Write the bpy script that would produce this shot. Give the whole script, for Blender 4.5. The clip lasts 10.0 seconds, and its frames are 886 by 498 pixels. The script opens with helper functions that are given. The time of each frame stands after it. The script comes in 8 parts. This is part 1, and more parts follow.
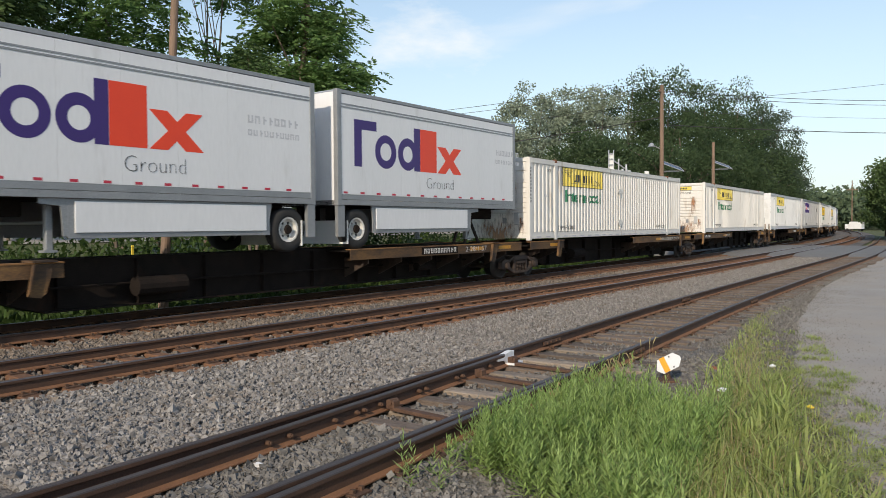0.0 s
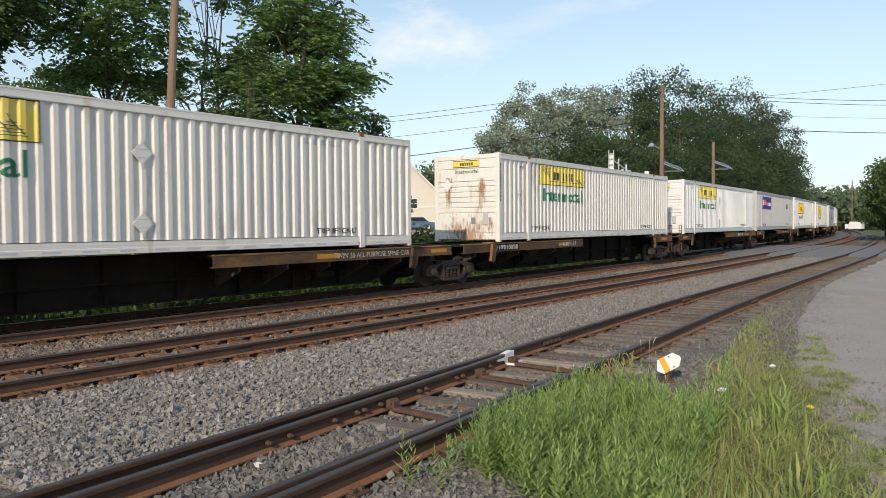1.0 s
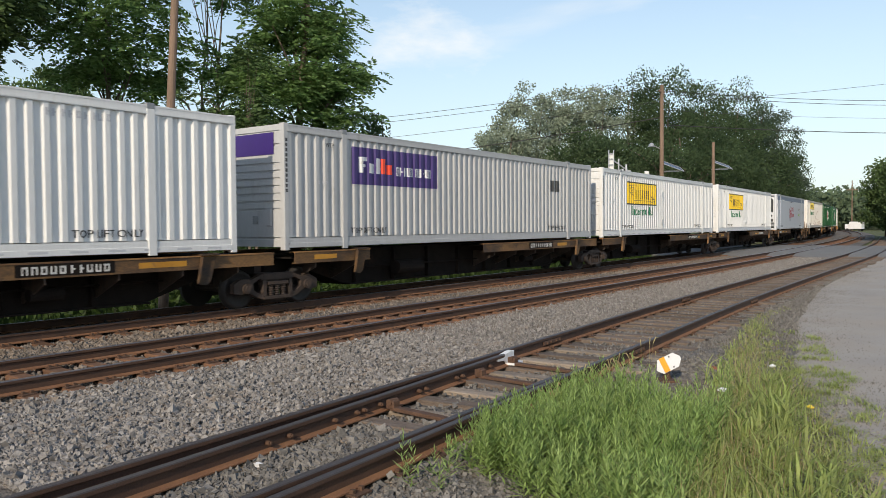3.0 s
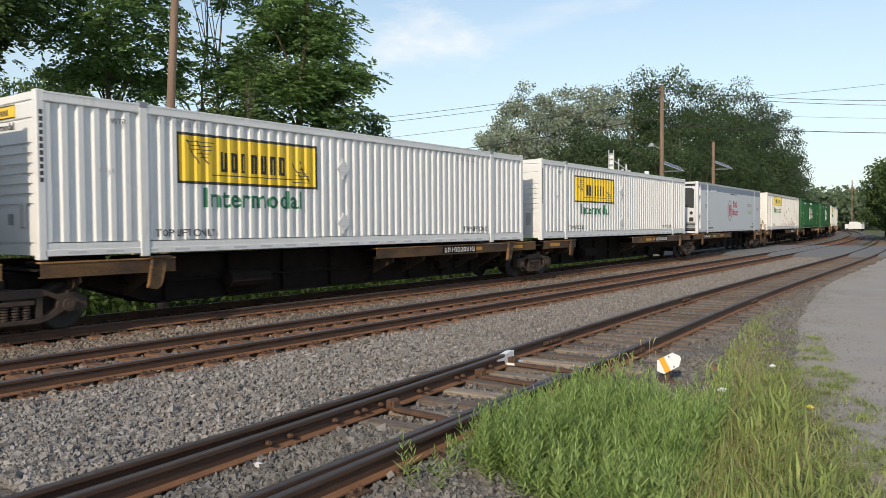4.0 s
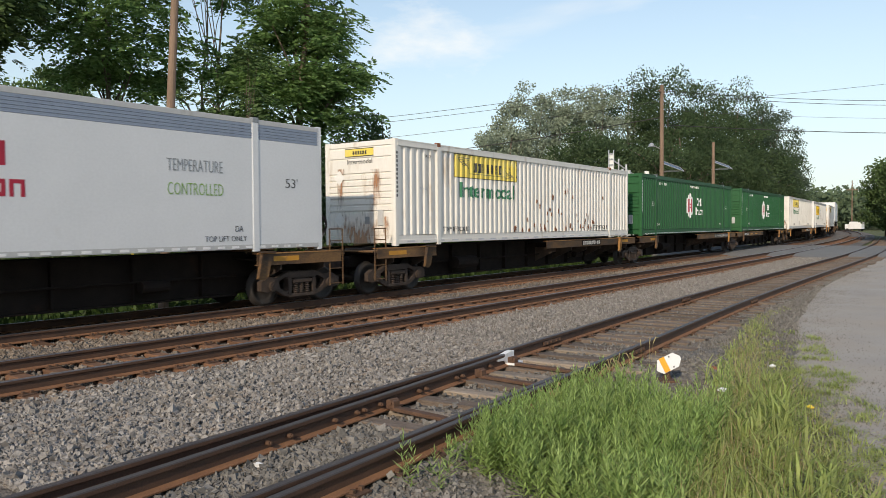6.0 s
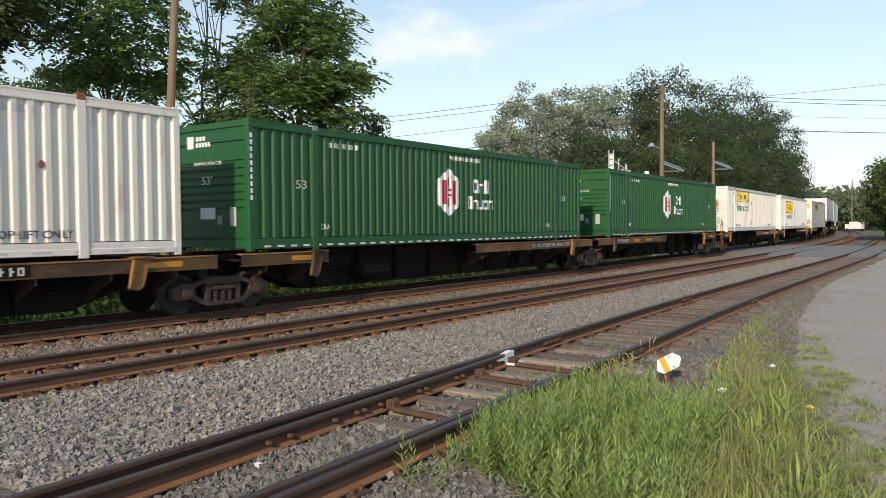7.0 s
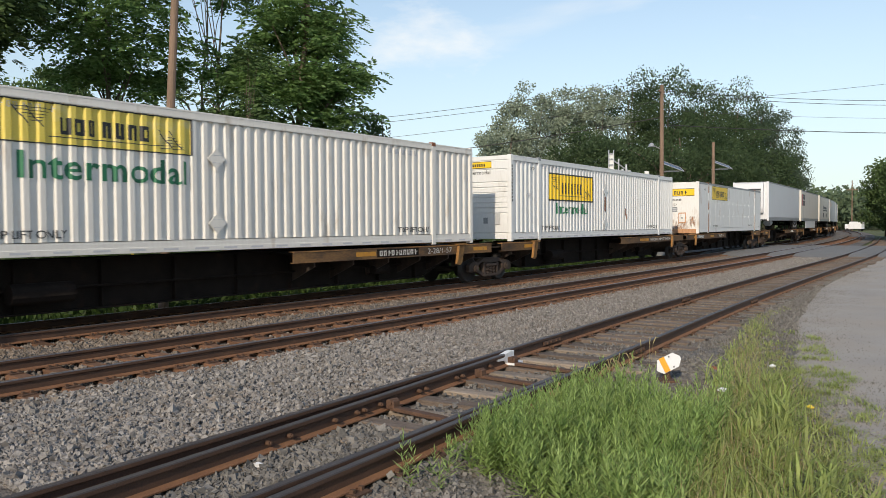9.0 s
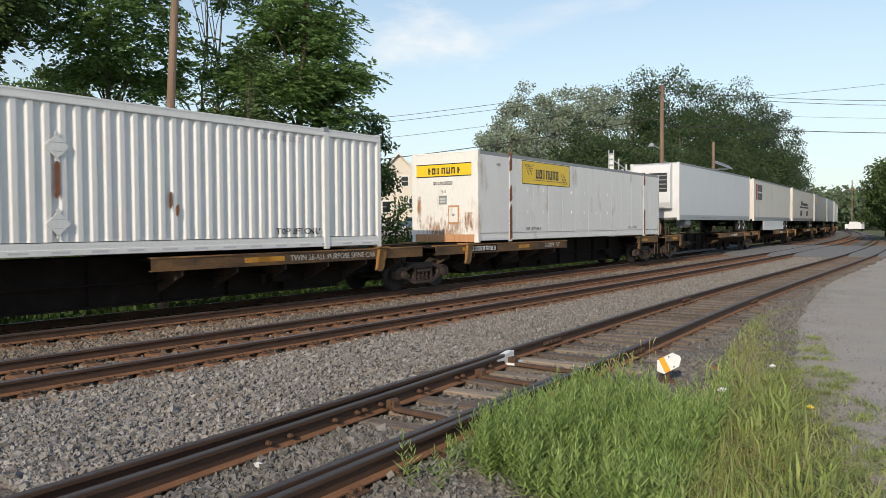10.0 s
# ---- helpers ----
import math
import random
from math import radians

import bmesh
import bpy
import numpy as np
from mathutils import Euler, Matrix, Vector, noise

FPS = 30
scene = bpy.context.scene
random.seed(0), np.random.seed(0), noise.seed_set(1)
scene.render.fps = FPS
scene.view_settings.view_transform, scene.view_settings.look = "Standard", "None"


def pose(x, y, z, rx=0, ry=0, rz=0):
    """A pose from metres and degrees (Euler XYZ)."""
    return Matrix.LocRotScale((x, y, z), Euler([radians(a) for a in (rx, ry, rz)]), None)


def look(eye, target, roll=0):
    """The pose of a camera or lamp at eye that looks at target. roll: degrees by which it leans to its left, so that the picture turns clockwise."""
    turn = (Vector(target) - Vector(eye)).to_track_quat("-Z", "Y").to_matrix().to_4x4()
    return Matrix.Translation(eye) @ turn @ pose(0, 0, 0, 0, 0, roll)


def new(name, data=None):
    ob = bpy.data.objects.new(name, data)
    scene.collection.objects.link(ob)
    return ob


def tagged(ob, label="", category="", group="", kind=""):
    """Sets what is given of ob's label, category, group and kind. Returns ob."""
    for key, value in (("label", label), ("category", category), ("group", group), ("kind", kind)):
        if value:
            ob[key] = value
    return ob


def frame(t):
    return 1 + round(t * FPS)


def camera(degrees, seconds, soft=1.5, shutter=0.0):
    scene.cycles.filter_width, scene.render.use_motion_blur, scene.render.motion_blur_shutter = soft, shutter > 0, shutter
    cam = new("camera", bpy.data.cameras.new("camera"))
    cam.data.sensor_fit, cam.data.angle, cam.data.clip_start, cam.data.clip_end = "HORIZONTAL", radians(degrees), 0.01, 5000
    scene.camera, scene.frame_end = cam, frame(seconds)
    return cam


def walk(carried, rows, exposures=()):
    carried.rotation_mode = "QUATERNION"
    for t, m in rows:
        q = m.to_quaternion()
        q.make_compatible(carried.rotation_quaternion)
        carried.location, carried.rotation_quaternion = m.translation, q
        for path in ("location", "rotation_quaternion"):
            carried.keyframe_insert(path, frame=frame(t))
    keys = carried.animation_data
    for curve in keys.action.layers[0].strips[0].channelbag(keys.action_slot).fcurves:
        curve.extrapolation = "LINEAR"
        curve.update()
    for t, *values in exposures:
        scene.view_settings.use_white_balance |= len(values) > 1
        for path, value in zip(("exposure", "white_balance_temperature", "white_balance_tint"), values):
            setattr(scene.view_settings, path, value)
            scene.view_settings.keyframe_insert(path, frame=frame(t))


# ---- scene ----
cam = camera(60.62, 10.0, soft=0.5, shutter=0.05)
EYE = (0.0, 0.0, 1.80)
YAW, PITCH = 0.64705, -0.03073
AIM = (EYE[0] + math.cos(YAW) * math.cos(PITCH), EYE[1] + math.sin(YAW) * math.cos(PITCH), EYE[2] + math.sin(PITCH))
STAND = look(EYE, AIM, -0.416)
walk(cam, [(0.0, STAND), (10.0, STAND)], exposures=[(0.0, 0.03, 6900, 10), (4.5, 0.03, 6980, 10), (5.7, 0.04, 7050, 10), (7.0, 0.14, 7250, 10), (7.5, 0.25, 7350, 10), (8.0, 0.20, 7100, 10), (8.5, 0.08, 6950, 10), (9.2, 0.0, 6920, 10), (10.0, 0.0, 7020, 10)])

# ---- daylight ----
SUN_EL, SUN_AZ = 27.5, 196.5          # degrees above the horizon, anticlockwise from +x
world = bpy.data.worlds.new("sky")
scene.world = world
world.use_nodes = True
wn, wl = world.node_tree.nodes, world.node_tree.links
wn.clear()
w_out = wn.new("ShaderNodeOutputWorld")
w_bg = wn.new("ShaderNodeBackground")
w_sky = wn.new("ShaderNodeTexSky")
w_sky.sky_type = "NISHITA"
w_sky.sun_disc = False
w_sky.sun_elevation = radians(SUN_EL)
w_sky.sun_rotation = radians(90.0 - SUN_AZ)
w_sky.air_density, w_sky.dust_density, w_sky.ozone_density = 1.0, 0.4, 1.0
w_bg.inputs["Strength"].default_value = 0.172
# thin high cloud drawn over the clear sky
w_co = wn.new("ShaderNodeTexCoord")
w_map = wn.new("ShaderNodeMapping")
w_map.inputs["Scale"].default_value = (1.0, 1.0, 3.4)
w_map.inputs["Rotation"].default_value = (0, 0, radians(-14.3))
w_map.inputs["Location"].default_value = (0, 0, 0.14)
w_noi = wn.new("ShaderNodeTexNoise")
w_noi.inputs["Scale"].default_value = 2.3
w_noi.inputs["Detail"].default_value = 7.0
w_noi.inputs["Distortion"].default_value = 0.4
w_ramp = wn.new("ShaderNodeValToRGB")
w_ramp.color_ramp.elements[0].position = 0.56
w_ramp.color_ramp.elements[0].color = (0, 0, 0, 1)
w_ramp.color_ramp.elements[1].position = 0.82
w_ramp.color_ramp.elements[1].color = (0.75, 0.75, 0.75, 1)
w_mix = wn.new("ShaderNodeMix")
w_mix.data_type = "RGBA"
w_mix.inputs["B"].default_value = (5.7, 5.9, 6.1, 1)
wl.new(w_co.outputs["Generated"], w_map.inputs["Vector"])
wl.new(w_map.outputs["Vector"], w_noi.inputs["Vector"])
wl.new(w_noi.outputs["Fac"], w_ramp.inputs["Fac"])


def sky_math(kind, a, b):
    q = wn.new("ShaderNodeMath")
    q.operation = kind
    q.use_clamp = kind == "MAXIMUM"
    for i, v in ((0, a), (1, b)):
        if isinstance(v, float):
            q.inputs[i].default_value = v
        else:
            wl.new(v, q.inputs[i])
    return q.outputs[0]


def sky_dot(d):
    q = wn.new("ShaderNodeVectorMath")
    q.operation = "DOT_PRODUCT"
    q.inputs[1].default_value = d
    wl.new(w_co.outputs["Generated"], q.inputs[0])
    return q.outputs["Value"]


# one torn wisp of fair-weather cloud over the tracks, thirteen degrees up
w_side = sky_math("MULTIPLY", sky_math("ADD", sky_dot((0.603, -0.798, 0.0)), 0.025), 9.5)
w_high = sky_math("MULTIPLY", sky_math("SUBTRACT", sky_dot((0.0, 0.0, 1.0)), 0.232), 26.0)
w_far = sky_math("SQRT", sky_math("ADD", sky_math("MULTIPLY", w_side, w_side), sky_math("MULTIPLY", w_high, w_high)), 0.0)
w_map2 = wn.new("ShaderNodeMapping")
w_map2.inputs["Scale"].default_value = (1.0, 1.0, 2.6)
w_map2.inputs["Rotation"].default_value = (0.2, 0.3, 0.0)
w_tear = wn.new("ShaderNodeTexNoise")
w_tear.inputs["Scale"].default_value, w_tear.inputs["Detail"].default_value, w_tear.inputs["Roughness"].default_value = 11.0, 8.0, 0.6
wl.new(w_co.outputs["Generated"], w_map2.inputs["Vector"])
wl.new(w_map2.outputs["Vector"], w_tear.inputs["Vector"])
w_body = sky_math("MULTIPLY", sky_math("MAXIMUM", sky_math("SUBTRACT", sky_math("MULTIPLY", w_tear.outputs["Fac"], 2.2), sky_math("ADD", sky_math("MULTIPLY", w_far, 0.75), 0.35)), 0.0), 0.85)
wl.new(sky_math("MAXIMUM", w_ramp.outputs["Color"], w_body), w_mix.inputs["Factor"])
# summer haze low in the sky
w_sep = wn.new("ShaderNodeSeparateXYZ")
w_low = wn.new("ShaderNodeMapRange")
w_low.inputs["From Min"].default_value, w_low.inputs["From Max"].default_value = 0.0, 0.42
w_low.inputs["To Min"].default_value, w_low.inputs["To Max"].default_value = 0.85, 0.0
w_haze = wn.new("ShaderNodeMix")
w_haze.data_type = "RGBA"
w_haze.inputs["B"].default_value = (3.6, 4.55, 5.2, 1)
wl.new(w_co.outputs["Generated"], w_sep.inputs["Vector"])
wl.new(w_sep.outputs["Z"], w_low.inputs["Value"])
wl.new(w_low.outputs["Result"], w_haze.inputs["Factor"])
wl.new(w_sky.outputs["Color"], w_haze.inputs["A"])
wl.new(w_haze.outputs["Result"], w_mix.inputs["A"])
wl.new(w_mix.outputs["Result"], w_bg.inputs["Color"])
wl.new(w_bg.outputs["Background"], w_out.inputs["Surface"])

sun = new("sun", bpy.data.lights.new("sun", "SUN"))
sun.data.energy, sun.data.angle, sun.data.color = 3.5, radians(0.55), (1.0, 0.89, 0.74)
sun.matrix_world = look((-math.cos(radians(SUN_AZ - 180)) * 60, -math.sin(radians(SUN_AZ - 180)) * 60, 60 * math.tan(radians(SUN_EL))), (0, 0, 0))


# ---- materials ----
def mat(name, c1, c2, scale=6.0, rough=0.7, metal=0.0, bump=0.2, fine=60.0, dirt=None, dirt_scale=1.2, dirt_amount=0.5, stretch=(1, 1, 1), rand=0.0, island=0.0, leaf=0.0, dist=0.01):
    """Two noise scales of colour, an optional layer of dirt or rust, fine relief."""
    m = bpy.data.materials.new(name)
    m.use_nodes = True
    n, l = m.node_tree.nodes, m.node_tree.links
    b = n["Principled BSDF"]
    co = n.new("ShaderNodeTexCoord")
    mp = n.new("ShaderNodeMapping")
    mp.inputs["Scale"].default_value = stretch
    l.new(co.outputs["Object"], mp.inputs["Vector"])
    big = n.new("ShaderNodeTexNoise")
    big.inputs["Scale"].default_value, big.inputs["Detail"].default_value = scale, 5.0
    l.new(mp.outputs["Vector"], big.inputs["Vector"])
    sm = n.new("ShaderNodeTexNoise")
    sm.inputs["Scale"].default_value, sm.inputs["Detail"].default_value = fine, 4.0
    l.new(mp.outputs["Vector"], sm.inputs["Vector"])
    add = n.new("ShaderNodeMath")
    add.operation = "MULTIPLY_ADD"
    l.new(sm.outputs["Fac"], add.inputs[0])
    add.inputs[1].default_value = 0.5
    half = n.new("ShaderNodeMath")
    half.operation = "MULTIPLY"
    half.inputs[1].default_value = 0.5
    l.new(big.outputs["Fac"], half.inputs[0])
    l.new(half.outputs[0], add.inputs[2])
    st = n.new("ShaderNodeMapRange")
    st.inputs["From Min"].default_value, st.inputs["From Max"].default_value = 0.32, 0.68
    l.new(add.outputs[0], st.inputs["Value"])
    mx = n.new("ShaderNodeMix")
    mx.data_type = "RGBA"
    mx.inputs["A"].default_value, mx.inputs["B"].default_value = (*c1, 1), (*c2, 1)
    l.new(st.outputs["Result"], mx.inputs["Factor"])
    col = mx.outputs["Result"]
    if rand or island:
        hsv = n.new("ShaderNodeHueSaturation")
        if island:
            ge = n.new("ShaderNodeNewGeometry")
            src = ge.outputs["Random Per Island"]
        else:
            oi = n.new("ShaderNodeObjectInfo")
            src = oi.outputs["Random"]
        mr = n.new("ShaderNodeMapRange")
        k = island or rand
        mr.inputs["To Min"].default_value, mr.inputs["To Max"].default_value = 1 - k, 1 + k
        l.new(src, mr.inputs["Value"])
        l.new(mr.outputs["Result"], hsv.inputs["Value"])
        l.new(col, hsv.inputs["Color"])
        col = hsv.outputs["Color"]
    if dirt:
        dn = n.new("ShaderNodeTexNoise")
        dn.inputs["Scale"].default_value, dn.inputs["Detail"].default_value, dn.inputs["Roughness"].default_value = dirt_scale, 8.0, 0.62
        l.new(mp.outputs["Vector"], dn.inputs["Vector"])
        dr = n.new("ShaderNodeMapRange")
        dr.inputs["From Min"].default_value, dr.inputs["From Max"].default_value = 0.66 - 0.3 * dirt_amount, 0.80 - 0.2 * dirt_amount
        l.new(dn.outputs["Fac"], dr.inputs["Value"])
        dm = n.new("ShaderNodeMix")
        dm.data_type = "RGBA"
        dm.inputs["B"].default_value = (*dirt, 1)
        l.new(col, dm.inputs["A"])
        l.new(dr.outputs["Result"], dm.inputs["Factor"])
        col = dm.outputs["Result"]
    l.new(col, b.inputs["Base Color"])
    rr = n.new("ShaderNodeMapRange")
    rr.inputs["To Min"].default_value, rr.inputs["To Max"].default_value = max(0.02, rough - 0.1), min(1.0, rough + 0.1)
    l.new(big.outputs["Fac"], rr.inputs["Value"])
    l.new(rr.outputs["Result"], b.inputs["Roughness"])
    b.inputs["Metallic"].default_value = metal
    if bump:
        bp = n.new("ShaderNodeBump")
        bp.inputs["Strength"].default_value, bp.inputs["Distance"].default_value = bump, dist
        l.new(sm.outputs["Fac"], bp.inputs["Height"])
        l.new(bp.outputs["Normal"], b.inputs["Normal"])
    if leaf:
        tr = n.new("ShaderNodeBsdfTranslucent")
        l.new(col, tr.inputs["Color"])
        ms = n.new("ShaderNodeMixShader")
        ms.inputs["Fac"].default_value = leaf
        l.new(b.outputs["BSDF"], ms.inputs[1])
        l.new(tr.outputs["BSDF"], ms.inputs[2])
        l.new(ms.outputs["Shader"], n["Material Output"].inputs["Surface"])
        b.inputs["Specular IOR Level"].default_value = 0.25
    return m


RAIL_RUST = mat("rail_rust", (0.045, 0.026, 0.019), (0.115, 0.058, 0.034), 3, 0.85, 0.0, 0.3, 90)
RAIL_FOOT = mat("rail_foot_rust", (0.15, 0.07, 0.036), (0.27, 0.13, 0.065), 5, 0.9, 0.0, 0.3, 90)
RAIL_TOP = mat("rail_head", (0.17, 0.16, 0.17), (0.28, 0.26, 0.26), 4, 0.42, 0.75, 0.05, 120)
RAIL_DULL = mat("rail_head_dull", (0.065, 0.054, 0.05), (0.125, 0.105, 0.098), 4, 0.5, 0.5, 0.05, 120)
TIE = mat("tie_wood", (0.085, 0.06, 0.045), (0.19, 0.15, 0.12), 5, 0.9, 0.0, 0.6, 40, stretch=(3, 0.4, 3), rand=0.25)
TIE_OLD = mat("tie_wood_grey", (0.15, 0.115, 0.085), (0.36, 0.30, 0.24), 5, 0.92, 0.0, 0.7, 40, stretch=(3, 0.4, 3), rand=0.3)
TIE_RUST = mat("tie_wood_rusty", (0.10, 0.05, 0.03), (0.215, 0.108, 0.058), 5, 0.92, 0.0, 0.6, 40, stretch=(3, 0.4, 3), rand=0.25)
STONE = mat("ballast_stone", (0.155, 0.144, 0.135), (0.29, 0.273, 0.257), 9, 0.9, 0.0, 0.3, 60, dirt=(0.19, 0.145, 0.11), dirt_scale=5.0, dirt_amount=0.35, island=0.38)
BALLAST = mat("ballast_bed", (0.022, 0.02, 0.019), (0.235, 0.225, 0.215), 16, 0.95, 0.0, 1.0, 26, dirt=(0.22, 0.165, 0.12), dirt_scale=0.35, dirt_amount=0.6, dist=0.05)
BALLAST_DARK = mat("siding_gravel", (0.05, 0.046, 0.042), (0.25, 0.235, 0.215), 20, 0.95, 0.0, 1.0, 34, dirt=(0.27, 0.21, 0.155), dirt_scale=0.8, dirt_amount=0.55, dist=0.04)
GROUND = mat("grassy_ground", (0.06, 0.085, 0.025), (0.12, 0.13, 0.05), 0.6, 0.95, 0.0, 0.8, 9, dirt=(0.13, 0.105, 0.075), dirt_scale=0.25, dirt_amount=0.4, dist=0.05)
ASPHALT = mat("old_asphalt", (0.27, 0.25, 0.228), (0.385, 0.36, 0.33), 0.9, 0.9, 0.0, 0.5, 110, dirt=(0.36, 0.315, 0.265), dirt_scale=0.3, dirt_amount=0.6, dist=0.006)
CROSSING = mat("crossing_asphalt", (0.14, 0.137, 0.133), (0.20, 0.196, 0.19), 0.9, 0.85, 0.0, 0.4, 110, dist=0.006)
WHITE = mat("container_white", (0.67, 0.67, 0.66), (0.765, 0.765, 0.755), 1.2, 0.42, 0.0, 0.04, 20, dirt=(0.52, 0.49, 0.44), dirt_scale=1.6, dirt_amount=0.16, stretch=(1, 1, 0.25))
CREAM = mat("container_cream", (0.69, 0.66, 0.61), (0.77, 0.745, 0.70), 1.2, 0.5, 0.0, 0.06, 20, dirt=(0.40, 0.30, 0.20), dirt_scale=1.5, dirt_amount=0.26, stretch=(1, 1, 0.22))
OLD_WHITE = mat("container_old_white", (0.70, 0.69, 0.66), (0.80, 0.79, 0.77), 1.2, 0.5, 0.0, 0.06, 20, dirt=(0.36, 0.22, 0.13), dirt_scale=1.1, dirt_amount=0.22, stretch=(1, 1, 0.3))
GREY = mat("container_grey", (0.42, 0.42, 0.42), (0.50, 0.50, 0.50), 1.2, 0.45, 0.0, 0.05, 20, dirt=(0.28, 0.27, 0.25), dirt_scale=1.5, dirt_amount=0.2, stretch=(1, 1, 0.25))
GREEN = mat("container_green", (0.0055, 0.07, 0.018), (0.0095, 0.096, 0.025), 1.2, 0.55, 0.0, 0.05, 20, dirt=(0.05, 0.12, 0.06), dirt_scale=1.5, dirt_amount=0.2, stretch=(1, 1, 0.25))
REEFER = mat("reefer_white", (0.62, 0.63, 0.65), (0.69, 0.70, 0.72), 1.0, 0.38, 0.0, 0.02, 20, dirt=(0.6, 0.6, 0.6), dirt_scale=0.8, dirt_amount=0.1)
TRAILER = mat("trailer_white", (0.73, 0.73, 0.735), (0.80, 0.80, 0.805), 1.0, 0.35, 0.0, 0.02, 20, dirt=(0.6, 0.59, 0.58), dirt_scale=1.4, dirt_amount=0.14, stretch=(1, 1, 0.2))
TRAILER_BEIGE = mat("trailer_beige", (0.64, 0.60, 0.54), (0.72, 0.68, 0.62), 1.0, 0.45, 0.0, 0.02, 20, dirt=(0.45, 0.41, 0.36), dirt_scale=1.4, dirt_amount=0.2, stretch=(1, 1, 0.2))
ALU = mat("trailer_aluminium", (0.42, 0.43, 0.45), (0.55, 0.56, 0.58), 3, 0.38, 0.6, 0.03, 40)
STEEL_GREY = mat("frame_grey", (0.23, 0.24, 0.25), (0.33, 0.34, 0.35), 3, 0.5, 0.3, 0.05, 40)
BLUE_GREY = mat("blue_grey_band", (0.20, 0.24, 0.32), (0.25, 0.30, 0.38), 3, 0.45, 0.0, 0.03, 40)
PURPLE = mat("purple_paint", (0.036, 0.013, 0.135), (0.046, 0.018, 0.165), 3, 0.4, 0.0, 0.02, 40)
ORANGE = mat("orange_red_paint", (0.82, 0.05, 0.012), (0.88, 0.065, 0.016), 3, 0.4, 0.0, 0.02, 40)
YELLOW = mat("yellow_panel", (0.80, 0.52, 0.02), (0.86, 0.58, 0.03), 3, 0.4, 0.0, 0.02, 40, dirt=(0.70, 0.50, 0.12), dirt_scale=2, dirt_amount=0.2)
YELLOW_OLD = mat("yellow_panel_faded", (0.70, 0.55, 0.08), (0.78, 0.62, 0.14), 3, 0.5, 0.0, 0.02, 40, dirt=(0.72, 0.62, 0.30), dirt_scale=2, dirt_amount=0.35)
BLACK = mat("black_paint", (0.012, 0.012, 0.013), (0.03, 0.03, 0.03), 3, 0.5, 0.0, 0.02, 40)
INK = mat("dark_marking", (0.03, 0.03, 0.032), (0.07, 0.07, 0.073), 3, 0.6, 0.0, 0.02, 40)
PALE = mat("pale_marking", (0.50, 0.50, 0.52), (0.58, 0.58, 0.60), 3, 0.6, 0.0, 0.02, 40)
GREEN_INK = mat("green_lettering", (0.01, 0.13, 0.06), (0.02, 0.18, 0.085), 3, 0.5, 0.0, 0.02, 40)
LIME_INK = mat("lime_lettering", (0.20, 0.36, 0.07), (0.25, 0.42, 0.10), 3, 0.5, 0.0, 0.02, 40)
RED_INK = mat("crimson_marking", (0.34, 0.01, 0.03), (0.42, 0.015, 0.045), 3, 0.5, 0.0, 0.02, 40)
RED_TAPE = mat("red_tape", (0.45, 0.02, 0.05), (0.55, 0.03, 0.06), 3, 0.4, 0.0, 0.02, 40)
WHITE_INK = mat("white_marking", (0.72, 0.72, 0.72), (0.8, 0.8, 0.8), 3, 0.5, 0.0, 0.02, 40, dirt=(0.5, 0.45, 0.4), dirt_scale=5, dirt_amount=0.3)
WORN_WHITE = mat("worn_white_marking", (0.50, 0.48, 0.45), (0.66, 0.65, 0.63), 8, 0.6, 0.0, 0.02, 40, dirt=(0.12, 0.08, 0.06), dirt_scale=14, dirt_amount=0.4)
SILL = mat("spine_car_ochre", (0.075, 0.042, 0.024), (0.22, 0.115, 0.038), 1.6, 0.78, 0.0, 0.2, 26, dirt=(0.03, 0.02, 0.016), dirt_scale=1.1, dirt_amount=0.72, stretch=(0.6, 1, 1.6), rand=0.35)
# Rust of the sill's top flange, its colour raised to look sunlit.
FLANGE_LIT_RUST = mat("flange_rust", (0.22, 0.10, 0.036), (0.42, 0.21, 0.075), 3.0, 0.85, 0.0, 0.3, 30, dirt=(0.07, 0.04, 0.025), dirt_scale=2.0, dirt_amount=0.7, stretch=(0.4, 1, 1))
SILL_YELLOW = mat("spine_car_yellow", (0.46, 0.20, 0.018), (0.58, 0.28, 0.03), 3, 0.6, 0.0, 0.1, 40, dirt=(0.25, 0.13, 0.05), dirt_scale=4, dirt_amount=0.4)
PEDESTAL = mat("pedestal_ochre", (0.22, 0.10, 0.03), (0.40, 0.20, 0.05), 3, 0.7, 0.0, 0.15, 40, dirt=(0.09, 0.045, 0.025), dirt_scale=3, dirt_amount=0.6)
GRIME = mat("black_grime", (0.010, 0.008, 0.007), (0.026, 0.02, 0.017), 3, 0.92, 0.0, 0.3, 50, dirt=(0.035, 0.02, 0.014), dirt_scale=1.6, dirt_amount=0.3)
GRIME.node_tree.nodes["Principled BSDF"].inputs["Specular IOR Level"].default_value = 0.12
CAST = mat("truck_casting", (0.032, 0.023, 0.019), (0.085, 0.058, 0.044), 5, 0.8, 0.2, 0.35, 60, dirt=(0.10, 0.06, 0.04), dirt_scale=4, dirt_amount=0.3)
WHEEL_STEEL = mat("wheel_steel", (0.02, 0.017, 0.015), (0.05, 0.043, 0.04), 5, 0.7, 0.2, 0.1, 60)
RUBBER = mat("tyre_rubber", (0.018, 0.018, 0.018), (0.035, 0.034, 0.033), 6, 0.85, 0.0, 0.3, 60)
FITTING = mat("dark_rusty_iron", (0.06, 0.034, 0.024), (0.14, 0.075, 0.045), 9, 0.85, 0.1, 0.3, 50)
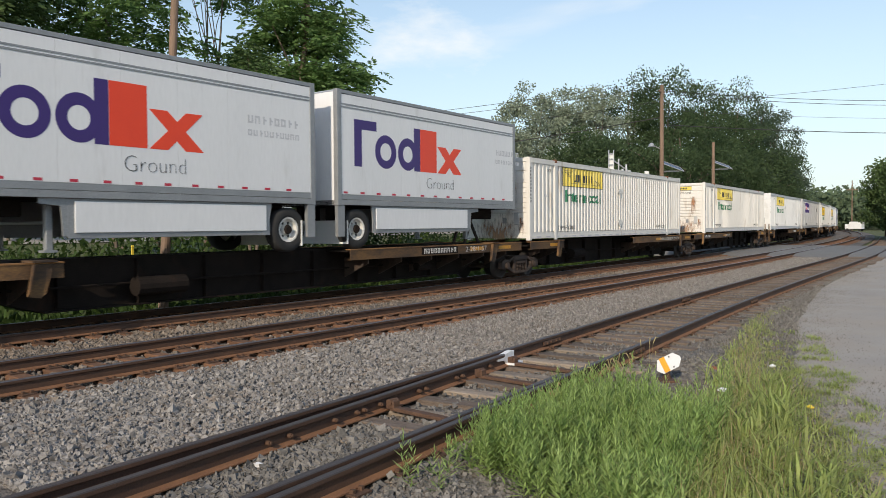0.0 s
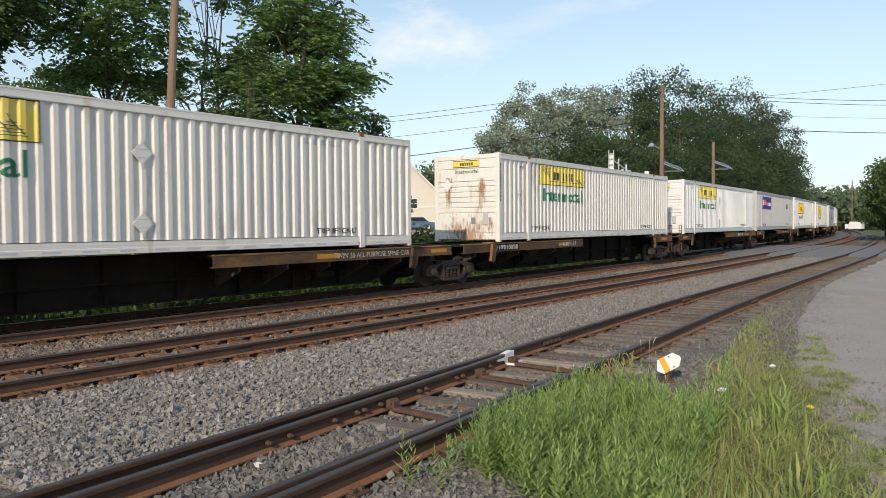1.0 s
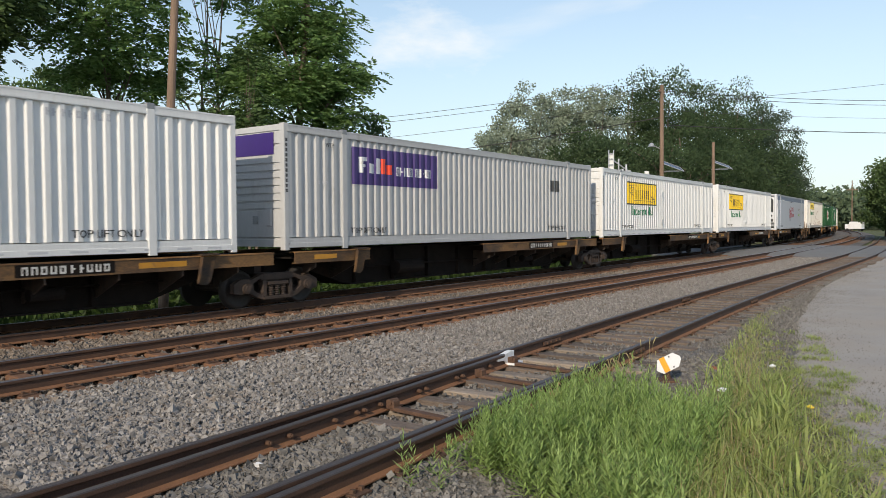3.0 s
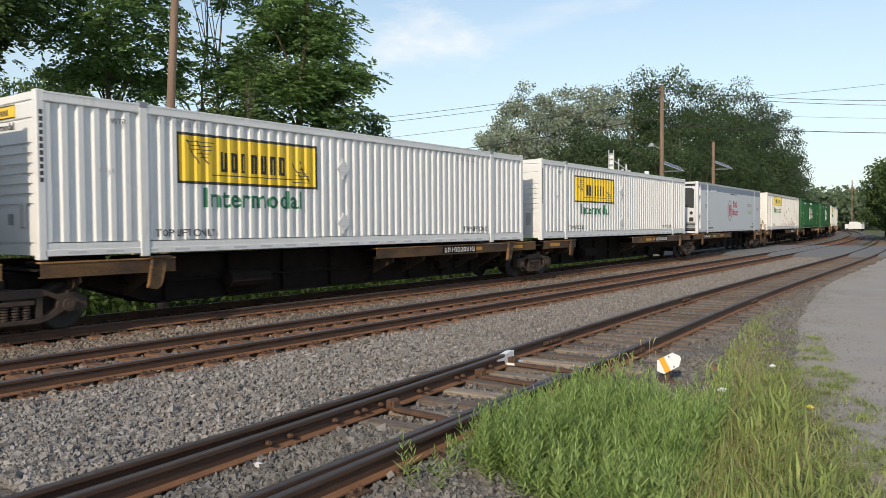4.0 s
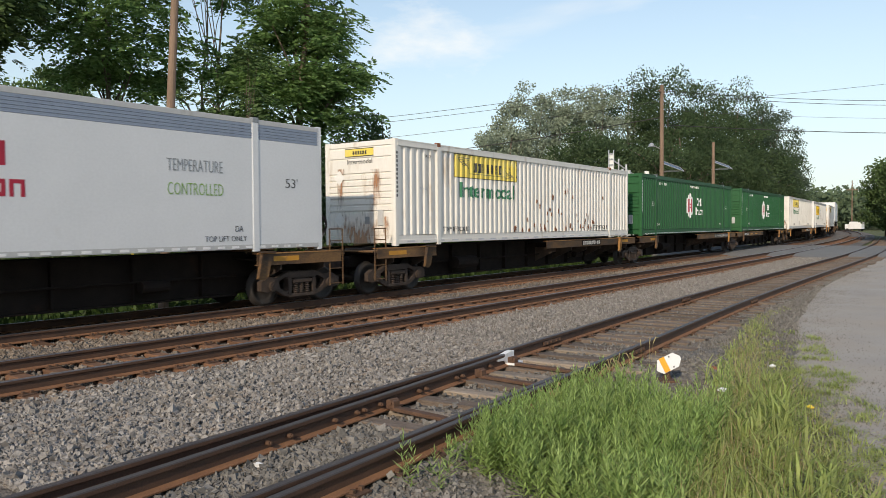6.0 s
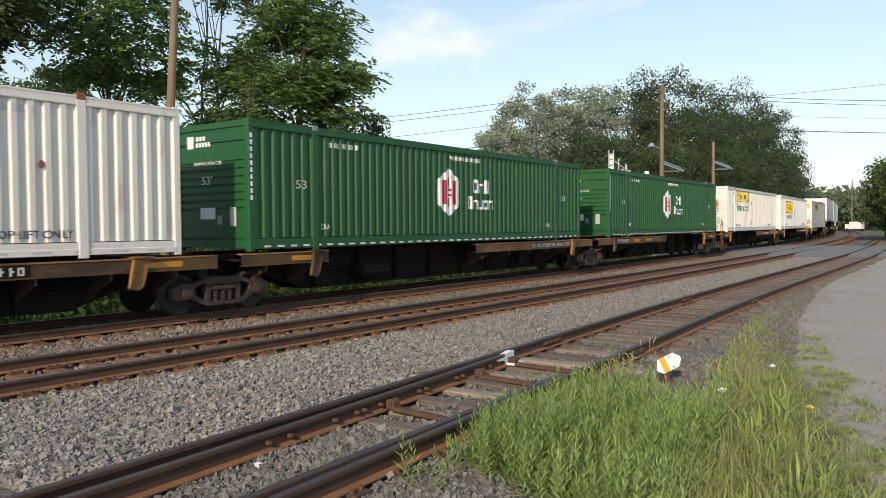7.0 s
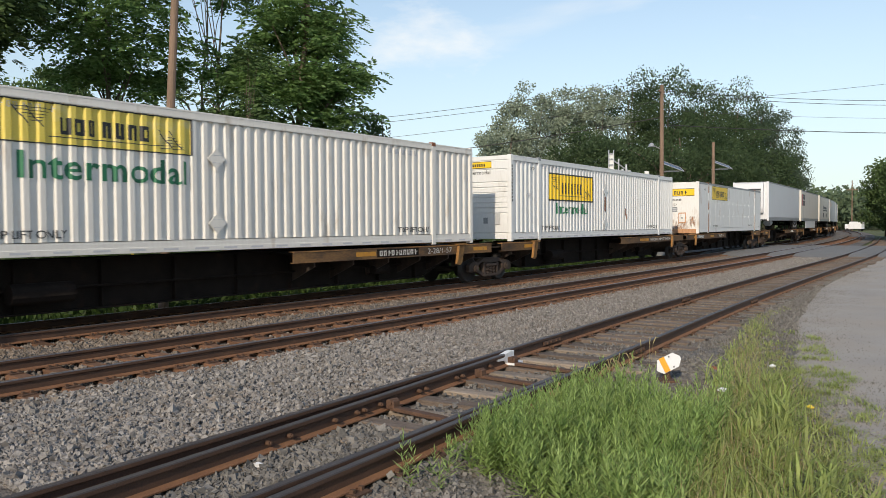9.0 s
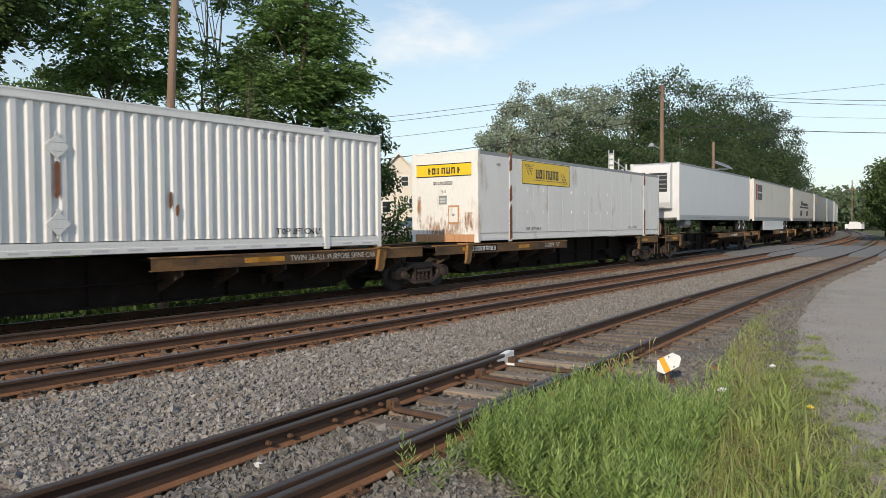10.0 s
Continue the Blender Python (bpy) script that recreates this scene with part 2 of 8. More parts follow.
RUST = mat("rust", (0.16, 0.06, 0.03), (0.30, 0.12, 0.06), 9, 0.9, 0.0, 0.3, 50)
RUST_STAIN = mat("rust_streak", (0.40, 0.19, 0.09), (0.58, 0.33, 0.18), 9, 0.9, 0.0, 0.1, 50, stretch=(1, 1, 0.2))
DARK_GRILLE = mat("grille_dark", (0.012, 0.016, 0.018), (0.03, 0.036, 0.04), 8, 0.5, 0.0, 0.3, 80)
POLE = mat("pole_wood", (0.15, 0.10, 0.07), (0.27, 0.185, 0.13), 3, 0.9, 0.0, 0.5, 30, stretch=(4, 4, 0.25))
GALV = mat("galvanised_steel", (0.42, 0.43, 0.44), (0.56, 0.57, 0.58), 6, 0.45, 0.7, 0.05, 60)
PANEL_BLUE = mat("solar_cells", (0.015, 0.02, 0.035), (0.03, 0.035, 0.055), 6, 0.2, 0.0, 0.0, 60)
BARK = mat("bark", (0.10, 0.075, 0.055), (0.20, 0.16, 0.125), 6, 0.95, 0.0, 0.8, 40, stretch=(3, 3, 0.5))
LEAF_A = mat("leaf_walnut", (0.088, 0.17, 0.052), (0.205, 0.32, 0.11), 0.5, 0.5, 0.0, 0.0, 3, island=0.30, leaf=0.5)
LEAF_B = mat("leaf_maple", (0.055, 0.098, 0.034), (0.105, 0.16, 0.056), 0.4, 0.55, 0.0, 0.0, 3, island=0.30, leaf=0.25)
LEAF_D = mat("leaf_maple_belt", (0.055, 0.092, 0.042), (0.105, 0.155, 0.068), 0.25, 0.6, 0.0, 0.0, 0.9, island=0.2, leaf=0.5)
# Farther belt maples: distance haze mixed into the leaf colour as a paler, bluer green.
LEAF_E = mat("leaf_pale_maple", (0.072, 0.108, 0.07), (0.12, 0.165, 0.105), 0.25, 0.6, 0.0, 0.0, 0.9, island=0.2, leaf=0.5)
LEAF_C = mat("leaf_silver", (0.18, 0.225, 0.155), (0.33, 0.38, 0.285), 0.5, 0.55, 0.0, 0.0, 3, island=0.30, leaf=0.25)
# Distant leaves lightened so that their colour carries the haze.
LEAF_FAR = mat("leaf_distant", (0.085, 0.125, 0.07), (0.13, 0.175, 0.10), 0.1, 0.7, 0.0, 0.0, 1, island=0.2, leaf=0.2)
RIM_WHITE = mat("rim_white", (0.52, 0.50, 0.46), (0.76, 0.74, 0.70), 6.0, 0.55, 0.0, 0.1, 40)
WEED = mat("weed_leaf", (0.165, 0.27, 0.066), (0.40, 0.505, 0.185), 2.0, 0.55, 0.0, 0.0, 9, island=0.28, leaf=0.4)
GRASS = mat("grass_blade", (0.24, 0.315, 0.09), (0.44, 0.48, 0.18), 1.2, 0.6, 0.0, 0.0, 7, island=0.30, leaf=0.4)
DRY = mat("dry_grass", (0.36, 0.29, 0.14), (0.48, 0.40, 0.22), 2.0, 0.7, 0.0, 0.0, 9, island=0.25, leaf=0.3)
# Brush green kept dark: the shade on the far bank is in its colour.
BRUSH = mat("brush_leaf", (0.03, 0.062, 0.014), (0.062, 0.098, 0.023), 0.7, 0.6, 0.0, 0.0, 5, island=0.3, leaf=0.35)
SIDING = mat("house_siding", (0.66, 0.60, 0.52), (0.72, 0.67, 0.59), 2, 0.7, 0.0, 0.1, 30)
SIDING_GREY = mat("house_siding_grey", (0.19, 0.225, 0.25), (0.25, 0.285, 0.31), 2, 0.7, 0.0, 0.1, 30)
ROOF = mat("roof_shingle", (0.09, 0.085, 0.085), (0.15, 0.14, 0.14), 6, 0.9, 0.0, 0.5, 30)
TRIM_WHITE = mat("white_trim", (0.74, 0.74, 0.72), (0.8, 0.8, 0.78), 4, 0.6, 0.0, 0.05, 40)
GLASS = mat("dark_glass", (0.02, 0.025, 0.03), (0.035, 0.04, 0.05), 1, 0.08, 0.0, 0.0, 5)
CAR_BLUE = mat("car_blue", (0.10, 0.16, 0.25), (0.12, 0.19, 0.28), 1, 0.25, 0.3, 0.0, 5)
CAR_WHITE = mat("car_white", (0.7, 0.7, 0.7), (0.76, 0.76, 0.76), 1, 0.3, 0.0, 0.0, 5)
CONCRETE = mat("pale_concrete", (0.45, 0.44, 0.41), (0.56, 0.55, 0.52), 2, 0.9, 0.0, 0.3, 40)
WIRE = mat("wire", (0.03, 0.03, 0.03), (0.05, 0.05, 0.05), 2, 0.6, 0.0, 0.0, 9)
RED = mat("hydrant_red", (0.5, 0.03, 0.02), (0.58, 0.05, 0.03), 2, 0.5, 0.0, 0.05, 30)
PLASTIC_YELLOW = mat("yellow_marker", (0.75, 0.55, 0.05), (0.8, 0.6, 0.07), 2, 0.5, 0.0, 0.05, 30)
SIGN_ORANGE = mat("reflector_orange", (0.80, 0.36, 0.02), (0.86, 0.42, 0.04), 2, 0.4, 0.0, 0.05, 30)


def streak_mat(name, c1, c2, bias):
    """Rust bleeding down paint: ragged, fading out at its rim."""
    m = bpy.data.materials.new(name)
    m.use_nodes = True
    n, l = m.node_tree.nodes, m.node_tree.links
    b = n["Principled BSDF"]
    b.inputs["Roughness"].default_value = 0.85
    co = n.new("ShaderNodeTexCoord")
    sp = n.new("ShaderNodeSeparateXYZ")
    l.new(co.outputs["Generated"], sp.inputs["Vector"])

    def op(kind, a, c):
        q = n.new("ShaderNodeMath")
        q.operation = kind
        for i, v in ((0, a), (1, c)):
            if isinstance(v, float):
                q.inputs[i].default_value = v
            else:
                l.new(v, q.inputs[i])
        return q.outputs[0]

    side = op("MULTIPLY", op("ABSOLUTE", op("SUBTRACT", sp.outputs["Y"], 0.5), 0.0), 2.0)
    up = op("MULTIPLY", op("ABSOLUTE", op("SUBTRACT", sp.outputs["Z"], bias), 0.0), 1.0 / max(bias, 1 - bias))
    fade = op("SUBTRACT", 1.0, op("MAXIMUM", side, up))
    mp = n.new("ShaderNodeMapping")
    mp.inputs["Scale"].default_value = (1, 1, 0.22)
    l.new(co.outputs["Object"], mp.inputs["Vector"])
    no = n.new("ShaderNodeTexNoise")
    no.inputs["Scale"].default_value, no.inputs["Detail"].default_value = 14.0, 7.0
    l.new(mp.outputs["Vector"], no.inputs["Vector"])
    k = op("ADD", op("MULTIPLY", fade, 1.1), op("MULTIPLY", op("SUBTRACT", no.outputs["Fac"], 0.62), 2.2))
    cl = n.new("ShaderNodeClamp")
    l.new(k, cl.inputs["Value"])
    mx = n.new("ShaderNodeMix")
    mx.data_type = "RGBA"
    mx.inputs["A"].default_value, mx.inputs["B"].default_value = (*c1, 1), (*c2, 1)
    l.new(no.outputs["Fac"], mx.inputs["Factor"])
    l.new(mx.outputs["Result"], b.inputs["Base Color"])
    l.new(cl.outputs["Result"], b.inputs["Alpha"])
    return m


RUST_BLEED = streak_mat("rust_bleed", (0.50, 0.27, 0.13), (0.26, 0.10, 0.045), 0.75)
RUST_RISE = streak_mat("rust_rise", (0.58, 0.38, 0.24), (0.34, 0.16, 0.08), 0.08)


# ---- mesh helpers ----
class Mesher:
    """Collects vertices and faces for one mesh."""

    def __init__(self):
        self.v, self.f = [], []

    def add(self, verts, faces):
        k = len(self.v)
        self.v += [tuple(p) for p in verts]
        self.f += [tuple(i + k for i in q) for q in faces]
        return self

    def box(self, x0, x1, y0, y1, z0, z1, b=0.0):
        """A box; b bevels its upright and lying edges by insetting each face."""
        if b <= 0:
            return self.add([(x, y, z) for x in (x0, x1) for y in (y0, y1) for z in (z0, z1)],
                            [(0, 1, 3, 2), (4, 6, 7, 5), (0, 4, 5, 1), (2, 3, 7, 6), (0, 2, 6, 4), (1, 5, 7, 3)])
        bm = bmesh.new()
        bmesh.ops.create_cube(bm, size=1.0)
        for q in bm.verts:
            q.co = ((x0 + x1) / 2 + q.co.x * (x1 - x0), (y0 + y1) / 2 + q.co.y * (y1 - y0), (z0 + z1) / 2 + q.co.z * (z1 - z0))
        bmesh.ops.bevel(bm, geom=list(bm.edges), offset=b, segments=1, affect="EDGES")
        bm.verts.index_update()
        self.add([q.co[:] for q in bm.verts], [[q.index for q in g.verts] for g in bm.faces])
        bm.free()
        return self

    def cyl(self, a, b, r, n=10, r2=None):
        a, b = Vector(a), Vector(b)
        d = (b - a).normalized()
        u = d.orthogonal().normalized()
        w = d.cross(u)
        r2 = r if r2 is None else r2
        vs = []
        for c, q in ((a, r), (b, r2)):
            vs += [c + (u * math.cos(2 * math.pi * i / n) + w * math.sin(2 * math.pi * i / n)) * q for i in range(n)]
        return self.add(vs, [(i, (i + 1) % n, n + (i + 1) % n, n + i) for i in range(n)] + [tuple(range(n))[::-1], tuple(range(n, 2 * n))])

    def prism(self, poly, y0, y1):
        """A polygon in x, z pushed through from y0 to y1."""
        n = len(poly)
        return self.add([(x, y0, z) for x, z in poly] + [(x, y1, z) for x, z in poly],
                        [tuple(range(n)), tuple(range(n, 2 * n))[::-1]] + [(i, i + n, (i + 1) % n + n, (i + 1) % n) for i in range(n)])

    def ring(self, cx, cz, r0, r1, y0, y1, a0=0.0, a1=360.0, n=24, sx=1.0):
        """A flat ring, or an arc of one, facing y."""
        full = abs(a1 - a0) > 359.9
        k = n if full else n + 1
        vs = []
        for y in (y0, y1):
            for r in (r0, r1):
                vs += [(cx + sx * r * math.cos(radians(a0 + (a1 - a0) * i / n)), y, cz + r * math.sin(radians(a0 + (a1 - a0) * i / n))) for i in range(k)]
        fs = []
        for i in range(n):
            j = (i + 1) % k
            fs += [(i, j, k + j, k + i), (2 * k + i, 3 * k + i, 3 * k + j, 2 * k + j), (i, 2 * k + i, 2 * k + j, j), (k + i, k + j, 3 * k + j, 3 * k + i)]
        return self.add(vs, fs)

    def lathe(self, prof, axis_y0, n=20):
        """prof: (offset along y, radius); turned round the y axis."""
        vs = [(r * math.cos(2 * math.pi * i / n), axis_y0 + y, r * math.sin(2 * math.pi * i / n)) for y, r in prof for i in range(n)]
        fs = [(a * n + i, a * n + (i + 1) % n, (a + 1) * n + (i + 1) % n, (a + 1) * n + i) for a in range(len(prof) - 1) for i in range(n)]
        return self.add(vs, fs)

    def moved(self, dx=0, dy=0, dz=0):
        self.v = [(x + dx, y + dy, z + dz) for x, y, z in self.v]
        return self

    def data(self, name, material, smooth=False):
        me = bpy.data.meshes.new(name)
        me.from_pydata(self.v, [], self.f)
        bm = bmesh.new()
        bm.from_mesh(me)
        bmesh.ops.recalc_face_normals(bm, faces=bm.faces)
        bm.to_mesh(me)
        bm.free()
        me.materials.append(material)
        if smooth:
            me.shade_smooth()
        else:
            me.shade_flat()
        return me


def np_mesh(name, verts, faces, material):
    """A mesh straight from arrays; faces is n x 3 or n x 4."""
    verts, faces = np.asarray(verts, dtype=np.float32), np.asarray(faces, dtype=np.int32)
    me = bpy.data.meshes.new(name)
    k = faces.shape[1]
    me.vertices.add(len(verts))
    me.vertices.foreach_set("co", verts.ravel())
    me.loops.add(faces.size)
    me.loops.foreach_set("vertex_index", faces.ravel())
    me.polygons.add(len(faces))
    me.polygons.foreach_set("loop_start", np.arange(0, faces.size, k, dtype=np.int32))
    me.polygons.foreach_set("loop_total", np.full(len(faces), k, dtype=np.int32))
    me.update(calc_edges=True)
    me.validate()
    me.shade_flat()
    me.materials.append(material)
    return me


def part(name, m, material, parent, label="", smooth=False, at=None):
    ob = new(name, m.data(name, material, smooth) if isinstance(m, Mesher) else m)
    ob.parent = parent
    if at is not None:
        ob.matrix_basis = at
    if label:
        tagged(ob, label)
    return ob


def lettering(name, body, size, width, material, parent, at, label="", thin=0.0):
    """Raised writing of one width, in the built-in font."""
    cu = bpy.data.curves.new(name, "FONT")
    cu.body, cu.size, cu.extrude, cu.align_x, cu.align_y = body, size, 0.002, "LEFT", "BOTTOM_BASELINE"
    cu.resolution_u = 3
    cu.offset = -thin * size
    cu.materials.append(material)
    ob = new(name, cu)
    bpy.context.view_layer.update()
    w = max(0.01, ob.dimensions.x)
    ob.parent = parent
    ob.matrix_basis = at @ Matrix.Diagonal((width / w, 1, 1, 1))
    if label:
        tagged(ob, label)
    return ob


# ---- the line of the main tracks: straight, easing into a wide curve ----
CURVE, EASE_FROM, EASE = 0.0011, -14.1, 31.4
Y_TRAIN, Y_STEP = 14.42, 4.186
_ds = 0.5
_S = np.arange(-300.0, 520.0, _ds)
_K = CURVE * np.clip((_S + _ds / 2 - EASE_FROM) / EASE, 0, 1)
_T = np.concatenate([[0], np.cumsum(_K * _ds)])[:-1]
_X = -300.0 + np.concatenate([[0], np.cumsum(np.cos(_T + _K * _ds / 2) * _ds)])[:-1]
_Y = Y_TRAIN + np.concatenate([[0], np.cumsum(np.sin(_T + _K * _ds / 2) * _ds)])[:-1]


def line(s, off=0.0):
    """x, y and heading at s metres along the far track, off metres to its left."""
    t = np.interp(s, _S, _T)
    return np.interp(s, _S, _X) - off * np.sin(t), np.interp(s, _S, _Y) + off * np.cos(t), t


_SX = np.array([-60, -20, 0, 3.3, 6, 9.4, 14, 18.4, 24.2, 32, 40, 48.8, 56, 64, 80, 120.0])
_SY = np.array([3.3, 3.95, 4.5, 4.66, 4.87, 5.14, 5.50, 5.80, 6.08, 6.38, 6.68, 7.05, 7.48, 8.05, 9.45, 14.0])


def siding_y(x):
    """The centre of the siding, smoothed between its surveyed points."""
    x = np.asarray(x, dtype=float)
    return sum(np.interp(x + d, _SX, _SY) for d in (-3, -1.5, 0, 1.5, 3)) / 5


def siding(x, off=0.0):
    y = siding_y(x)
    t = np.arctan((siding_y(np.asarray(x) + 0.2) - siding_y(np.asarray(x) - 0.2)) / 0.4)
    return x - off * np.sin(t), y + off * np.cos(t), t


# ---- ground ----
def strip(fn_a, fn_b, xs, za, zb, n=1, wob=0.0, seed=0):
    """A sheet between two lines, n cells wide."""
    rng = np.random.default_rng(seed)
    vs, fs = [], []
    for i, x in enumerate(xs):
        a, b = fn_a(x), fn_b(x)
        for j in range(n + 1):
            u = j / n
            vs.append((a[0] + (b[0] - a[0]) * u, a[1] + (b[1] - a[1]) * u, za + (zb - za) * u + (rng.normal() * wob if 0 < j < n else 0)))
    for i in range(len(xs) - 1):
        for j in range(n):
            p = i * (n + 1) + j
            fs.append((p, p + n + 1, p + n + 2, p + 1))
    return vs, fs


def rise(x, y):
    """Height of the ground: level by the tracks, lower behind them, rising to the street and houses."""
    d = y - float(line(x)[1])
    z = -0.30 + 0.05 * noise.noise((x * 0.07, y * 0.07, 0))
    if d > 0:
        z -= 0.30 * min(1.0, max(0.0, (d - 2.5) / 4.0))
        u = min(1.0, max(0.0, (d - 22.0) / 22.0))
        z += 2.5 * u * u * (3 - 2 * u) * min(1.0, max(0.0, (135.0 - x) / 30.0))
    return z


def ground():
    xs = np.concatenate([[-3000, -800, -300, -120], np.arange(-60, 140, 4.0), [160, 200, 300, 500, 900, 3000]])
    ys = np.concatenate([[-3000, -600, -150, -50, -20], np.arange(-12, 60, 3.0), [70, 90, 130, 200, 320, 600, 3000]])
    vs = []
    for y in ys:
        for x in xs:
            z = rise(x, y)
            vs.append((x, y, z))
    w = len(xs)
    fs = [(j * w + i, j * w + i + 1, (j + 1) * w + i + 1, (j + 1) * w + i) for j in range(len(ys) - 1) for i in range(w - 1)]
    ob = new("ground", np_mesh("ground", vs, fs, GROUND))
    tagged(ob, "rough grassy ground with bare soil beside the tracks", "ground", kind="structure")


ground()


YARD_X = np.array([-60, -10, 3, 7, 9.1, 12, 14.1, 16.6, 20.2, 25.7, 31.5, 40.4, 53.7, 60, 90])
YARD_Y = np.array([-6.0, -3.2, -0.9, 0.80, 1.50, 2.45, 3.12, 3.66, 4.20, 4.92, 5.30, 5.80, 6.45, 6.9, 9.6])


def yard_line(x):
    """The ragged edge of the yard's asphalt."""
    return float(np.interp(x, YARD_X, YARD_Y)) + 0.16 * noise.noise((x * 0.9, 5, 1)) + 0.07 * noise.noise((x * 3.1, 2, 8))


def ballast_bed():
    xs = np.arange(-60, 260, 1.0)
    z = -0.215
    vs, fs = strip(lambda s: line(s, 2.3), lambda s: (line(s)[0], float(siding_y(line(s)[0])) + 0.55) if s < 60 else line(s, -6.6), xs, z, z, 56, 0.008, 1)
    for i, (x, y, q) in enumerate(vs):
        d = y - float(line(x)[1])
        near = min(abs(d), abs(d + Y_STEP))
        vs[i] = (x, y, q - 0.065 * min(1.0, max(0.0, (1.28 - near) / 0.14)))
    n = len(vs)
    # shoulder falling to the ground behind the far track
    v2, f2 = strip(lambda s: line(s, 3.6), lambda s: line(s, 2.3), xs, -0.62, z, 2, 0.01, 2)
    vs, fs = vs + v2, fs + [tuple(i + n for i in q) for q in f2]
    ob = new("ballast_bed", np_mesh("ballast_bed", vs, fs, BALLAST))
    tagged(ob, "grey crushed-stone ballast under the main tracks", "ballast", kind="structure")
    xs = np.arange(-40, 66, 1.0)
    vs, fs = strip(lambda x: (x, float(siding_y(x)) + 0.55), lambda x: (x, float(siding_y(x)) - 1.1), xs, -0.222, -0.222, 5, 0.006, 3)
    n = len(vs)
    v2, f2 = strip(lambda x: (x, float(siding_y(x)) - 1.1), lambda x: (x, max(float(siding_y(x)) - 2.7, min(float(siding_y(x)) - 1.12, yard_line(x)))), np.arange(-40, 66, 0.25), -0.203, -0.222, 3, 0.003, 5)
    vs, fs = vs + v2, fs + [tuple(i + n for i in q) for q in f2]
    ob = new("siding_bed", np_mesh("siding_bed", vs, fs, BALLAST_DARK))
    tagged(ob, "dirty fine gravel under the side track", "ballast", kind="structure")


ballast_bed()


def paving():
    rng = np.random.default_rng(4)
    xs = np.concatenate([np.arange(-60, 0, 5.0), np.arange(0, 40, 0.3), np.arange(40, 62, 1.0), np.arange(62, 95, 2.5)])
    vs, fs = [], []
    m = 9
    for x in xs:
        top = min(yard_line(x) + 0.3, float(siding_y(x)) - 0.95) + rng.normal() * 0.03
        for j in range(m):
            u = (0.0, 0.004, 0.03, 0.08, 0.16, 0.3, 0.5, 0.75, 1.0)[j]
            vs.append((x, top - u * (top + 40), -0.225 - (0.09 if j == 0 else 0) + 0.012 * noise.noise((x * 0.3, u * 9, 2))))
    for i in range(len(xs) - 1):
        for j in range(m - 1):
            p = i * m + j
            fs.append((p, p + 1, p + m + 1, p + m))
    ob = new("pavement", np_mesh("pavement", vs, fs, ASPHALT))
    tagged(ob, "worn pale grey asphalt yard beside the tracks", "pavement", kind="structure")


paving()


def crossing_road():
    """Asphalt level crossing with ramped ends, laid in strips that leave the rails' flangeways open."""
    bed = Mesher()
    stations = [(48.6, -0.225), (50.2, -0.05), (52.0, -0.028), (56.0, -0.028), (60.0, -0.028), (65.0, -0.028), (69.0, -0.05), (71.5, -0.225)]
    far, mid = [60.0, 0.82, 0.66, -0.66, -0.82], [-Y_STEP + 0.82, -Y_STEP + 0.66, -Y_STEP - 0.66, -Y_STEP - 0.82]
    lim = far + mid

    def edge(i, x):
        return float(line(x, lim[i])[1]) if i < 9 else float(siding_y(x)) + (0.82, 0.66, -0.66, -0.82, -30.0)[i - 9]

    for i in range(0, 14, 2):
        for (xa, za), (xb, zb) in zip(stations[:-1], stations[1:]):
            bed.add([(xa, edge(i + 1, xa), za), (xb, edge(i + 1, xb), zb), (xb, edge(i, xb), zb), (xa, edge(i, xa), za),
                     (xa, edge(i + 1, xa), -0.3), (xb, edge(i + 1, xb), -0.3), (xb, edge(i, xb), -0.3), (xa, edge(i, xa), -0.3)],
                    [(0, 1, 2, 3), (4, 7, 6, 5), (0, 4, 5, 1), (2, 6, 7, 3), (1, 5, 6, 2), (0, 3, 7, 4)])
    ob = new("crossing_road", bed.data("crossing_road", CROSSING))
    tagged(ob, "smooth grey asphalt road over a level crossing", "road", kind="structure")


crossing_road()


# ---- tracks ----
RAIL_SECTION = [(-0.07, -0.172), (-0.07, -0.160), (-0.012, -0.142), (-0.010, -0.050), (-0.036, -0.038), (-0.036, -0.008), (-0.028, 0.0),
                (0.028, 0.0), (0.036, -0.008), (0.036, -0.038), (0.010, -0.050), (0.012, -0.142), (0.07, -0.160), (0.07, -0.172)]


def rail(fn, a, b, step, parent, head, name="rail", off=0.0, label=""):
    """A rail of true section swept along a line; its worn head is a second material."""
    ss = np.arange(a, b + step / 2, step)
    n = len(RAIL_SECTION)
    vs = []
    for s in ss:
        x, y, t = fn(s, off(s) if callable(off) else off)
        for u, z in RAIL_SECTION:
            vs.append((x - u * math.sin(t), y + u * math.cos(t), z))
    fs, mi = [], []
    for i in range(len(ss) - 1):
        for j in range(n - 1):
            fs.append((i * n + j, (i + 1) * n + j, (i + 1) * n + j + 1, i * n + j + 1))
            mi.append(1 if 5 <= j <= 7 else (2 if j in (0, 1, 11, 12) else 0))
    me = np_mesh(name, vs, fs, RAIL_RUST)
    me.materials.append(head)
    me.materials.append(RAIL_FOOT)
    me.polygons.foreach_set("material_index", np.array(mi, dtype=np.int32))
    ob = new(name, me)
    ob.parent = parent
    if label:
        tagged(ob, label)
    return ob


def tie_mesh(name, length, material, seed, w=0.23, h=0.17):
    rng = np.random.default_rng(seed)
    m = Mesher().box(-w / 2, w / 2, -length / 2, length / 2, -h, 0, 0.012)
    m.v = [(x + rng.normal() * 0.004, y + rng.normal() * 0.012, z + rng.normal() * 0.003) for x, y, z in m.v]
    return m.data(name, material)


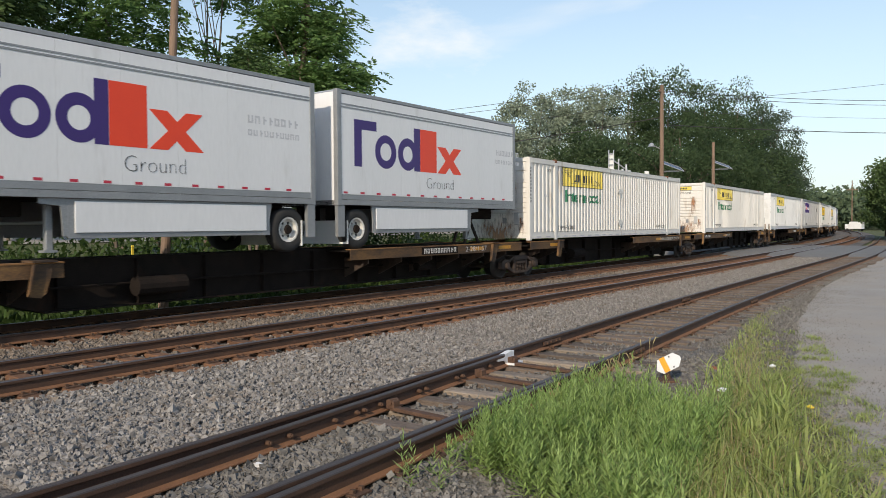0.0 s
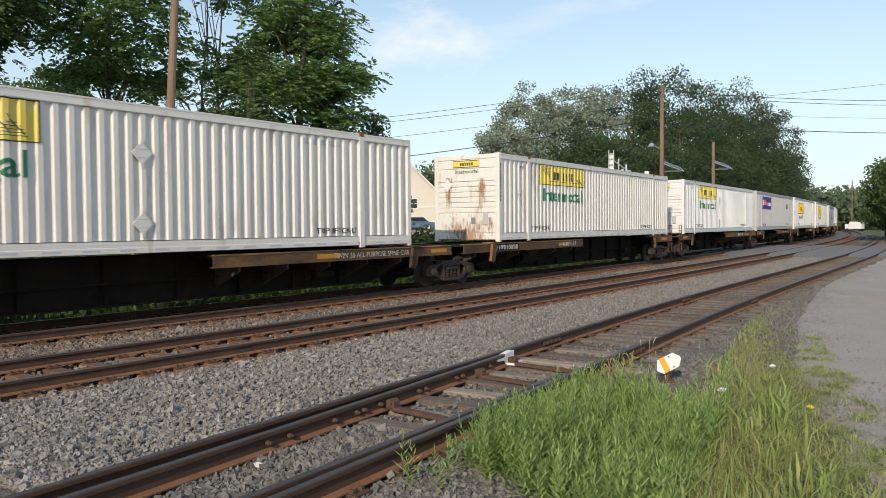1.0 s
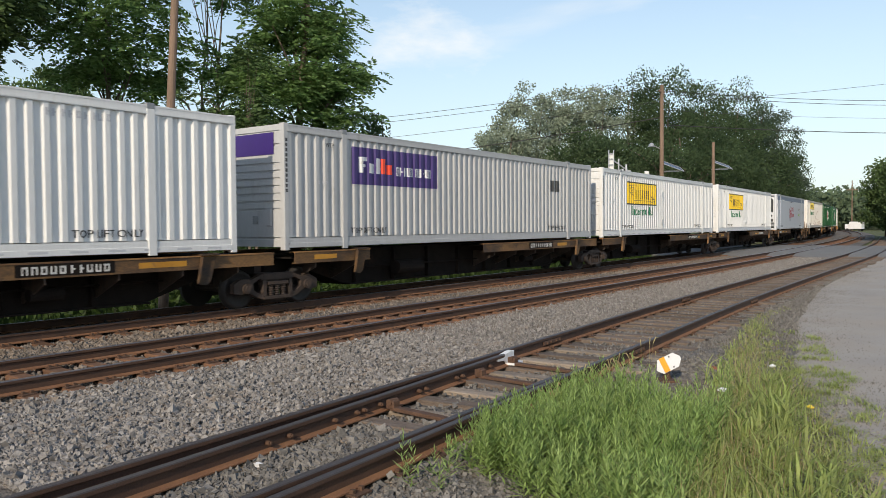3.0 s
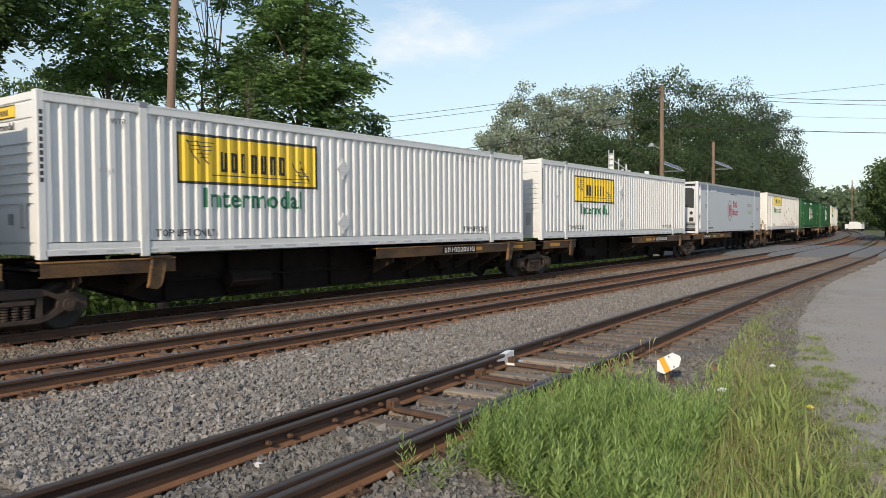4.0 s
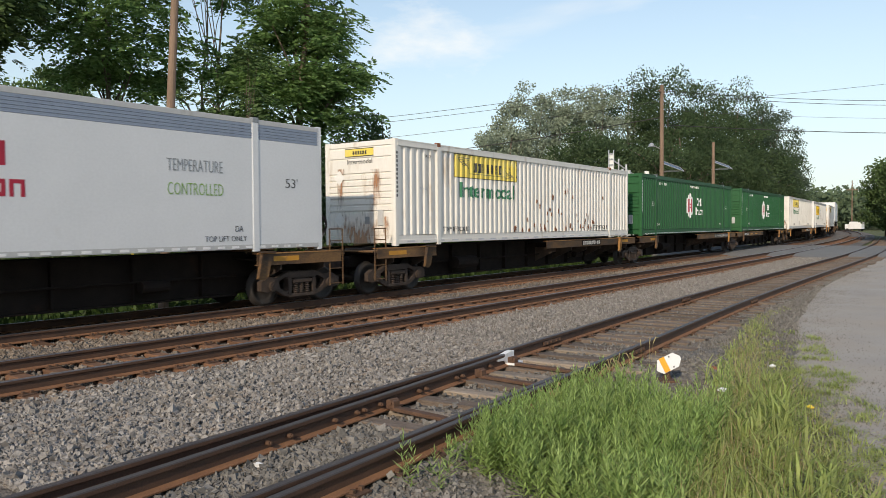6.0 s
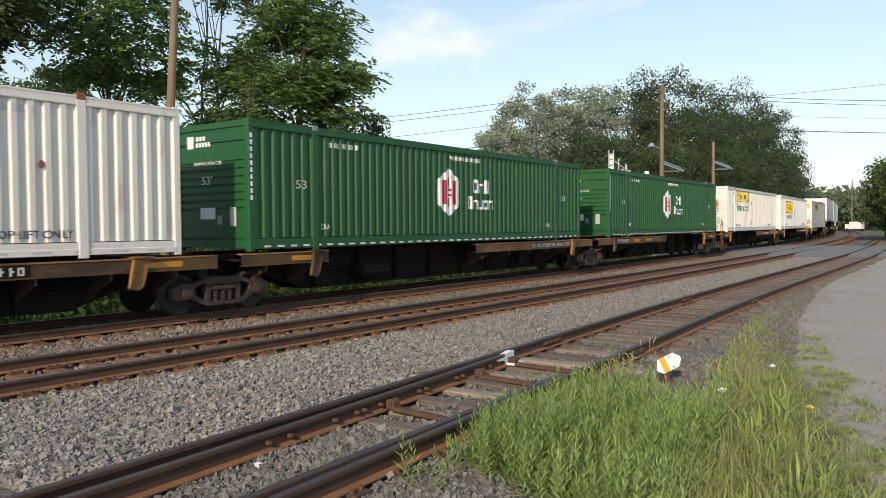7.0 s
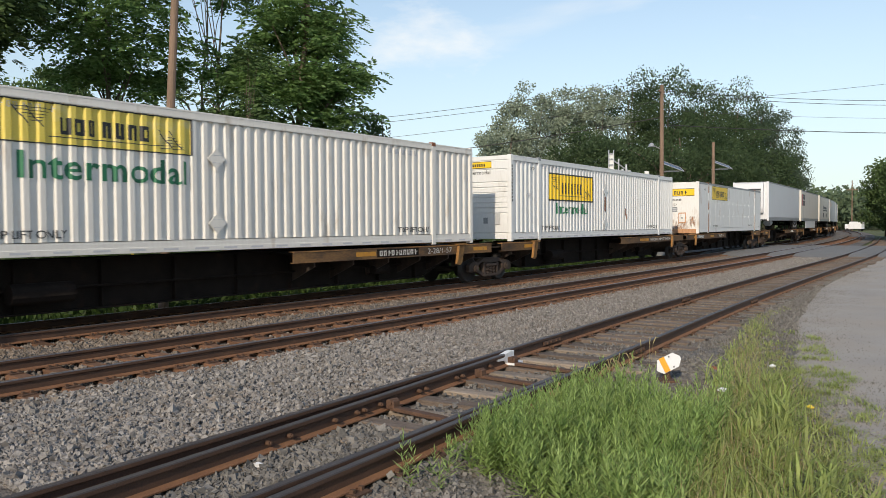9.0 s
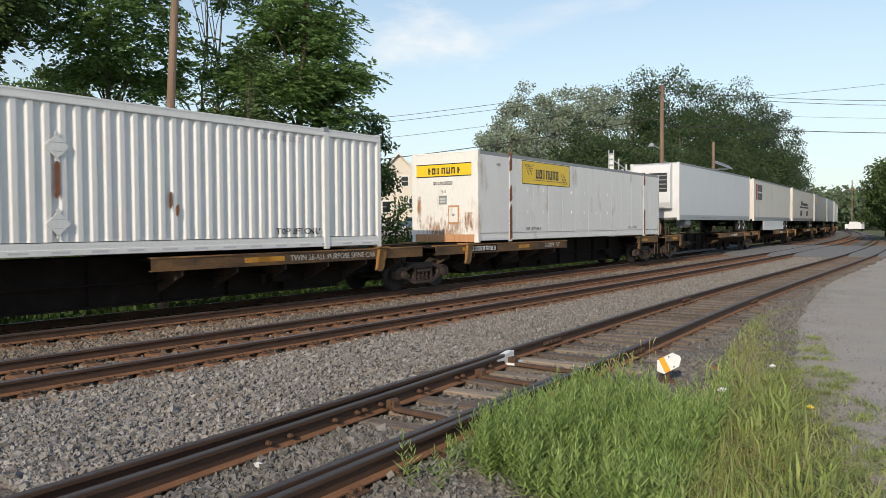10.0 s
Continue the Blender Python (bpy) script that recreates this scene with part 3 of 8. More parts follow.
def tie_plate_mesh():
    m = Mesher().box(-0.09, 0.09, -0.17, 0.17, 0.0, 0.016)
    for x in (-0.05, 0.05):
        for y in (-0.10, 0.10):
            m.box(x - 0.016, x + 0.016, y - 0.02, y + 0.02, 0.016, 0.045)
    return m.data("tie_plate", FITTING)


PLATE = tie_plate_mesh()
TIES = [tie_mesh("sleeper", 2.6, TIE_RUST, i) for i in range(4)]
TIES_OLD = [tie_mesh("sleeper", 2.6, TIE_OLD if i % 2 else TIE, 10 + i) for i in range(4)]


TIES_DARK = [tie_mesh("sleeper", 2.45, TIE, 20 + i) for i in range(4)]


def main_track(off, label, name, a=-40, b=250):
    base = new(name)
    tagged(base, label, "railway track", kind="structure")
    for o in (0.7525, -0.7525):
        rail(line, a, b, 1.0, base, RAIL_TOP, off=off + o)
    rng = np.random.default_rng(int(-off * 10) + 5)
    plates = 0
    for i, s in enumerate(np.arange(0.0, 120, 0.52)):
        if 49 < s < 71:
            continue
        x, y, t = line(s + rng.normal() * 0.02, off + rng.normal() * 0.03)
        part("sleeper", TIES[i % 4], None, base, at=Matrix.Translation((x, y, -0.188)) @ pose(0, 0, 0, 0, 0, math.degrees(t) + rng.normal() * 0.7))
        if s < 36:
            for o in (0.7525, -0.7525):
                x, y, t = line(s, off + o)
                part("tie_plate", PLATE, None, base, at=Matrix.Translation((x, y, -0.187)) @ pose(0, 0, 0, 0, 0, math.degrees(t)))


main_track(0.0, "far main track of rusty rails on wooden ties", "track_far")
main_track(-Y_STEP, "middle main track with worn rail heads and rusty ties", "track_middle")


def side_track():
    base = new("track_siding")
    tagged(base, "old side track with a switch, grey split ties", "railway track", kind="structure")
    rail(siding, -30, 110, 0.5, base, RAIL_DULL, off=0.7525)
    rail(siding, -30, 110, 0.5, base, RAIL_DULL, off=-0.7525)
    # the switch's two point rails, tapering into the running rails
    rail(siding, -30, 8.9, 0.3, base, RAIL_DULL, name="switch_point", off=lambda s: 0.7525 - np.interp(s, [-30, 3, 9.0], [1.05, 0.31, 0.16]))
    rail(siding, -30, 8.0, 0.3, base, RAIL_DULL, name="switch_point", off=lambda s: -0.7525 + np.interp(s, [-30, 3, 5.5, 8.0], [0.5, 0.16, 0.115, 0.085]))
    rng = np.random.default_rng(77)
    for i, s in enumerate(np.arange(1.2, 100, 0.56)):
        if 49 < s < 71:
            continue
        x, y, t = siding(s + rng.normal() * 0.04, rng.normal() * 0.06)
        part("sleeper", TIES_OLD[i % 4] if s < 11 else TIES_DARK[i % 4], None, base, at=Matrix.Translation((x, y, (-0.202 if s < 5.6 else (-0.168 if s < 11 else -0.171)) + rng.normal() * 0.006)) @ pose(0, 0, 0, rng.normal() * 0.4, 0, math.degrees(t) + rng.normal() * 1.2))
        if s < 32:
            for o in (0.7525, -0.7525):
                x, y, t = siding(s, o)
                part("tie_plate", PLATE, None, base, at=Matrix.Translation((x, y, -0.187)) @ pose(0, 0, 0, 0, 0, math.degrees(t)))
    # bolts through the point rail, joint bars, the switch rods and the painted toe block
    bolt = Mesher().cyl((0, 0, 0), (0, -0.05, 0), 0.022, 8).cyl((0, -0.05, 0), (0, -0.065, 0), 0.013, 6).data("bolt", FITTING)
    for s in (4.35, 4.62, 5.25, 5.6, 5.72, 6.0, 6.75, 6.9, 7.6, 7.75, 8.5):
        o = 0.7525 - float(np.interp(s, [-30, 3, 9.0], [1.05, 0.31, 0.16])) - 0.012
        x, y, t = siding(s, o)
        part("bolt", bolt, None, base, at=Matrix.Translation((x, y, -0.09)) @ pose(0, 0, 0, 0, 0, math.degrees(t)))
    bar = Mesher().box(-0.33, 0.33, -0.03, 0.0, -0.12, -0.055, 0.008)
    for k in (-0.24, -0.1, 0.1, 0.24):
        bar.cyl((k, -0.03, -0.088), (k, -0.055, -0.088), 0.018, 6)
    bar = bar.data("joint_bar", FITTING)
    for s, o in ((10.9, 0.74), (10.6, -0.765), (18.7, 0.74), (19.2, -0.765)):
        x, y, t = siding(s, o)
        part("joint_bar", bar, None, base, at=Matrix.Translation((x, y, 0)) @ pose(0, 0, 0, 0, 0, math.degrees(t)))
    for s, o in ((6.05, 0.40), (8.0, 0.45), (9.0, 0.50)):
        x, y, t = siding(s, 0)
        rod = Mesher().box(-0.05, 0.05, -0.55, o, -0.16, -0.12, 0.006).box(-0.05, 0.05, o - 0.06, o + 0.06, -0.15, -0.05, 0.01)
        rod.cyl((-0.06, o, -0.07), (0.06, o, -0.07), 0.035, 8)
        part("switch_rod", rod, FITTING, base, at=Matrix.Translation((x, y, 0)) @ pose(0, 0, 0, 0, 0, math.degrees(t) - 8))
    x, y, t = siding(9.0, 0.60)
    toe = Mesher().prism([(-0.26, -0.03), (0.12, 0.02), (0.22, 0.02), (0.22, -0.15), (0.0, -0.15), (-0.04, -0.09), (-0.26, -0.07)], -0.045, 0.04)
    toe.box(0.0, 0.27, -0.16, -0.045, -0.155, -0.125)
    part("toe_block", toe, WHITE_INK, base, "white-painted steel block at the switch toe", at=Matrix.Translation((x, y, 0)) @ pose(0, 0, 0, 0, 0, math.degrees(t)))


side_track()


# ---- the train ----
SPEED = 22.7                       # metres a second, towards -x
MOVERS = []                        # (thing, metres along the line at the start, height)
CL, CW, CH = 16.154, 2.591, 2.896  # a 53-foot container
BASE_Z = 1.262


def corrugated(x0, x1, z0, z1, pitch, depth, y_out, sign):
    """Upright trapezoid corrugation between two ends; y_out is the outer plane and sign points outwards."""
    prof = []
    n = max(1, round((x1 - x0) / pitch))
    p = (x1 - x0) / n
    for i in range(n):
        a = x0 + i * p
        prof += [(a, 0), (a + 0.34 * p, 0), (a + 0.47 * p, -1), (a + 0.87 * p, -1)]
    prof.append((x1, 0))
    m = Mesher()
    vs = []
    for x, d in prof:
        y = y_out + sign * d * depth
        vs += [(x, y, z0), (x, y, z1)]
    m.add(vs, [(2 * i, 2 * i + 2, 2 * i + 3, 2 * i + 1) for i in range(len(prof) - 1)])
    return m


SPAN0, SPAN1 = -6.096 + 0.08, 6.096 - 0.08
FOLD = (SPAN1 - SPAN0) / round((SPAN1 - SPAN0) / 0.272)


def fold_depth(x):
    """How far the corrugated side lies behind its ridges at x, from 0 to 1."""
    if not SPAN0 < x < SPAN1:
        return 0.0
    u = ((x - SPAN0) / FOLD) % 1.0
    return 0.0 if u < 0.34 else ((u - 0.34) / 0.13 if u < 0.47 else (1.0 if u < 0.87 else (1.0 - u) / 0.13))


def drape(c):
    """Lay the painted marks of a corrugated container into its folds."""
    bpy.context.view_layer.update()
    dg = bpy.context.evaluated_depsgraph_get()
    flat = [o for o in c.children_recursive if o.name.split(".")[0] in PAINTED]
    for ob in flat:
        me = bpy.data.meshes.new_from_object(ob.evaluated_get(dg)) if ob.type == "FONT" else ob.data
        me.transform(ob.matrix_basis)
        bm = bmesh.new()
        bm.from_mesh(me)
        xs = [v.co.x for v in bm.verts]
        k = math.floor((min(xs) - SPAN0) / FOLD)
        while SPAN0 + k * FOLD < max(xs):
            for u in (0.0, 0.34, 0.47, 0.87):
                x = SPAN0 + (k + u) * FOLD
                if min(xs) + 0.002 < x < max(xs) - 0.002:
                    bmesh.ops.bisect_plane(bm, geom=bm.verts[:] + bm.edges[:] + bm.faces[:], plane_co=(x, 0, 0), plane_no=(1, 0, 0))
            k += 1
        for v in bm.verts:
            v.co.y += 0.048 * fold_depth(v.co.x)
        bm.to_mesh(me)
        bm.free()
        me.shade_flat()
        if ob.type == "FONT":
            mesh_ob = new(ob.name.split(".")[0], me)
            mesh_ob.parent = ob.parent
            if "label" in ob:
                tagged(mesh_ob, ob["label"])
            bpy.data.objects.remove(ob)
        else:
            ob.matrix_basis = Matrix.Identity(4)


PAINTED = ("badge_panel", "panel_frame", "panel_mark", "panel_linework", "panel_scroll", "lettering", "stencil", "id_stencil", "badge", "badge_bars", "white_word", "white_stencil",
           "purple_panel", "white_mark", "orange_mark", "dark_badge")


def ribbed_end(x_out, y0, y1, z0, z1, grooves):
    """An end wall with lying grooves."""
    prof = [(0.0, z0)]
    for g in grooves:
        prof += [(0.0, g - 0.035), (0.035, g - 0.018), (0.035, g + 0.018), (0.0, g + 0.024)]
    prof.append((0.0, z1))
    vs = []
    for d, z in prof:
        vs += [(x_out + d, y0, z), (x_out + d, y1, z)]
    return Mesher().add(vs, [(2 * i, 2 * i + 1, 2 * i + 3, 2 * i + 2) for i in range(len(prof) - 1)])


def bars(spec, y, proud=0.004):
    """Plain upright or lying bars: rows of (x0, x1, z0, z1)."""
    m = Mesher()
    for x0, x1, z0, z1 in spec:
        m.box(x0, x1, y - proud, y, z0, z1)
    return m


def glyph(m, kind, x, z, w, h, y, proud=0.004):
    """One plain block shape: a frame, an open frame or a bar."""
    e = min(w * 0.34, h * 0.24)
    if kind == 0:
        rows = [(x, x + e, z, z + h), (x + w - e, x + w, z, z + h), (x + e, x + w - e, z, z + e), (x + e, x + w - e, z + h - e, z + h)]
    elif kind == 1:
        rows = [(x, x + e, z, z + h), (x + w - e, x + w, z, z + h), (x + e, x + w - e, z, z + e)]
    elif kind == 2:
        rows = [(x, x + e, z, z + h), (x + w - e, x + w, z, z + h), (x + e, x + w - e, z + h - e, z + h)]
    else:
        rows = [(x + w * 0.3, x + w * 0.3 + e * 1.2, z, z + h), (x + w * 0.3 + e * 1.2, x + w, z + h * 0.42, z + h * 0.42 + e)]
    for x0, x1, z0, z1 in rows:
        m.box(x0, x1, y - proud, y, z0, z1)


def word_bars(x, z, h, count, w, gap, y, rng, heights=None):
    """A line of unreadable or unlettered marks: count plain block shapes."""
    m = Mesher()
    for i in range(count):
        q = heights[i] if heights else 1.0
        glyph(m, int(rng.integers(0, 4)) if heights is None else (0, 2, 1)[i % 3], x + i * (w + gap), z, w, h * q, y)
    return m


def badge_panel(parent, x0, x1, z0, z1, y, paint, pitch_fn, framed, rng, name="badge_panel"):
    """The yellow haulier's panel: a sheet with a dark frame and plain dark shapes in place of its lettering."""
    p = part(name, bars([(x0, x1, z0, z1)], y), paint, parent, "yellow painted panel")
    w, h = x1 - x0, z1 - z0
    yy = y - 0.005
    e = 0.055 if framed else 0.022
    part("panel_frame", bars([(x0, x1, z1 - e, z1), (x0, x1, z0, z0 + e), (x0, x0 + e, z0 + e, z1 - e), (x1 - e, x1, z0 + e, z1 - e)], yy), BLACK, p, "thin black border")
    n = 7
    gx0, gw = x0 + 0.27 * w, 0.49 * w / n
    for i in range(n):
        m = Mesher()
        glyph(m, (1, 0, 0, 2, 1, 2, 0)[i], gx0 + i * gw, z0 + 0.27 * h, gw * (0.76 if i != 2 else 0.5), 0.40 * h, yy)
        part("panel_mark", m, BLACK, p, "dark block shape")
    lines = [(x0 + 0.22 * w, x0 + 0.80 * w, z0 + 0.185 * h, z0 + 0.205 * h)]
    for k in range(5):
        # feathered wing at the upper corner of one end, its mirror at the lower corner of the other
        zz = z1 - (0.16 + 0.075 * k) * h
        lines.append((x0 + (0.05 + 0.022 * k) * w, x0 + (0.235 - 0.012 * k) * w, zz - 0.016 * h, zz))
        zz = z0 + (0.13 + 0.075 * k) * h
        lines.append((x1 - (0.20 - 0.012 * k) * w, x1 - (0.05 + 0.012 * k) * w, zz, zz + 0.016 * h))
    tagged(part("panel_linework", bars(lines, yy), INK, p, "fine dark lines"), kind="stuff")
    sw = Mesher()
    for cx, zt, zb in ((x0 + 0.10 * w, z1 - 0.14 * h, z0 + 0.40 * h), (x1 - 0.16 * w, z0 + 0.62 * h, z0 + 0.16 * h)):
        for k in range(2):
            o = 0.06 * k * w
            sw.prism([(cx - 0.05 * w + o, zt), (cx - 0.043 * w + o, zt), (cx + 0.035 * w + o, zb), (cx + 0.028 * w + o, zb)], yy - 0.004, yy)
    tagged(part("panel_scroll", sw, INK, p, "slanted dark strokes"), kind="stuff")
    return p


def hex_badge(parent, x, z, r, y, ring_mat, bar_mat, fill, squash=0.87):
    pts = [(x + squash * r * math.cos(radians(90 + 60 * i)) / 0.87 * 0.9, z + r * math.sin(radians(90 + 60 * i))) for i in range(6)]
    inner = [(x + (a - x) * 0.9, z + (b - z) * 0.9) for a, b in pts]
    m = Mesher()
    if fill:
        b = part("badge", m.prism(pts, y - 0.004, y), ring_mat, parent, "white hexagon badge")
    else:
        m.add([(px, yy, pz) for yy in (y - 0.004, y) for ring in (pts, inner) for px, pz in ring],
              [q for i in range(6) for q in ((i, (i + 1) % 6, 6 + (i + 1) % 6, 6 + i), (12 + i, 18 + i, 18 + (i + 1) % 6, 12 + (i + 1) % 6),
                                            (i, 12 + i, 12 + (i + 1) % 6, (i + 1) % 6), (6 + i, 6 + (i + 1) % 6, 18 + (i + 1) % 6, 18 + i))])
        b = part("badge", m, ring_mat, parent, "thin grey hexagon outline")
    yy = y - 0.005
    mm = bars([(x - 0.48 * r, x - 0.20 * r, z - 0.5 * r, z + 0.5 * r), (x + 0.20 * r, x + 0.48 * r, z - 0.5 * r, z + 0.5 * r),
               (x - 0.13 * r, x + 0.13 * r, z + 0.06 * r, z + 0.16 * r), (x - 0.13 * r, x + 0.13 * r, z - 0.16 * r, z - 0.06 * r),
               (x - 0.05 * r, x + 0.05 * r, z + 0.22 * r, z + 0.6 * r), (x - 0.05 * r, x + 0.05 * r, z - 0.6 * r, z - 0.22 * r)], yy)
    part("badge_bars", mm, bar_mat, b, "crimson bars")
    return b


def side_text(body, x, z, size, width, material, parent, y, name="lettering", label="", thin=0.012):
    return lettering(name, body, size, width, material, parent, Matrix.Translation((x, y - 0.006, z)) @ pose(0, 0, 0, 90, 0, 0), label, thin)


def container(paint, label, style, seed, end_rust=0.0):
    """A 53-foot box: corrugated or smooth sides, end wall, posts at 40 feet, rails, castings. Origin: middle of its floor."""
    rng = np.random.default_rng(seed)
    c = new("freight_container")
    tagged(c, label, "container", group="containers on the train")
    hx, hy = CL / 2, CW / 2
    smooth = style in ("reefer", "smooth")
    px = 6.096
    zlo, zhi = 0.30, CH - (0.13 if smooth else 0.20)
    for sign in (-1, 1):
        y = sign * hy
        if smooth:
            if style == "smooth":
                n = 14
                for i in range(n):
                    a, b = -hx + 0.13 + (CL - 0.26) * i / n, -hx + 0.13 + (CL - 0.26) * (i + 1) / n
                    part("side_panel", Mesher().box(a + 0.009, b - 0.009, min(y, y - sign * 0.03), max(y, y - sign * 0.03), zlo, zhi), paint, c)
            else:
                f0 = -hx + 0.58
                part("side_panel", Mesher().box(f0, hx - 0.1, min(y, y - sign * 0.03), max(y, y - sign * 0.03), 0.16, zhi - 0.32), paint, c)
                band = Mesher()
                for k in range(5):
                    zz = zhi - 0.32 + 0.064 * k
                    band.box(f0, hx - 0.1, min(y, y - sign * 0.03), max(y, y - sign * 0.03), zz + 0.006, zz + 0.064)
                part("upper_band", band, BLUE_GREY, c, "blue-grey ribbed band")
        else:
            for a, b in ((-hx + 0.14, -px - 0.08), (-px + 0.08, px - 0.08), (px + 0.08, hx - 0.14)):
                part("side_panel", corrugated(a, b, zlo, zhi, 0.272, 0.048, y - sign * 0.010, sign), paint, c)
        lo = Mesher().box(-hx + 0.1, hx - 0.1, min(y, y - sign * 0.09), max(y, y - sign * 0.09), 0.06, 0.17, 0.006)
        lo.box(-hx + 0.1, hx - 0.1, min(y - sign * 0.01, y - sign * 0.08), max(y - sign * 0.01, y - sign * 0.08), 0.17, 0.285)
        part("bottom_rail", lo, GREY if style == "reefer" else paint, c)
        part("top_rail", Mesher().box(-hx + 0.1, hx - 0.1, min(y + sign * 0.004, y - sign * 0.08), max(y + sign * 0.004, y - sign * 0.08), zhi, CH - 0.02, 0.006), GREY if style == "reefer" else (STEEL_GREY if style == "smooth" else paint), c)
        if not smooth:
            for z in (zhi + 0.015, CH - 0.055):
                part("cornice", Mesher().box(-hx + 0.1, hx - 0.1, min(y + sign * 0.004, y + sign * 0.011), max(y + sign * 0.004, y + sign * 0.011), z, z + 0.03), paint, c)
        for x in (-px, px):
            post = Mesher().box(x - 0.09, x + 0.09, min(y + sign * 0.014, y - sign * 0.06), max(y + sign * 0.014, y - sign * 0.06), 0.0, CH - 0.01, 0.012)
            part("lift_post", post, paint, c)
            part("lift_casting", Mesher().box(x - 0.09, x + 0.09, min(y + sign * 0.018, y - sign * 0.10), max(y + sign * 0.018, y - sign * 0.10), CH - 0.10, CH + 0.02, 0.01), RUST if end_rust > 0.5 else STEEL_GREY, c, "bare steel casting")
        for x in (-hx, hx):
            x0, x1 = (x, x + 0.15) if x < 0 else (x - 0.15, x)
            part("corner_post", Mesher().box(x0, x1, min(y, y - sign * 0.16), max(y, y - sign * 0.16), 0.0, CH, 0.014), paint, c)
    # roof and floor
    part("roof", Mesher().box(-hx + 0.05, hx - 0.05, -hy + 0.05, hy - 0.05, CH - 0.05, CH - 0.015), paint, c)
    part("floor", Mesher().box(-hx + 0.1, hx - 0.1, -hy + 0.1, hy - 0.1, 0.10, 0.2), GRIME, c)
    # front wall, facing -x, and the door end
    y0, y1 = -hy + 0.15, hy - 0.15
    if style == "reefer":
        reefer_nose(c, -hx, hy)
    elif style == "smooth":
        e = part("end_wall", Mesher().box(-hx + 0.01, -hx + 0.06, y0, y1, 0.1, CH - 0.06), paint, c)
        hatch_frame = part("vent_door", Mesher().box(-hx - 0.008, -hx + 0.02, -0.58, -0.16, 0.58, 1.18, 0.008), RUST_STAIN, e, "rust-edged access hatch")
        part("hatch_leaf", Mesher().box(-hx - 0.022, -hx - 0.004, -0.53, -0.21, 0.64, 1.12, 0.008), OLD_WHITE, hatch_frame, "dull white hatch leaf")
        part("hatch_pull", Mesher().box(-hx - 0.035, -hx - 0.02, -0.42, -0.32, 0.84, 0.92, 0.005), STEEL_GREY, hatch_frame)
        plate = part("data_plate", Mesher().box(-hx - 0.002, -hx + 0.02, -0.10, 0.20, 1.22, 1.50, 0.006), STEEL_GREY, e, "grey data plate")
        for zz in (1.28, 1.37):
            part("plate_window", Mesher().box(-hx - 0.006, -hx, -0.06, 0.16, zz, zz + 0.06), PALE, plate)
        part("sill_rust", Mesher().box(-hx - 0.002, -hx + 0.02, y0, y1, 0.02, 0.26), RUST_STAIN, e, "rust-stained lower edge")
        rust_streaks(c, [(-0.95, 0.95, 0.75, 0.22), (1.0, 1.5, 1.2, 0.12)], -hx + 0.006)
    else:
        e = part("end_wall", ribbed_end(-hx + 0.02, y0, y1, 0.08, CH - 0.04, [0.28] + [0.95 + 0.155 * i * 1.12 for i in range(7)] + [2.42, 2.72]), paint, c)
        part("id_plate", Mesher().box(-hx + 0.0, -hx + 0.025, -0.36, -0.20, 0.60, 0.80, 0.004), STEEL_GREY, e, "small grey plate")
        part("document_box", Mesher().box(-hx - 0.02, -hx + 0.025, -0.86, -0.66, 0.55, 0.98, 0.02), GREY, e, "small grey document box")
    part("door_end", Mesher().box(hx - 0.05, hx - 0.01, y0, y1, 0.1, CH - 0.05), paint, c)
    return c, rng


def end_badge(c, z0, z1, w, paint, old):
    x = -CL / 2 + 0.013
    b = part("end_badge", Mesher().box(x - 0.006, x, -w / 2, w / 2, z0, z1), paint, c, "yellow painted panel")
    m = Mesher()
    for i in range(6):
        a = w * 0.22 - i * w * 0.085
        m.box(x - 0.009, x - 0.006, a - w * 0.055, a, z0 + 0.25 * (z1 - z0), z0 + 0.68 * (z1 - z0))
    e = 0.02
    m.box(x - 0.008, x - 0.006, -w / 2, w / 2, z1 - e, z1).box(x - 0.008, x - 0.006, -w / 2, w / 2, z0, z0 + e)
    part("end_mark", m, BLACK, b, "dark block shapes")


def end_text(body, y, z, size, width, material, parent, label=""):
    """Writing on the end wall that faces -x."""
    return lettering("end_lettering", body, size, width, material, parent, Matrix.Translation((-CL / 2 + 0.010, y, z)) @ pose(0, 0, 0, 90, 0, -90), label, 0.0)


def rust_streaks(c, spots, x):
    """Runs of rust: spots of (y, z top, length, width) on the end wall."""
    for y, z, l, w in spots:
        m = Mesher().add([(x, y - w, z), (x, y + w, z), (x, y + w, z - l), (x, y - w, z - l)], [(0, 1, 2, 3)])
        part("rust_run", m, RUST_BLEED, c, "orange rust runs")
    m = Mesher().add([(x - 0.001, -1.1, 0.06), (x - 0.001, 1.1, 0.06), (x - 0.001, 1.1, 1.0), (x - 0.001, -1.1, 1.0)], [(0, 1, 2, 3)])
    part("rust_stain", m, RUST_RISE, c, "brown staining along the lower edge")


def placards(c, x, zs, y, paint):
    for z in zs:
        r = 0.215
        p = part("placard_holder", Mesher().prism([(x - r, z), (x, z - r), (x + r, z), (x, z + r)], y - 0.02, y).prism([(x - 0.03, z + r - 0.02), (x + 0.03, z + r - 0.02), (x + 0.03, z + r + 0.04), (x - 0.03, z + r + 0.04)], y - 0.02, y).prism([(x - 0.03, z - r - 0.04), (x + 0.03, z - r - 0.04), (x + 0.03, z - r + 0.02), (x - 0.03, z - r + 0.02)], y - 0.02, y), paint, c, "painted metal diamond holder")
        part("placard_slot", bars([(x - 0.13, x + 0.13, z + 0.07, z + 0.08), (x - 0.1, x + 0.08, z - 0.085, z - 0.075)], y - 0.02), PALE, p)


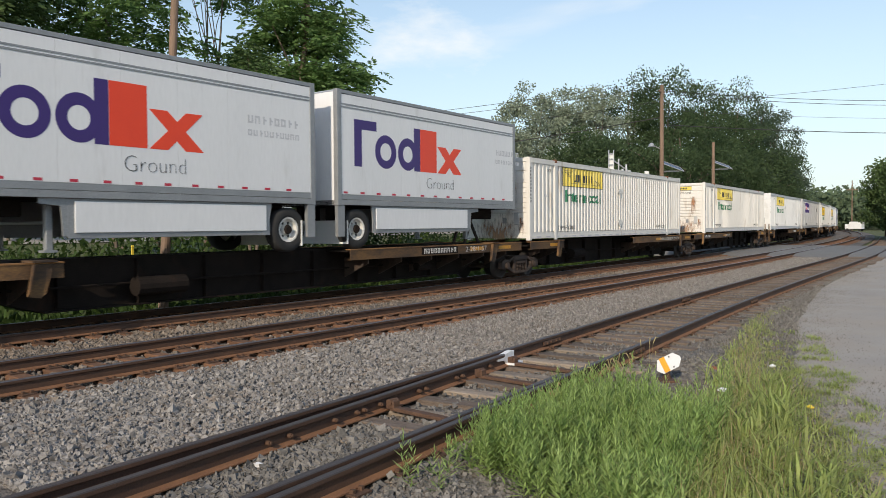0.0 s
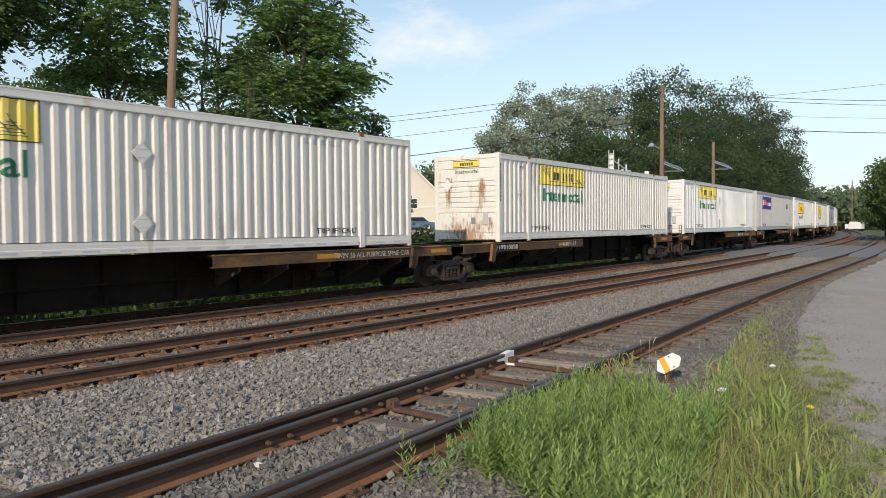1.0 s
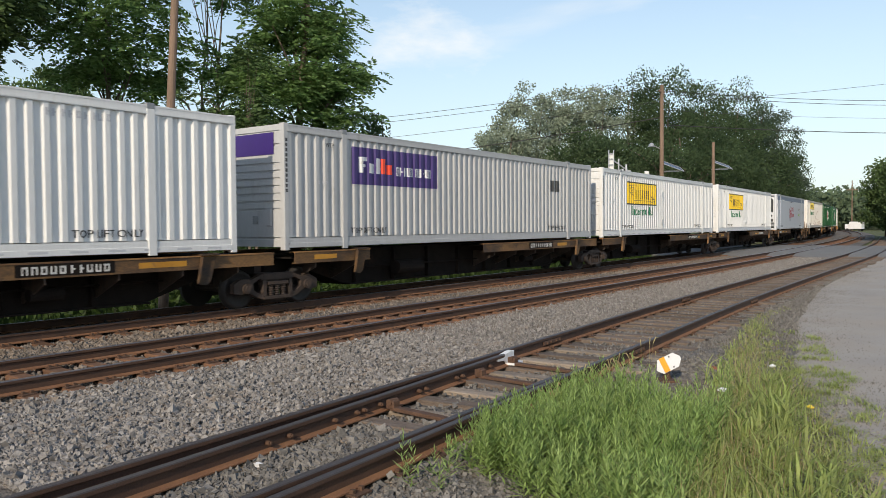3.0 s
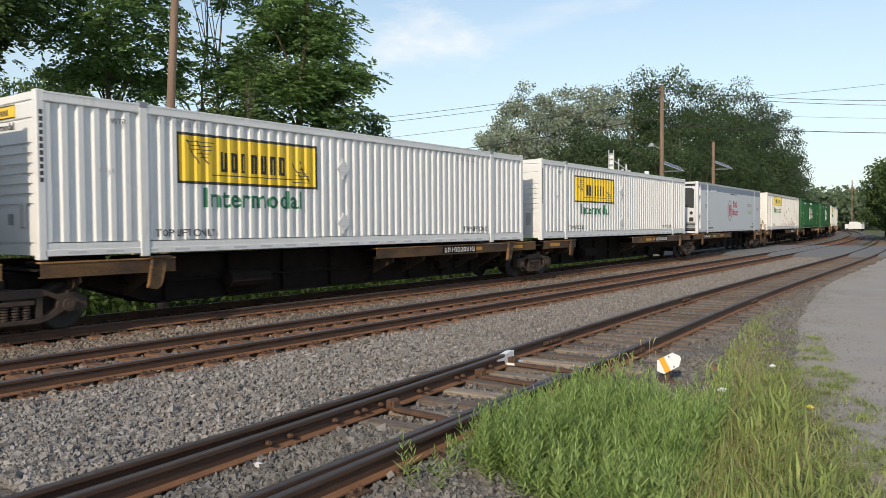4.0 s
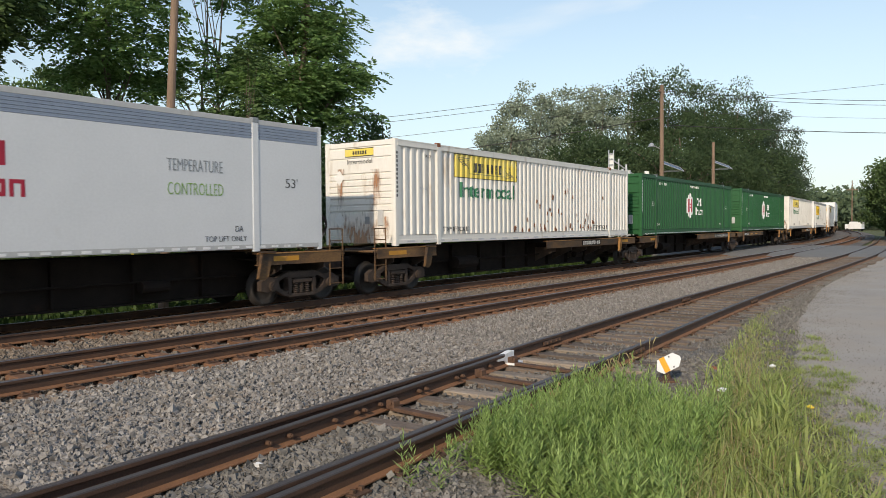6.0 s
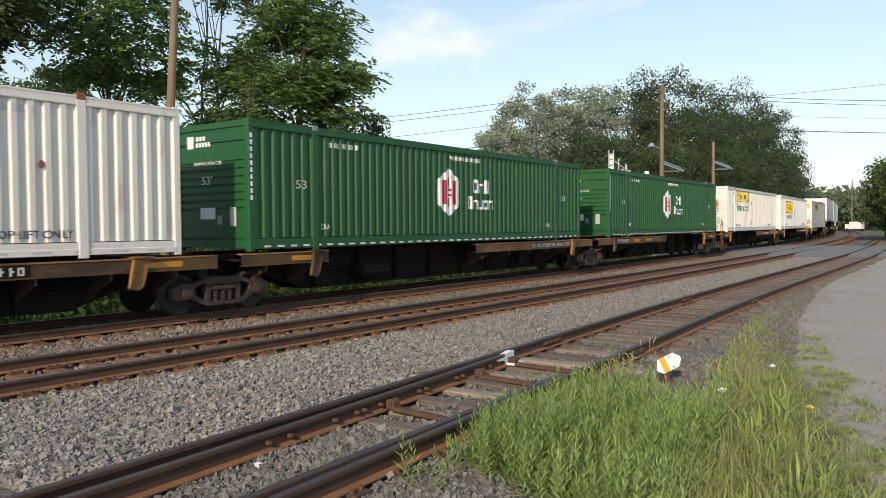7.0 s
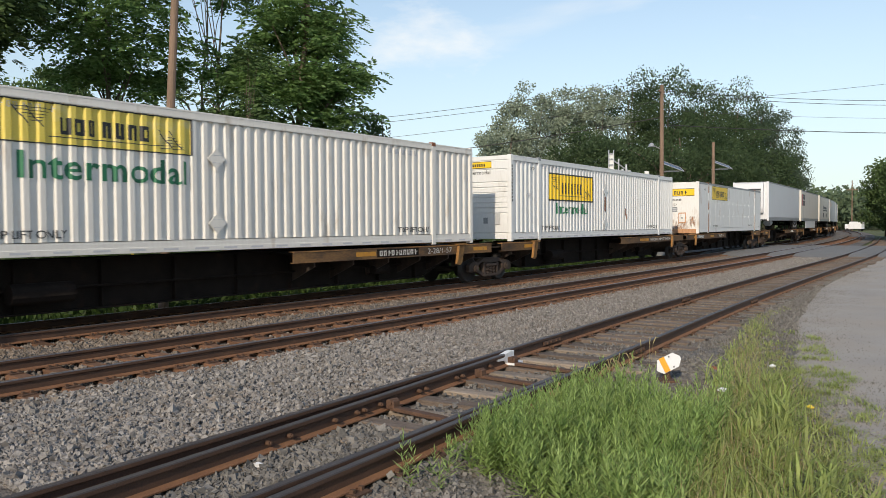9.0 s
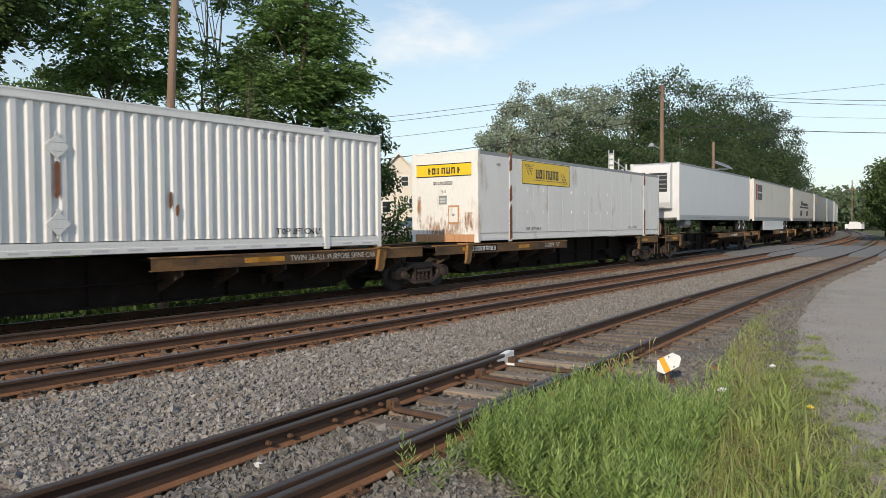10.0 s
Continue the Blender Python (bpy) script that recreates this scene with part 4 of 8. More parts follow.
def small_marks(c, y, rng, ink):
    """Lettering along the lower side and the unreadable stencils above."""
    for x in (-5.85, 4.55):
        side_text("TOP LIFT ONLY", x, 0.37, 0.20, 1.38, ink, c, y - 0.004, thin=-0.003)
    side_text("WTP", -6.75, CH - 0.46, 0.16, 0.28, ink, c, y)
    tagged(part("stencil", word_bars(4.1, CH - 0.42, 0.13, 9, 0.09, 0.05, y, rng), PALE, c, "faint grey stencilled marks"), kind="stuff")
    tagged(part("stencil", word_bars(-5.8, CH - 0.36, 0.11, 10, 0.07, 0.05, y, rng), PALE, c, "faint grey stencilled marks"), kind="stuff")
    tagged(part("id_stencil", word_bars(-7.0, 1.55, 0.08, 3, 0.06, 0.06, y, rng), PALE, c), kind="stuff")


def end_stencil(c, rng):
    """Upright column of small marks on the front corner post."""
    m = Mesher()
    y = -CW / 2
    for i in range(11):
        z = CH - 0.42 - i * 0.115
        m.box(-CL / 2 + 0.045, -CL / 2 + 0.105, y - 0.004, y, z, z + 0.075)
    tagged(part("post_stencil", m, INK, c), kind="stuff")


def haulier_box(paint, label, seed, panel, framed, px0, wide, pz0, pz1, tx0, tw, tz, th, panel_paint, rust, placard_x=None):
    c, rng = container(paint, label, "ribbed", seed, rust)
    y = -CW / 2 + 0.006
    o = -CL / 2
    badge_panel(c, o + px0, o + px0 + wide, pz0 - BASE_Z, pz1 - BASE_Z, y, panel_paint, None, framed, rng)
    side_text("Intermodal", o + tx0, tz - BASE_Z, th * 1.42, tw, GREEN_INK, c, y, label="dark green lettering", thin=-0.012)
    small_marks(c, y, rng, INK)
    end_badge(c, 2.47, 2.70, 1.05, panel_paint, False)
    end_text("Intermodal", 0.46, 2.27, 0.19, 0.92, INK, c, "small dark lettering")
    end_stencil(c, rng)
    x = -CL / 2 + 0.016
    if rust:
        rust_streaks(c, [(0.70, 2.15, 1.35, 0.17), (-0.62, 2.10, 1.20, 0.20), (-0.95, 0.8, 0.7, 0.12)], x - 0.006)
        for z in (1.9, 0.72):
            m = Mesher().add([(x - 0.01, 0.95, z), (x - 0.01, 0.75, z - 0.22), (x - 0.01, 0.55, z), (x - 0.01, 0.75, z + 0.22)], [(0, 1, 2, 3)])
            part("end_placard", m, OLD_WHITE, c)
    if placard_x is not None:
        placards(c, placard_x, (1.95, 0.62), y, paint)
    tape = Mesher()
    for k in range(22):
        tape.box(-CL / 2 + 0.5 + k * 0.71, -CL / 2 + 0.83 + k * 0.71, -CW / 2 - 0.003, -CW / 2 - 0.001, 0.10, 0.14)
    tagged(part("reflective_tape", tape, PALE, c, "dull grey reflective dashes"), kind="stuff")
    drape(c)
    return c


def reefer_nose(c, x, hy):
    """The open frame in front of a cooling unit, and the unit."""
    d = 0.58
    body = [(x + 0.12, 0.62), (x + 0.10, 1.35), (x + 0.16, 2.45), (x + 0.26, 2.70), (x + d, 2.76), (x + d, 0.55), (x + 0.2, 0.55)]
    u = part("cooling_unit", Mesher().prism(body, -hy + 0.20, hy - 0.36), REEFER, c, "white moulded cooling unit")
    # dark grille, its foot sweeping up to one side
    g0, g1 = -hy + 0.26, hy - 0.72
    part("grille", Mesher().add([(x + 0.095, g0, 1.42), (x + 0.09, (g0 + g1) / 2, 1.52), (x + 0.085, g1, 1.66), (x + 0.14, g1, 2.44), (x + 0.19, g1 - 0.12, 2.56), (x + 0.19, g0 + 0.12, 2.56), (x + 0.14, g0, 2.44)], [(0, 1, 2, 3, 4, 5, 6)]), DARK_GRILLE, u, "dark mesh grille")
    for yy in (-hy + 0.72, -hy + 1.22):
        part("panel_seam", Mesher().box(x + 0.095, x + 0.105, yy, yy + 0.012, 0.66, 1.36), PALE, u)
    part("control_box", Mesher().box(x + 0.09, x + 0.2, -hy + 0.28, -hy + 0.52, 0.68, 0.90, 0.01), BLACK, u)
    part("gauge", Mesher().cyl((x + 0.085, -hy + 0.40, 1.15), (x + 0.15, -hy + 0.40, 1.15), 0.09, 14), BLACK, u)
    part("vent_slot", Mesher().box(x + 0.09, x + 0.12, -hy + 1.05, -hy + 1.2, 0.78, 0.90, 0.006), BLACK, u)
    part("side_louvre", Mesher().box(x + 0.13, x + 0.2, hy - 0.70, hy - 0.46, 1.95, 2.28, 0.01), DARK_GRILLE, u)
    name_bar = Mesher()
    for k in range(9):
        name_bar.box(x + 0.25, x + 0.262, -hy + 0.42 + k * 0.115, -hy + 0.49 + k * 0.115, 2.66, 2.72)
    tagged(part("name_marks", name_bar, INK, u, "small dark block marks"), kind="stuff")
    part("fuel_tank", Mesher().box(x + 0.06, x + d, -hy + 0.1, hy - 0.16, 0.22, 0.50, 0.06), STEEL_GREY, c, "grey steel tank")
    part("step_bar", Mesher().box(x + 0.01, x + 0.05, -hy + 0.14, hy - 0.14, 0.30, 0.36, 0.008), GALV, c)
    part("vent_hose", Mesher().cyl((x + 0.4, -hy + 0.12, 0.35), (x + 0.36, -hy + 0.12, 1.9), 0.035, 6), GRIME, c)
    for z in (0.98, 2.05):
        for s in (-1, 1):
            part("frame_rail", Mesher().box(x + 0.1, x + d + 0.02, min(s * hy, s * (hy - 0.06)), max(s * hy, s * (hy - 0.06)), z, z + 0.07, 0.006), REEFER, c)
    part("bulkhead", Mesher().box(x + d, x + d + 0.06, -hy + 0.02, hy - 0.02, 0.1, 2.85), REEFER, c)
    for s in (-1, 1):
        riv = Mesher()
        for k in range(40):
            for xx in (x + d + 0.10, x + 1.92, x + 2.12):
                riv.box(xx - 0.008, xx + 0.008, min(s * hy, s * (hy + 0.004)), max(s * hy, s * (hy + 0.004)), 0.22 + k * 0.062, 0.236 + k * 0.062)
        tagged(part("riveting", riv, PALE, c), kind="stuff")
    part("nose_beam", Mesher().box(x, x + 0.1, -hy + 0.12, hy - 0.12, CH - 0.13, CH - 0.01, 0.01), REEFER, c)
    part("nose_sill", Mesher().box(x, x + 0.1, -hy + 0.12, hy - 0.12, 0.02, 0.14, 0.01), REEFER, c)


# -- spine cars --
def wheel_data():
    m = Mesher().lathe([(-0.055, 0.0), (-0.055, 0.07), (-0.02, 0.09), (-0.01, 0.30), (-0.055, 0.34), (-0.055, 0.415), (0.055, 0.425), (0.07, 0.45), (0.085, 0.45), (0.085, 0.0)], 0, 24)
    return m.data("wheel", WHEEL_STEEL, True)


WHEEL = wheel_data()


def frame_data():
    """Cast side frame of a truck: arched, with two windows and pedestals."""
    m = Mesher()
    # built as a closed band of pieces round the windows
    m.prism([(-1.22, 0.36), (-1.22, 0.56), (-1.02, 0.66), (-0.72, 0.64), (-0.72, 0.54), (-0.68, 0.40), (-0.82, 0.36), (-1.04, 0.32)], -0.07, 0.07)
    m.prism([(1.22, 0.36), (1.22, 0.56), (1.02, 0.66), (0.72, 0.64), (0.72, 0.54), (0.68, 0.40), (0.82, 0.36), (1.04, 0.32)][::-1], -0.07, 0.07)
    m.prism([(-0.72, 0.54), (-0.72, 0.64), (-0.42, 0.76), (-0.40, 0.62), (-0.52, 0.64)], -0.07, 0.07)
    m.prism([(0.72, 0.54), (0.72, 0.64), (0.42, 0.76), (0.40, 0.62), (0.52, 0.64)], -0.07, 0.07)
    m.prism([(-0.82, 0.36), (-0.68, 0.40), (-0.5, 0.30), (-0.40, 0.34), (-0.36, 0.16), (-0.56, 0.22)], -0.07, 0.07)
    m.prism([(0.82, 0.36), (0.68, 0.40), (0.5, 0.30), (0.40, 0.34), (0.36, 0.16), (0.56, 0.22)], -0.07, 0.07)
    m.box(-0.42, 0.42, -0.08, 0.08, 0.60, 0.76, 0.015).box(-0.42, 0.42, -0.08, 0.08, 0.16, 0.25, 0.015)
    m.box(-0.43, -0.33, -0.08, 0.08, 0.25, 0.60).box(0.33, 0.43, -0.08, 0.08, 0.25, 0.60)
    return m.data("side_frame", CAST)


SIDE_FRAME = frame_data()


def spring_data():
    m = Mesher()
    for x in (-0.18, 0.0, 0.18):
        prof = [(0.25, 0.0)]
        for k in range(5):
            prof += [(0.25 + k * 0.048, 0.055), (0.262 + k * 0.048, 0.08), (0.282 + k * 0.048, 0.08), (0.294 + k * 0.048, 0.055)]
        prof.append((0.50, 0.0))
        q = Mesher().lathe(prof, 0, 10)
        m.add([(a + x, c, b) for a, b, c in q.v], q.f)
    m.box(-0.30, 0.30, -0.09, 0.09, 0.49, 0.58, 0.012)
    return m.data("spring_nest", CAST)


SPRINGS = spring_data()
CAP = Mesher().cyl((0, 0, 0), (0, -0.09, 0), 0.115, 12).cyl((0, -0.09, 0), (0, -0.11, 0), 0.07, 8).data("axle_cap", CAST)
BOLSTER = Mesher().box(-0.2, 0.2, -1.0, 1.0, 0.55, 0.74, 0.02).box(-0.35, 0.35, -0.3, 0.3, 0.7, 0.9).data("bolster", CAST)
AXLE = Mesher().cyl((0, -0.8, 0), (0, 0.8, 0), 0.08, 8).data("axle", CAST)


def truck(parent, x):
    t = new("truck", BOLSTER)
    t.parent = parent
    t.matrix_basis = Matrix.Translation((x, 0, 0))
    for sy in (-1, 1):
        part("side_frame", SIDE_FRAME, None, t, at=Matrix.Translation((0, sy * 0.99, 0)))
        part("spring_nest", SPRINGS, None, t, at=Matrix.Translation((0, sy * 1.0, 0)))
        for ax in (-0.89, 0.89):
            part("wheel", WHEEL, None, t, at=Matrix.Translation((ax, sy * 0.7525, 0.42)) @ pose(0, 0, 0, 0, 0, 0 if sy < 0 else 180))
            part("axle_cap", CAP, None, t, at=Matrix.Translation((ax, sy * 1.03, 0.45)) @ pose(0, 0, 0, 0, 0, 0 if sy < 0 else 180))
    for ax in (-0.89, 0.89):
        part("axle", AXLE, None, t, at=Matrix.Translation((ax, 0, 0.42)))
    return t


def bracket(x, y, s, h=0.52):
    """Outrigger web hung under a side sill."""
    return Mesher().add([(x - 0.02, y, 0.98), (x - 0.02, y, 0.98 - 0.14), (x - 0.02, y - s * 0.85, 0.98 - h), (x - 0.02, y - s * 0.85, 0.98),
                         (x + 0.02, y, 0.98), (x + 0.02, y, 0.98 - 0.14), (x + 0.02, y - s * 0.85, 0.98 - h), (x + 0.02, y - s * 0.85, 0.98)],
                        [(0, 1, 2, 3), (4, 7, 6, 5), (0, 4, 5, 1), (1, 5, 6, 2), (2, 6, 7, 3), (0, 3, 7, 4)])


OUTRIGGER = {q: bracket(0.0, 0.0, q).data("outrigger", CAST) for q in (-1, 1)}


SILL_NOTES = {0: "2-28/1-57", 1: "TWIN 28-ALL PURPOSE SPINE CAR", 2: "2-28/1-57", 9: "53' ALL PURPOSE SPINE CAR", 11: "2-28/1-57", 12: "TWIN 28-ALL PURPOSE SPINE CAR", 13: "2-28/1-57"}


def spine_unit(a, b, deck, first, last, seed, fresh=0.5, text=True):
    """One platform of an articulated spine car between the joints at a and b along the line. deck: 'front' or 'rear', the end with the long wheel deck."""
    rng = np.random.default_rng(seed)
    mid, half = (a + b) / 2, (b - a) / 2
    u = new("spine_car")
    tagged(u, "rusty ochre spine car platform with a black fish-belly sill", "railway car", group="platforms of the train")
    MOVERS.append((u, mid, 0.0))
    hx = half - 0.15
    # fish-belly centre sill
    prof = [(-hx, 1.02), (-hx + 2.2, 1.02), (-hx + 2.4, 1.235), (hx - 2.4, 1.235), (hx - 2.2, 1.02), (hx, 1.02), (hx, 0.72), (hx - 1.45, 0.70), (hx - 2.7, 0.30), (-hx + 2.7, 0.30), (-hx + 1.45, 0.70), (-hx, 0.72)]
    part("centre_sill", Mesher().prism(prof, -0.42, 0.42), GRIME, u, "black fish-belly centre beam")
    part("sill_flange", Mesher().box(-hx + 2.75, hx - 2.75, -0.56, 0.56, 0.27, 0.305), GRIME, u)
    for s in (-1, 1):
        for k in range(int((2 * hx - 6.0) / 1.6) + 1):
            xk = -hx + 3.0 + k * 1.6
            part("stiffener", Mesher().box(xk, xk + 0.025, min(s * 0.42, s * 0.54), max(s * 0.42, s * 0.54), 0.31, 1.2), GRIME, u)
    part("air_pipe", Mesher().cyl((-hx + 2, -0.58, 0.72), (hx - 2, -0.58, 0.72), 0.025, 6), GRIME, u)
    part("brake_cylinder", Mesher().cyl((hx - 5.2, -0.72, 0.62), (hx - 4.6, -0.72, 0.62), 0.12, 10), GRIME, u)
    part("air_tank", Mesher().cyl((-hx + 4.4, -0.76, 0.66), (-hx + 5.5, -0.76, 0.66), 0.19, 12), GRIME, u)
    # end platforms, with side sills
    long_l, short_l = 8.4, 2.6
    spans = [(-hx + 0.15, -hx + 0.15 + (long_l if deck == "front" else short_l), deck == "front"), (hx - 0.15 - (long_l if deck == "rear" else short_l), hx - 0.15, deck == "rear")]
    for x0, x1, is_long in spans:
        for s in (-1, 1):
            y = s * 1.28
            # channel-section sill: web with two flanges
            sill = Mesher().box(x0, x1, min(y, y - s * 0.02), max(y, y - s * 0.02), 0.97, 1.20)
            part("top_flange", Mesher().box(x0, x1, min(y + s * 0.015, y - s * 0.16), max(y + s * 0.015, y - s * 0.16), 1.202, 1.228), FLANGE_LIT_RUST, u, "orange-brown rusted flange, brightened as if lit")
            sill.box(x0, x1, min(y + s * 0.015, y - s * 0.1), max(y + s * 0.015, y - s * 0.1), 0.95, 0.97)
            part("side_sill", sill, SILL, u, "rusty ochre side sill")
            k = x0 + 0.7
            while k < x1 - 0.2:
                part("outrigger", OUTRIGGER[s], None, u, at=Matrix.Translation((k, y - s * 0.03, 0)))
                k += 1.35
            pt = x1 - 1.72 if (is_long and deck == "rear") else (x0 + 1.72 if (is_long and deck == "front") else (x0 + 0.25 if x0 > 0 else x1 - 0.25))
            if x0 < 0 and not is_long:
                pt = x1 - 0.35
            web = Mesher().prism([(pt - 0.20, 1.20), (pt + 0.16, 1.20), (pt + 0.02, 0.70), (pt - 0.08, 0.62), (pt - 0.30, 0.66)], min(y + s * 0.02, y + s * 0.05), max(y + s * 0.02, y + s * 0.05))
            web.add([(pt - 0.20, y + s * 0.05, 1.20), (pt - 0.30, y + s * 0.05, 0.66), (pt - 0.30, y + s * 0.11, 0.70), (pt - 0.20, y + s * 0.11, 1.20),
                     (pt - 0.17, y + s * 0.05, 1.20), (pt - 0.27, y + s * 0.05, 0.66), (pt - 0.27, y + s * 0.11, 0.70), (pt - 0.17, y + s * 0.11, 1.20)],
                    [(0, 1, 2, 3), (4, 7, 6, 5), (0, 4, 5, 1), (1, 5, 6, 2), (2, 6, 7, 3), (3, 7, 4, 0)])
            web.box(pt - 0.22, pt + 0.2, min(y + s * 0.11, y - s * 0.3), max(y + s * 0.11, y - s * 0.3), 1.229, 1.262)
            part("pedestal", web, SILL if rng.random() > fresh else PEDESTAL, u, "leaning container support bracket")
            if rng.random() < 0.9 and s < 0:
                for _ in range(2 if is_long else 1):
                    q = x0 + 0.3 + rng.random() * (x1 - x0 - 1.1)
                    part("yellow_patch", Mesher().box(q, q + 0.75, y - 0.004, y - 0.001, 1.03, 1.14), SILL_YELLOW, u, "orange-yellow reflective patch")
        part("deck_plate", Mesher().box(x0, x1, -1.2, 1.2, 1.15, 1.19) if is_long else Mesher().box(x0, x1, -1.15, 1.15, 1.06, 1.10), GRIME, u)
        if is_long and text:
            xs = x0 + (0.6 if deck == "front" else 1.9)
            y = -1.285
            note = SILL_NOTES.get(seed - 100, "")
            end = x1 - 1.95 if deck == "rear" else x1 - 0.4
            if len(note) < 12:
                part("number_plate", Mesher().box(xs + 1.0, xs + 2.75, y - 0.002, y + 0.004, 0.985, 1.195), GRIME, u, "black-painted panel")
                tagged(part("car_number", word_bars(xs + 1.1, 1.015, 0.14, 10, 0.11, 0.05, y - 0.003, rng), WORN_WHITE, u, "worn white block marks"), kind="stuff")
                if note:
                    side_text(note, end - 1.4, 1.01, 0.22, 1.15, WORN_WHITE, u, y, label="worn white stencil lettering")
            else:
                if note[0] == "5":
                    part("stencil_plate", Mesher().box(end - 3.05, end + 0.05, y - 0.002, y + 0.004, 0.985, 1.195), BLACK, u, "black-painted panel")
                side_text(note, end - 2.95, 1.015, 0.19, 2.9, WORN_WHITE, u, y, label="worn white stencil lettering")
    # trailer hitch, folded at the end
    hxx = -hx + 1.2 if deck == "rear" else hx - 1.2
    part("hitch", Mesher().box(hxx - 0.55, hxx + 0.55, -0.35, 0.35, 1.1, 1.2, 0.02).cyl((hxx - 0.4, -0.25, 1.2), (hxx + 0.5, -0.25, 1.14), 0.05, 6), CAST, u)
    # trucks: at the joint towards the rear, and at the very front of a car
    truck(u, half - (1.4 if last else 0.0))
    if first:
        truck(u, -half + 1.4)
    if first or last:
        for sg, on in ((-1, first), (1, last)):
            if not on:
                continue
            x = sg * (half - 0.45)
            lad = Mesher()
            for xx in (x - 0.22, x + 0.22):
                lad.cyl((xx, -1.26, 0.38), (xx, -1.26, 1.75), 0.018, 6)
            for z in (0.42, 0.78, 1.12, 1.45, 1.74):
                lad.cyl((x - 0.22, -1.26, z), (x + 0.22, -1.26, z), 0.014, 6)
            part("ladder", lad, SILL, u, "steel end ladder")
            part("end_platform", Mesher().box(x - 0.3, x + 0.3, -1.25, 1.25, 1.12, 1.16), SILL, u)
            part("coupler", Mesher().box(min(sg * (half - 0.4), sg * (half + 0.45)), max(sg * (half - 0.4), sg * (half + 0.45)), -0.12, 0.12, 0.70, 0.92, 0.03), CAST, u)
        if last:
            w = Mesher()
            x = half - 0.75
            w.ring(x, 1.85, 0.22, 0.26, -1.0, -0.97)
            for k in range(4):
                an = math.pi / 4 + k * math.pi / 2
                w.cyl((x, -0.985, 1.85), (x + 0.22 * math.cos(an), -0.985, 1.85 + 0.22 * math.sin(an)), 0.014, 6)
            w.box(x - 0.05, x + 0.05, -0.97, -0.9, 1.1, 2.0)
            part("handbrake_wheel", w, CAST, u)
    return u


def road_wheel(parent, x, y, s):
    t = Mesher().lathe([(-0.13, 0.30), (-0.15, 0.34), (-0.14, 0.475), (-0.10, 0.512), (0.10, 0.512), (0.14, 0.475), (0.15, 0.33), (0.13, 0.29)], 0, 22)
    at = Matrix.Translation((x, y, 1.735)) @ pose(0, 0, 0, 0, 0, 0 if s < 0 else 180)
    w = part("road_wheel", t, RUBBER, parent, "black rubber tyre", smooth=True, at=at)
    rim = Mesher().lathe([(-0.13, 0.29), (-0.125, 0.25), (-0.02, 0.22), (0.0, 0.12), (-0.09, 0.11), (-0.11, 0.0)], 0, 18)
    part("rim", rim, RIM_WHITE, w, "dusty white steel rim")
    part("axle_cap", Mesher().cyl((0, -0.10, 0), (0, -0.15, 0), 0.115, 12, 0.09), GRIME, w, "greasy dark axle cap")
    hub = Mesher()
    for k in range(6):
        a = k * math.pi / 3
        hub.cyl((0.17 * math.cos(a), -0.012, 0.17 * math.sin(a)), (0.17 * math.cos(a), -0.022, 0.17 * math.sin(a)), 0.036, 8)
    part("hub", hub, BLACK, w)


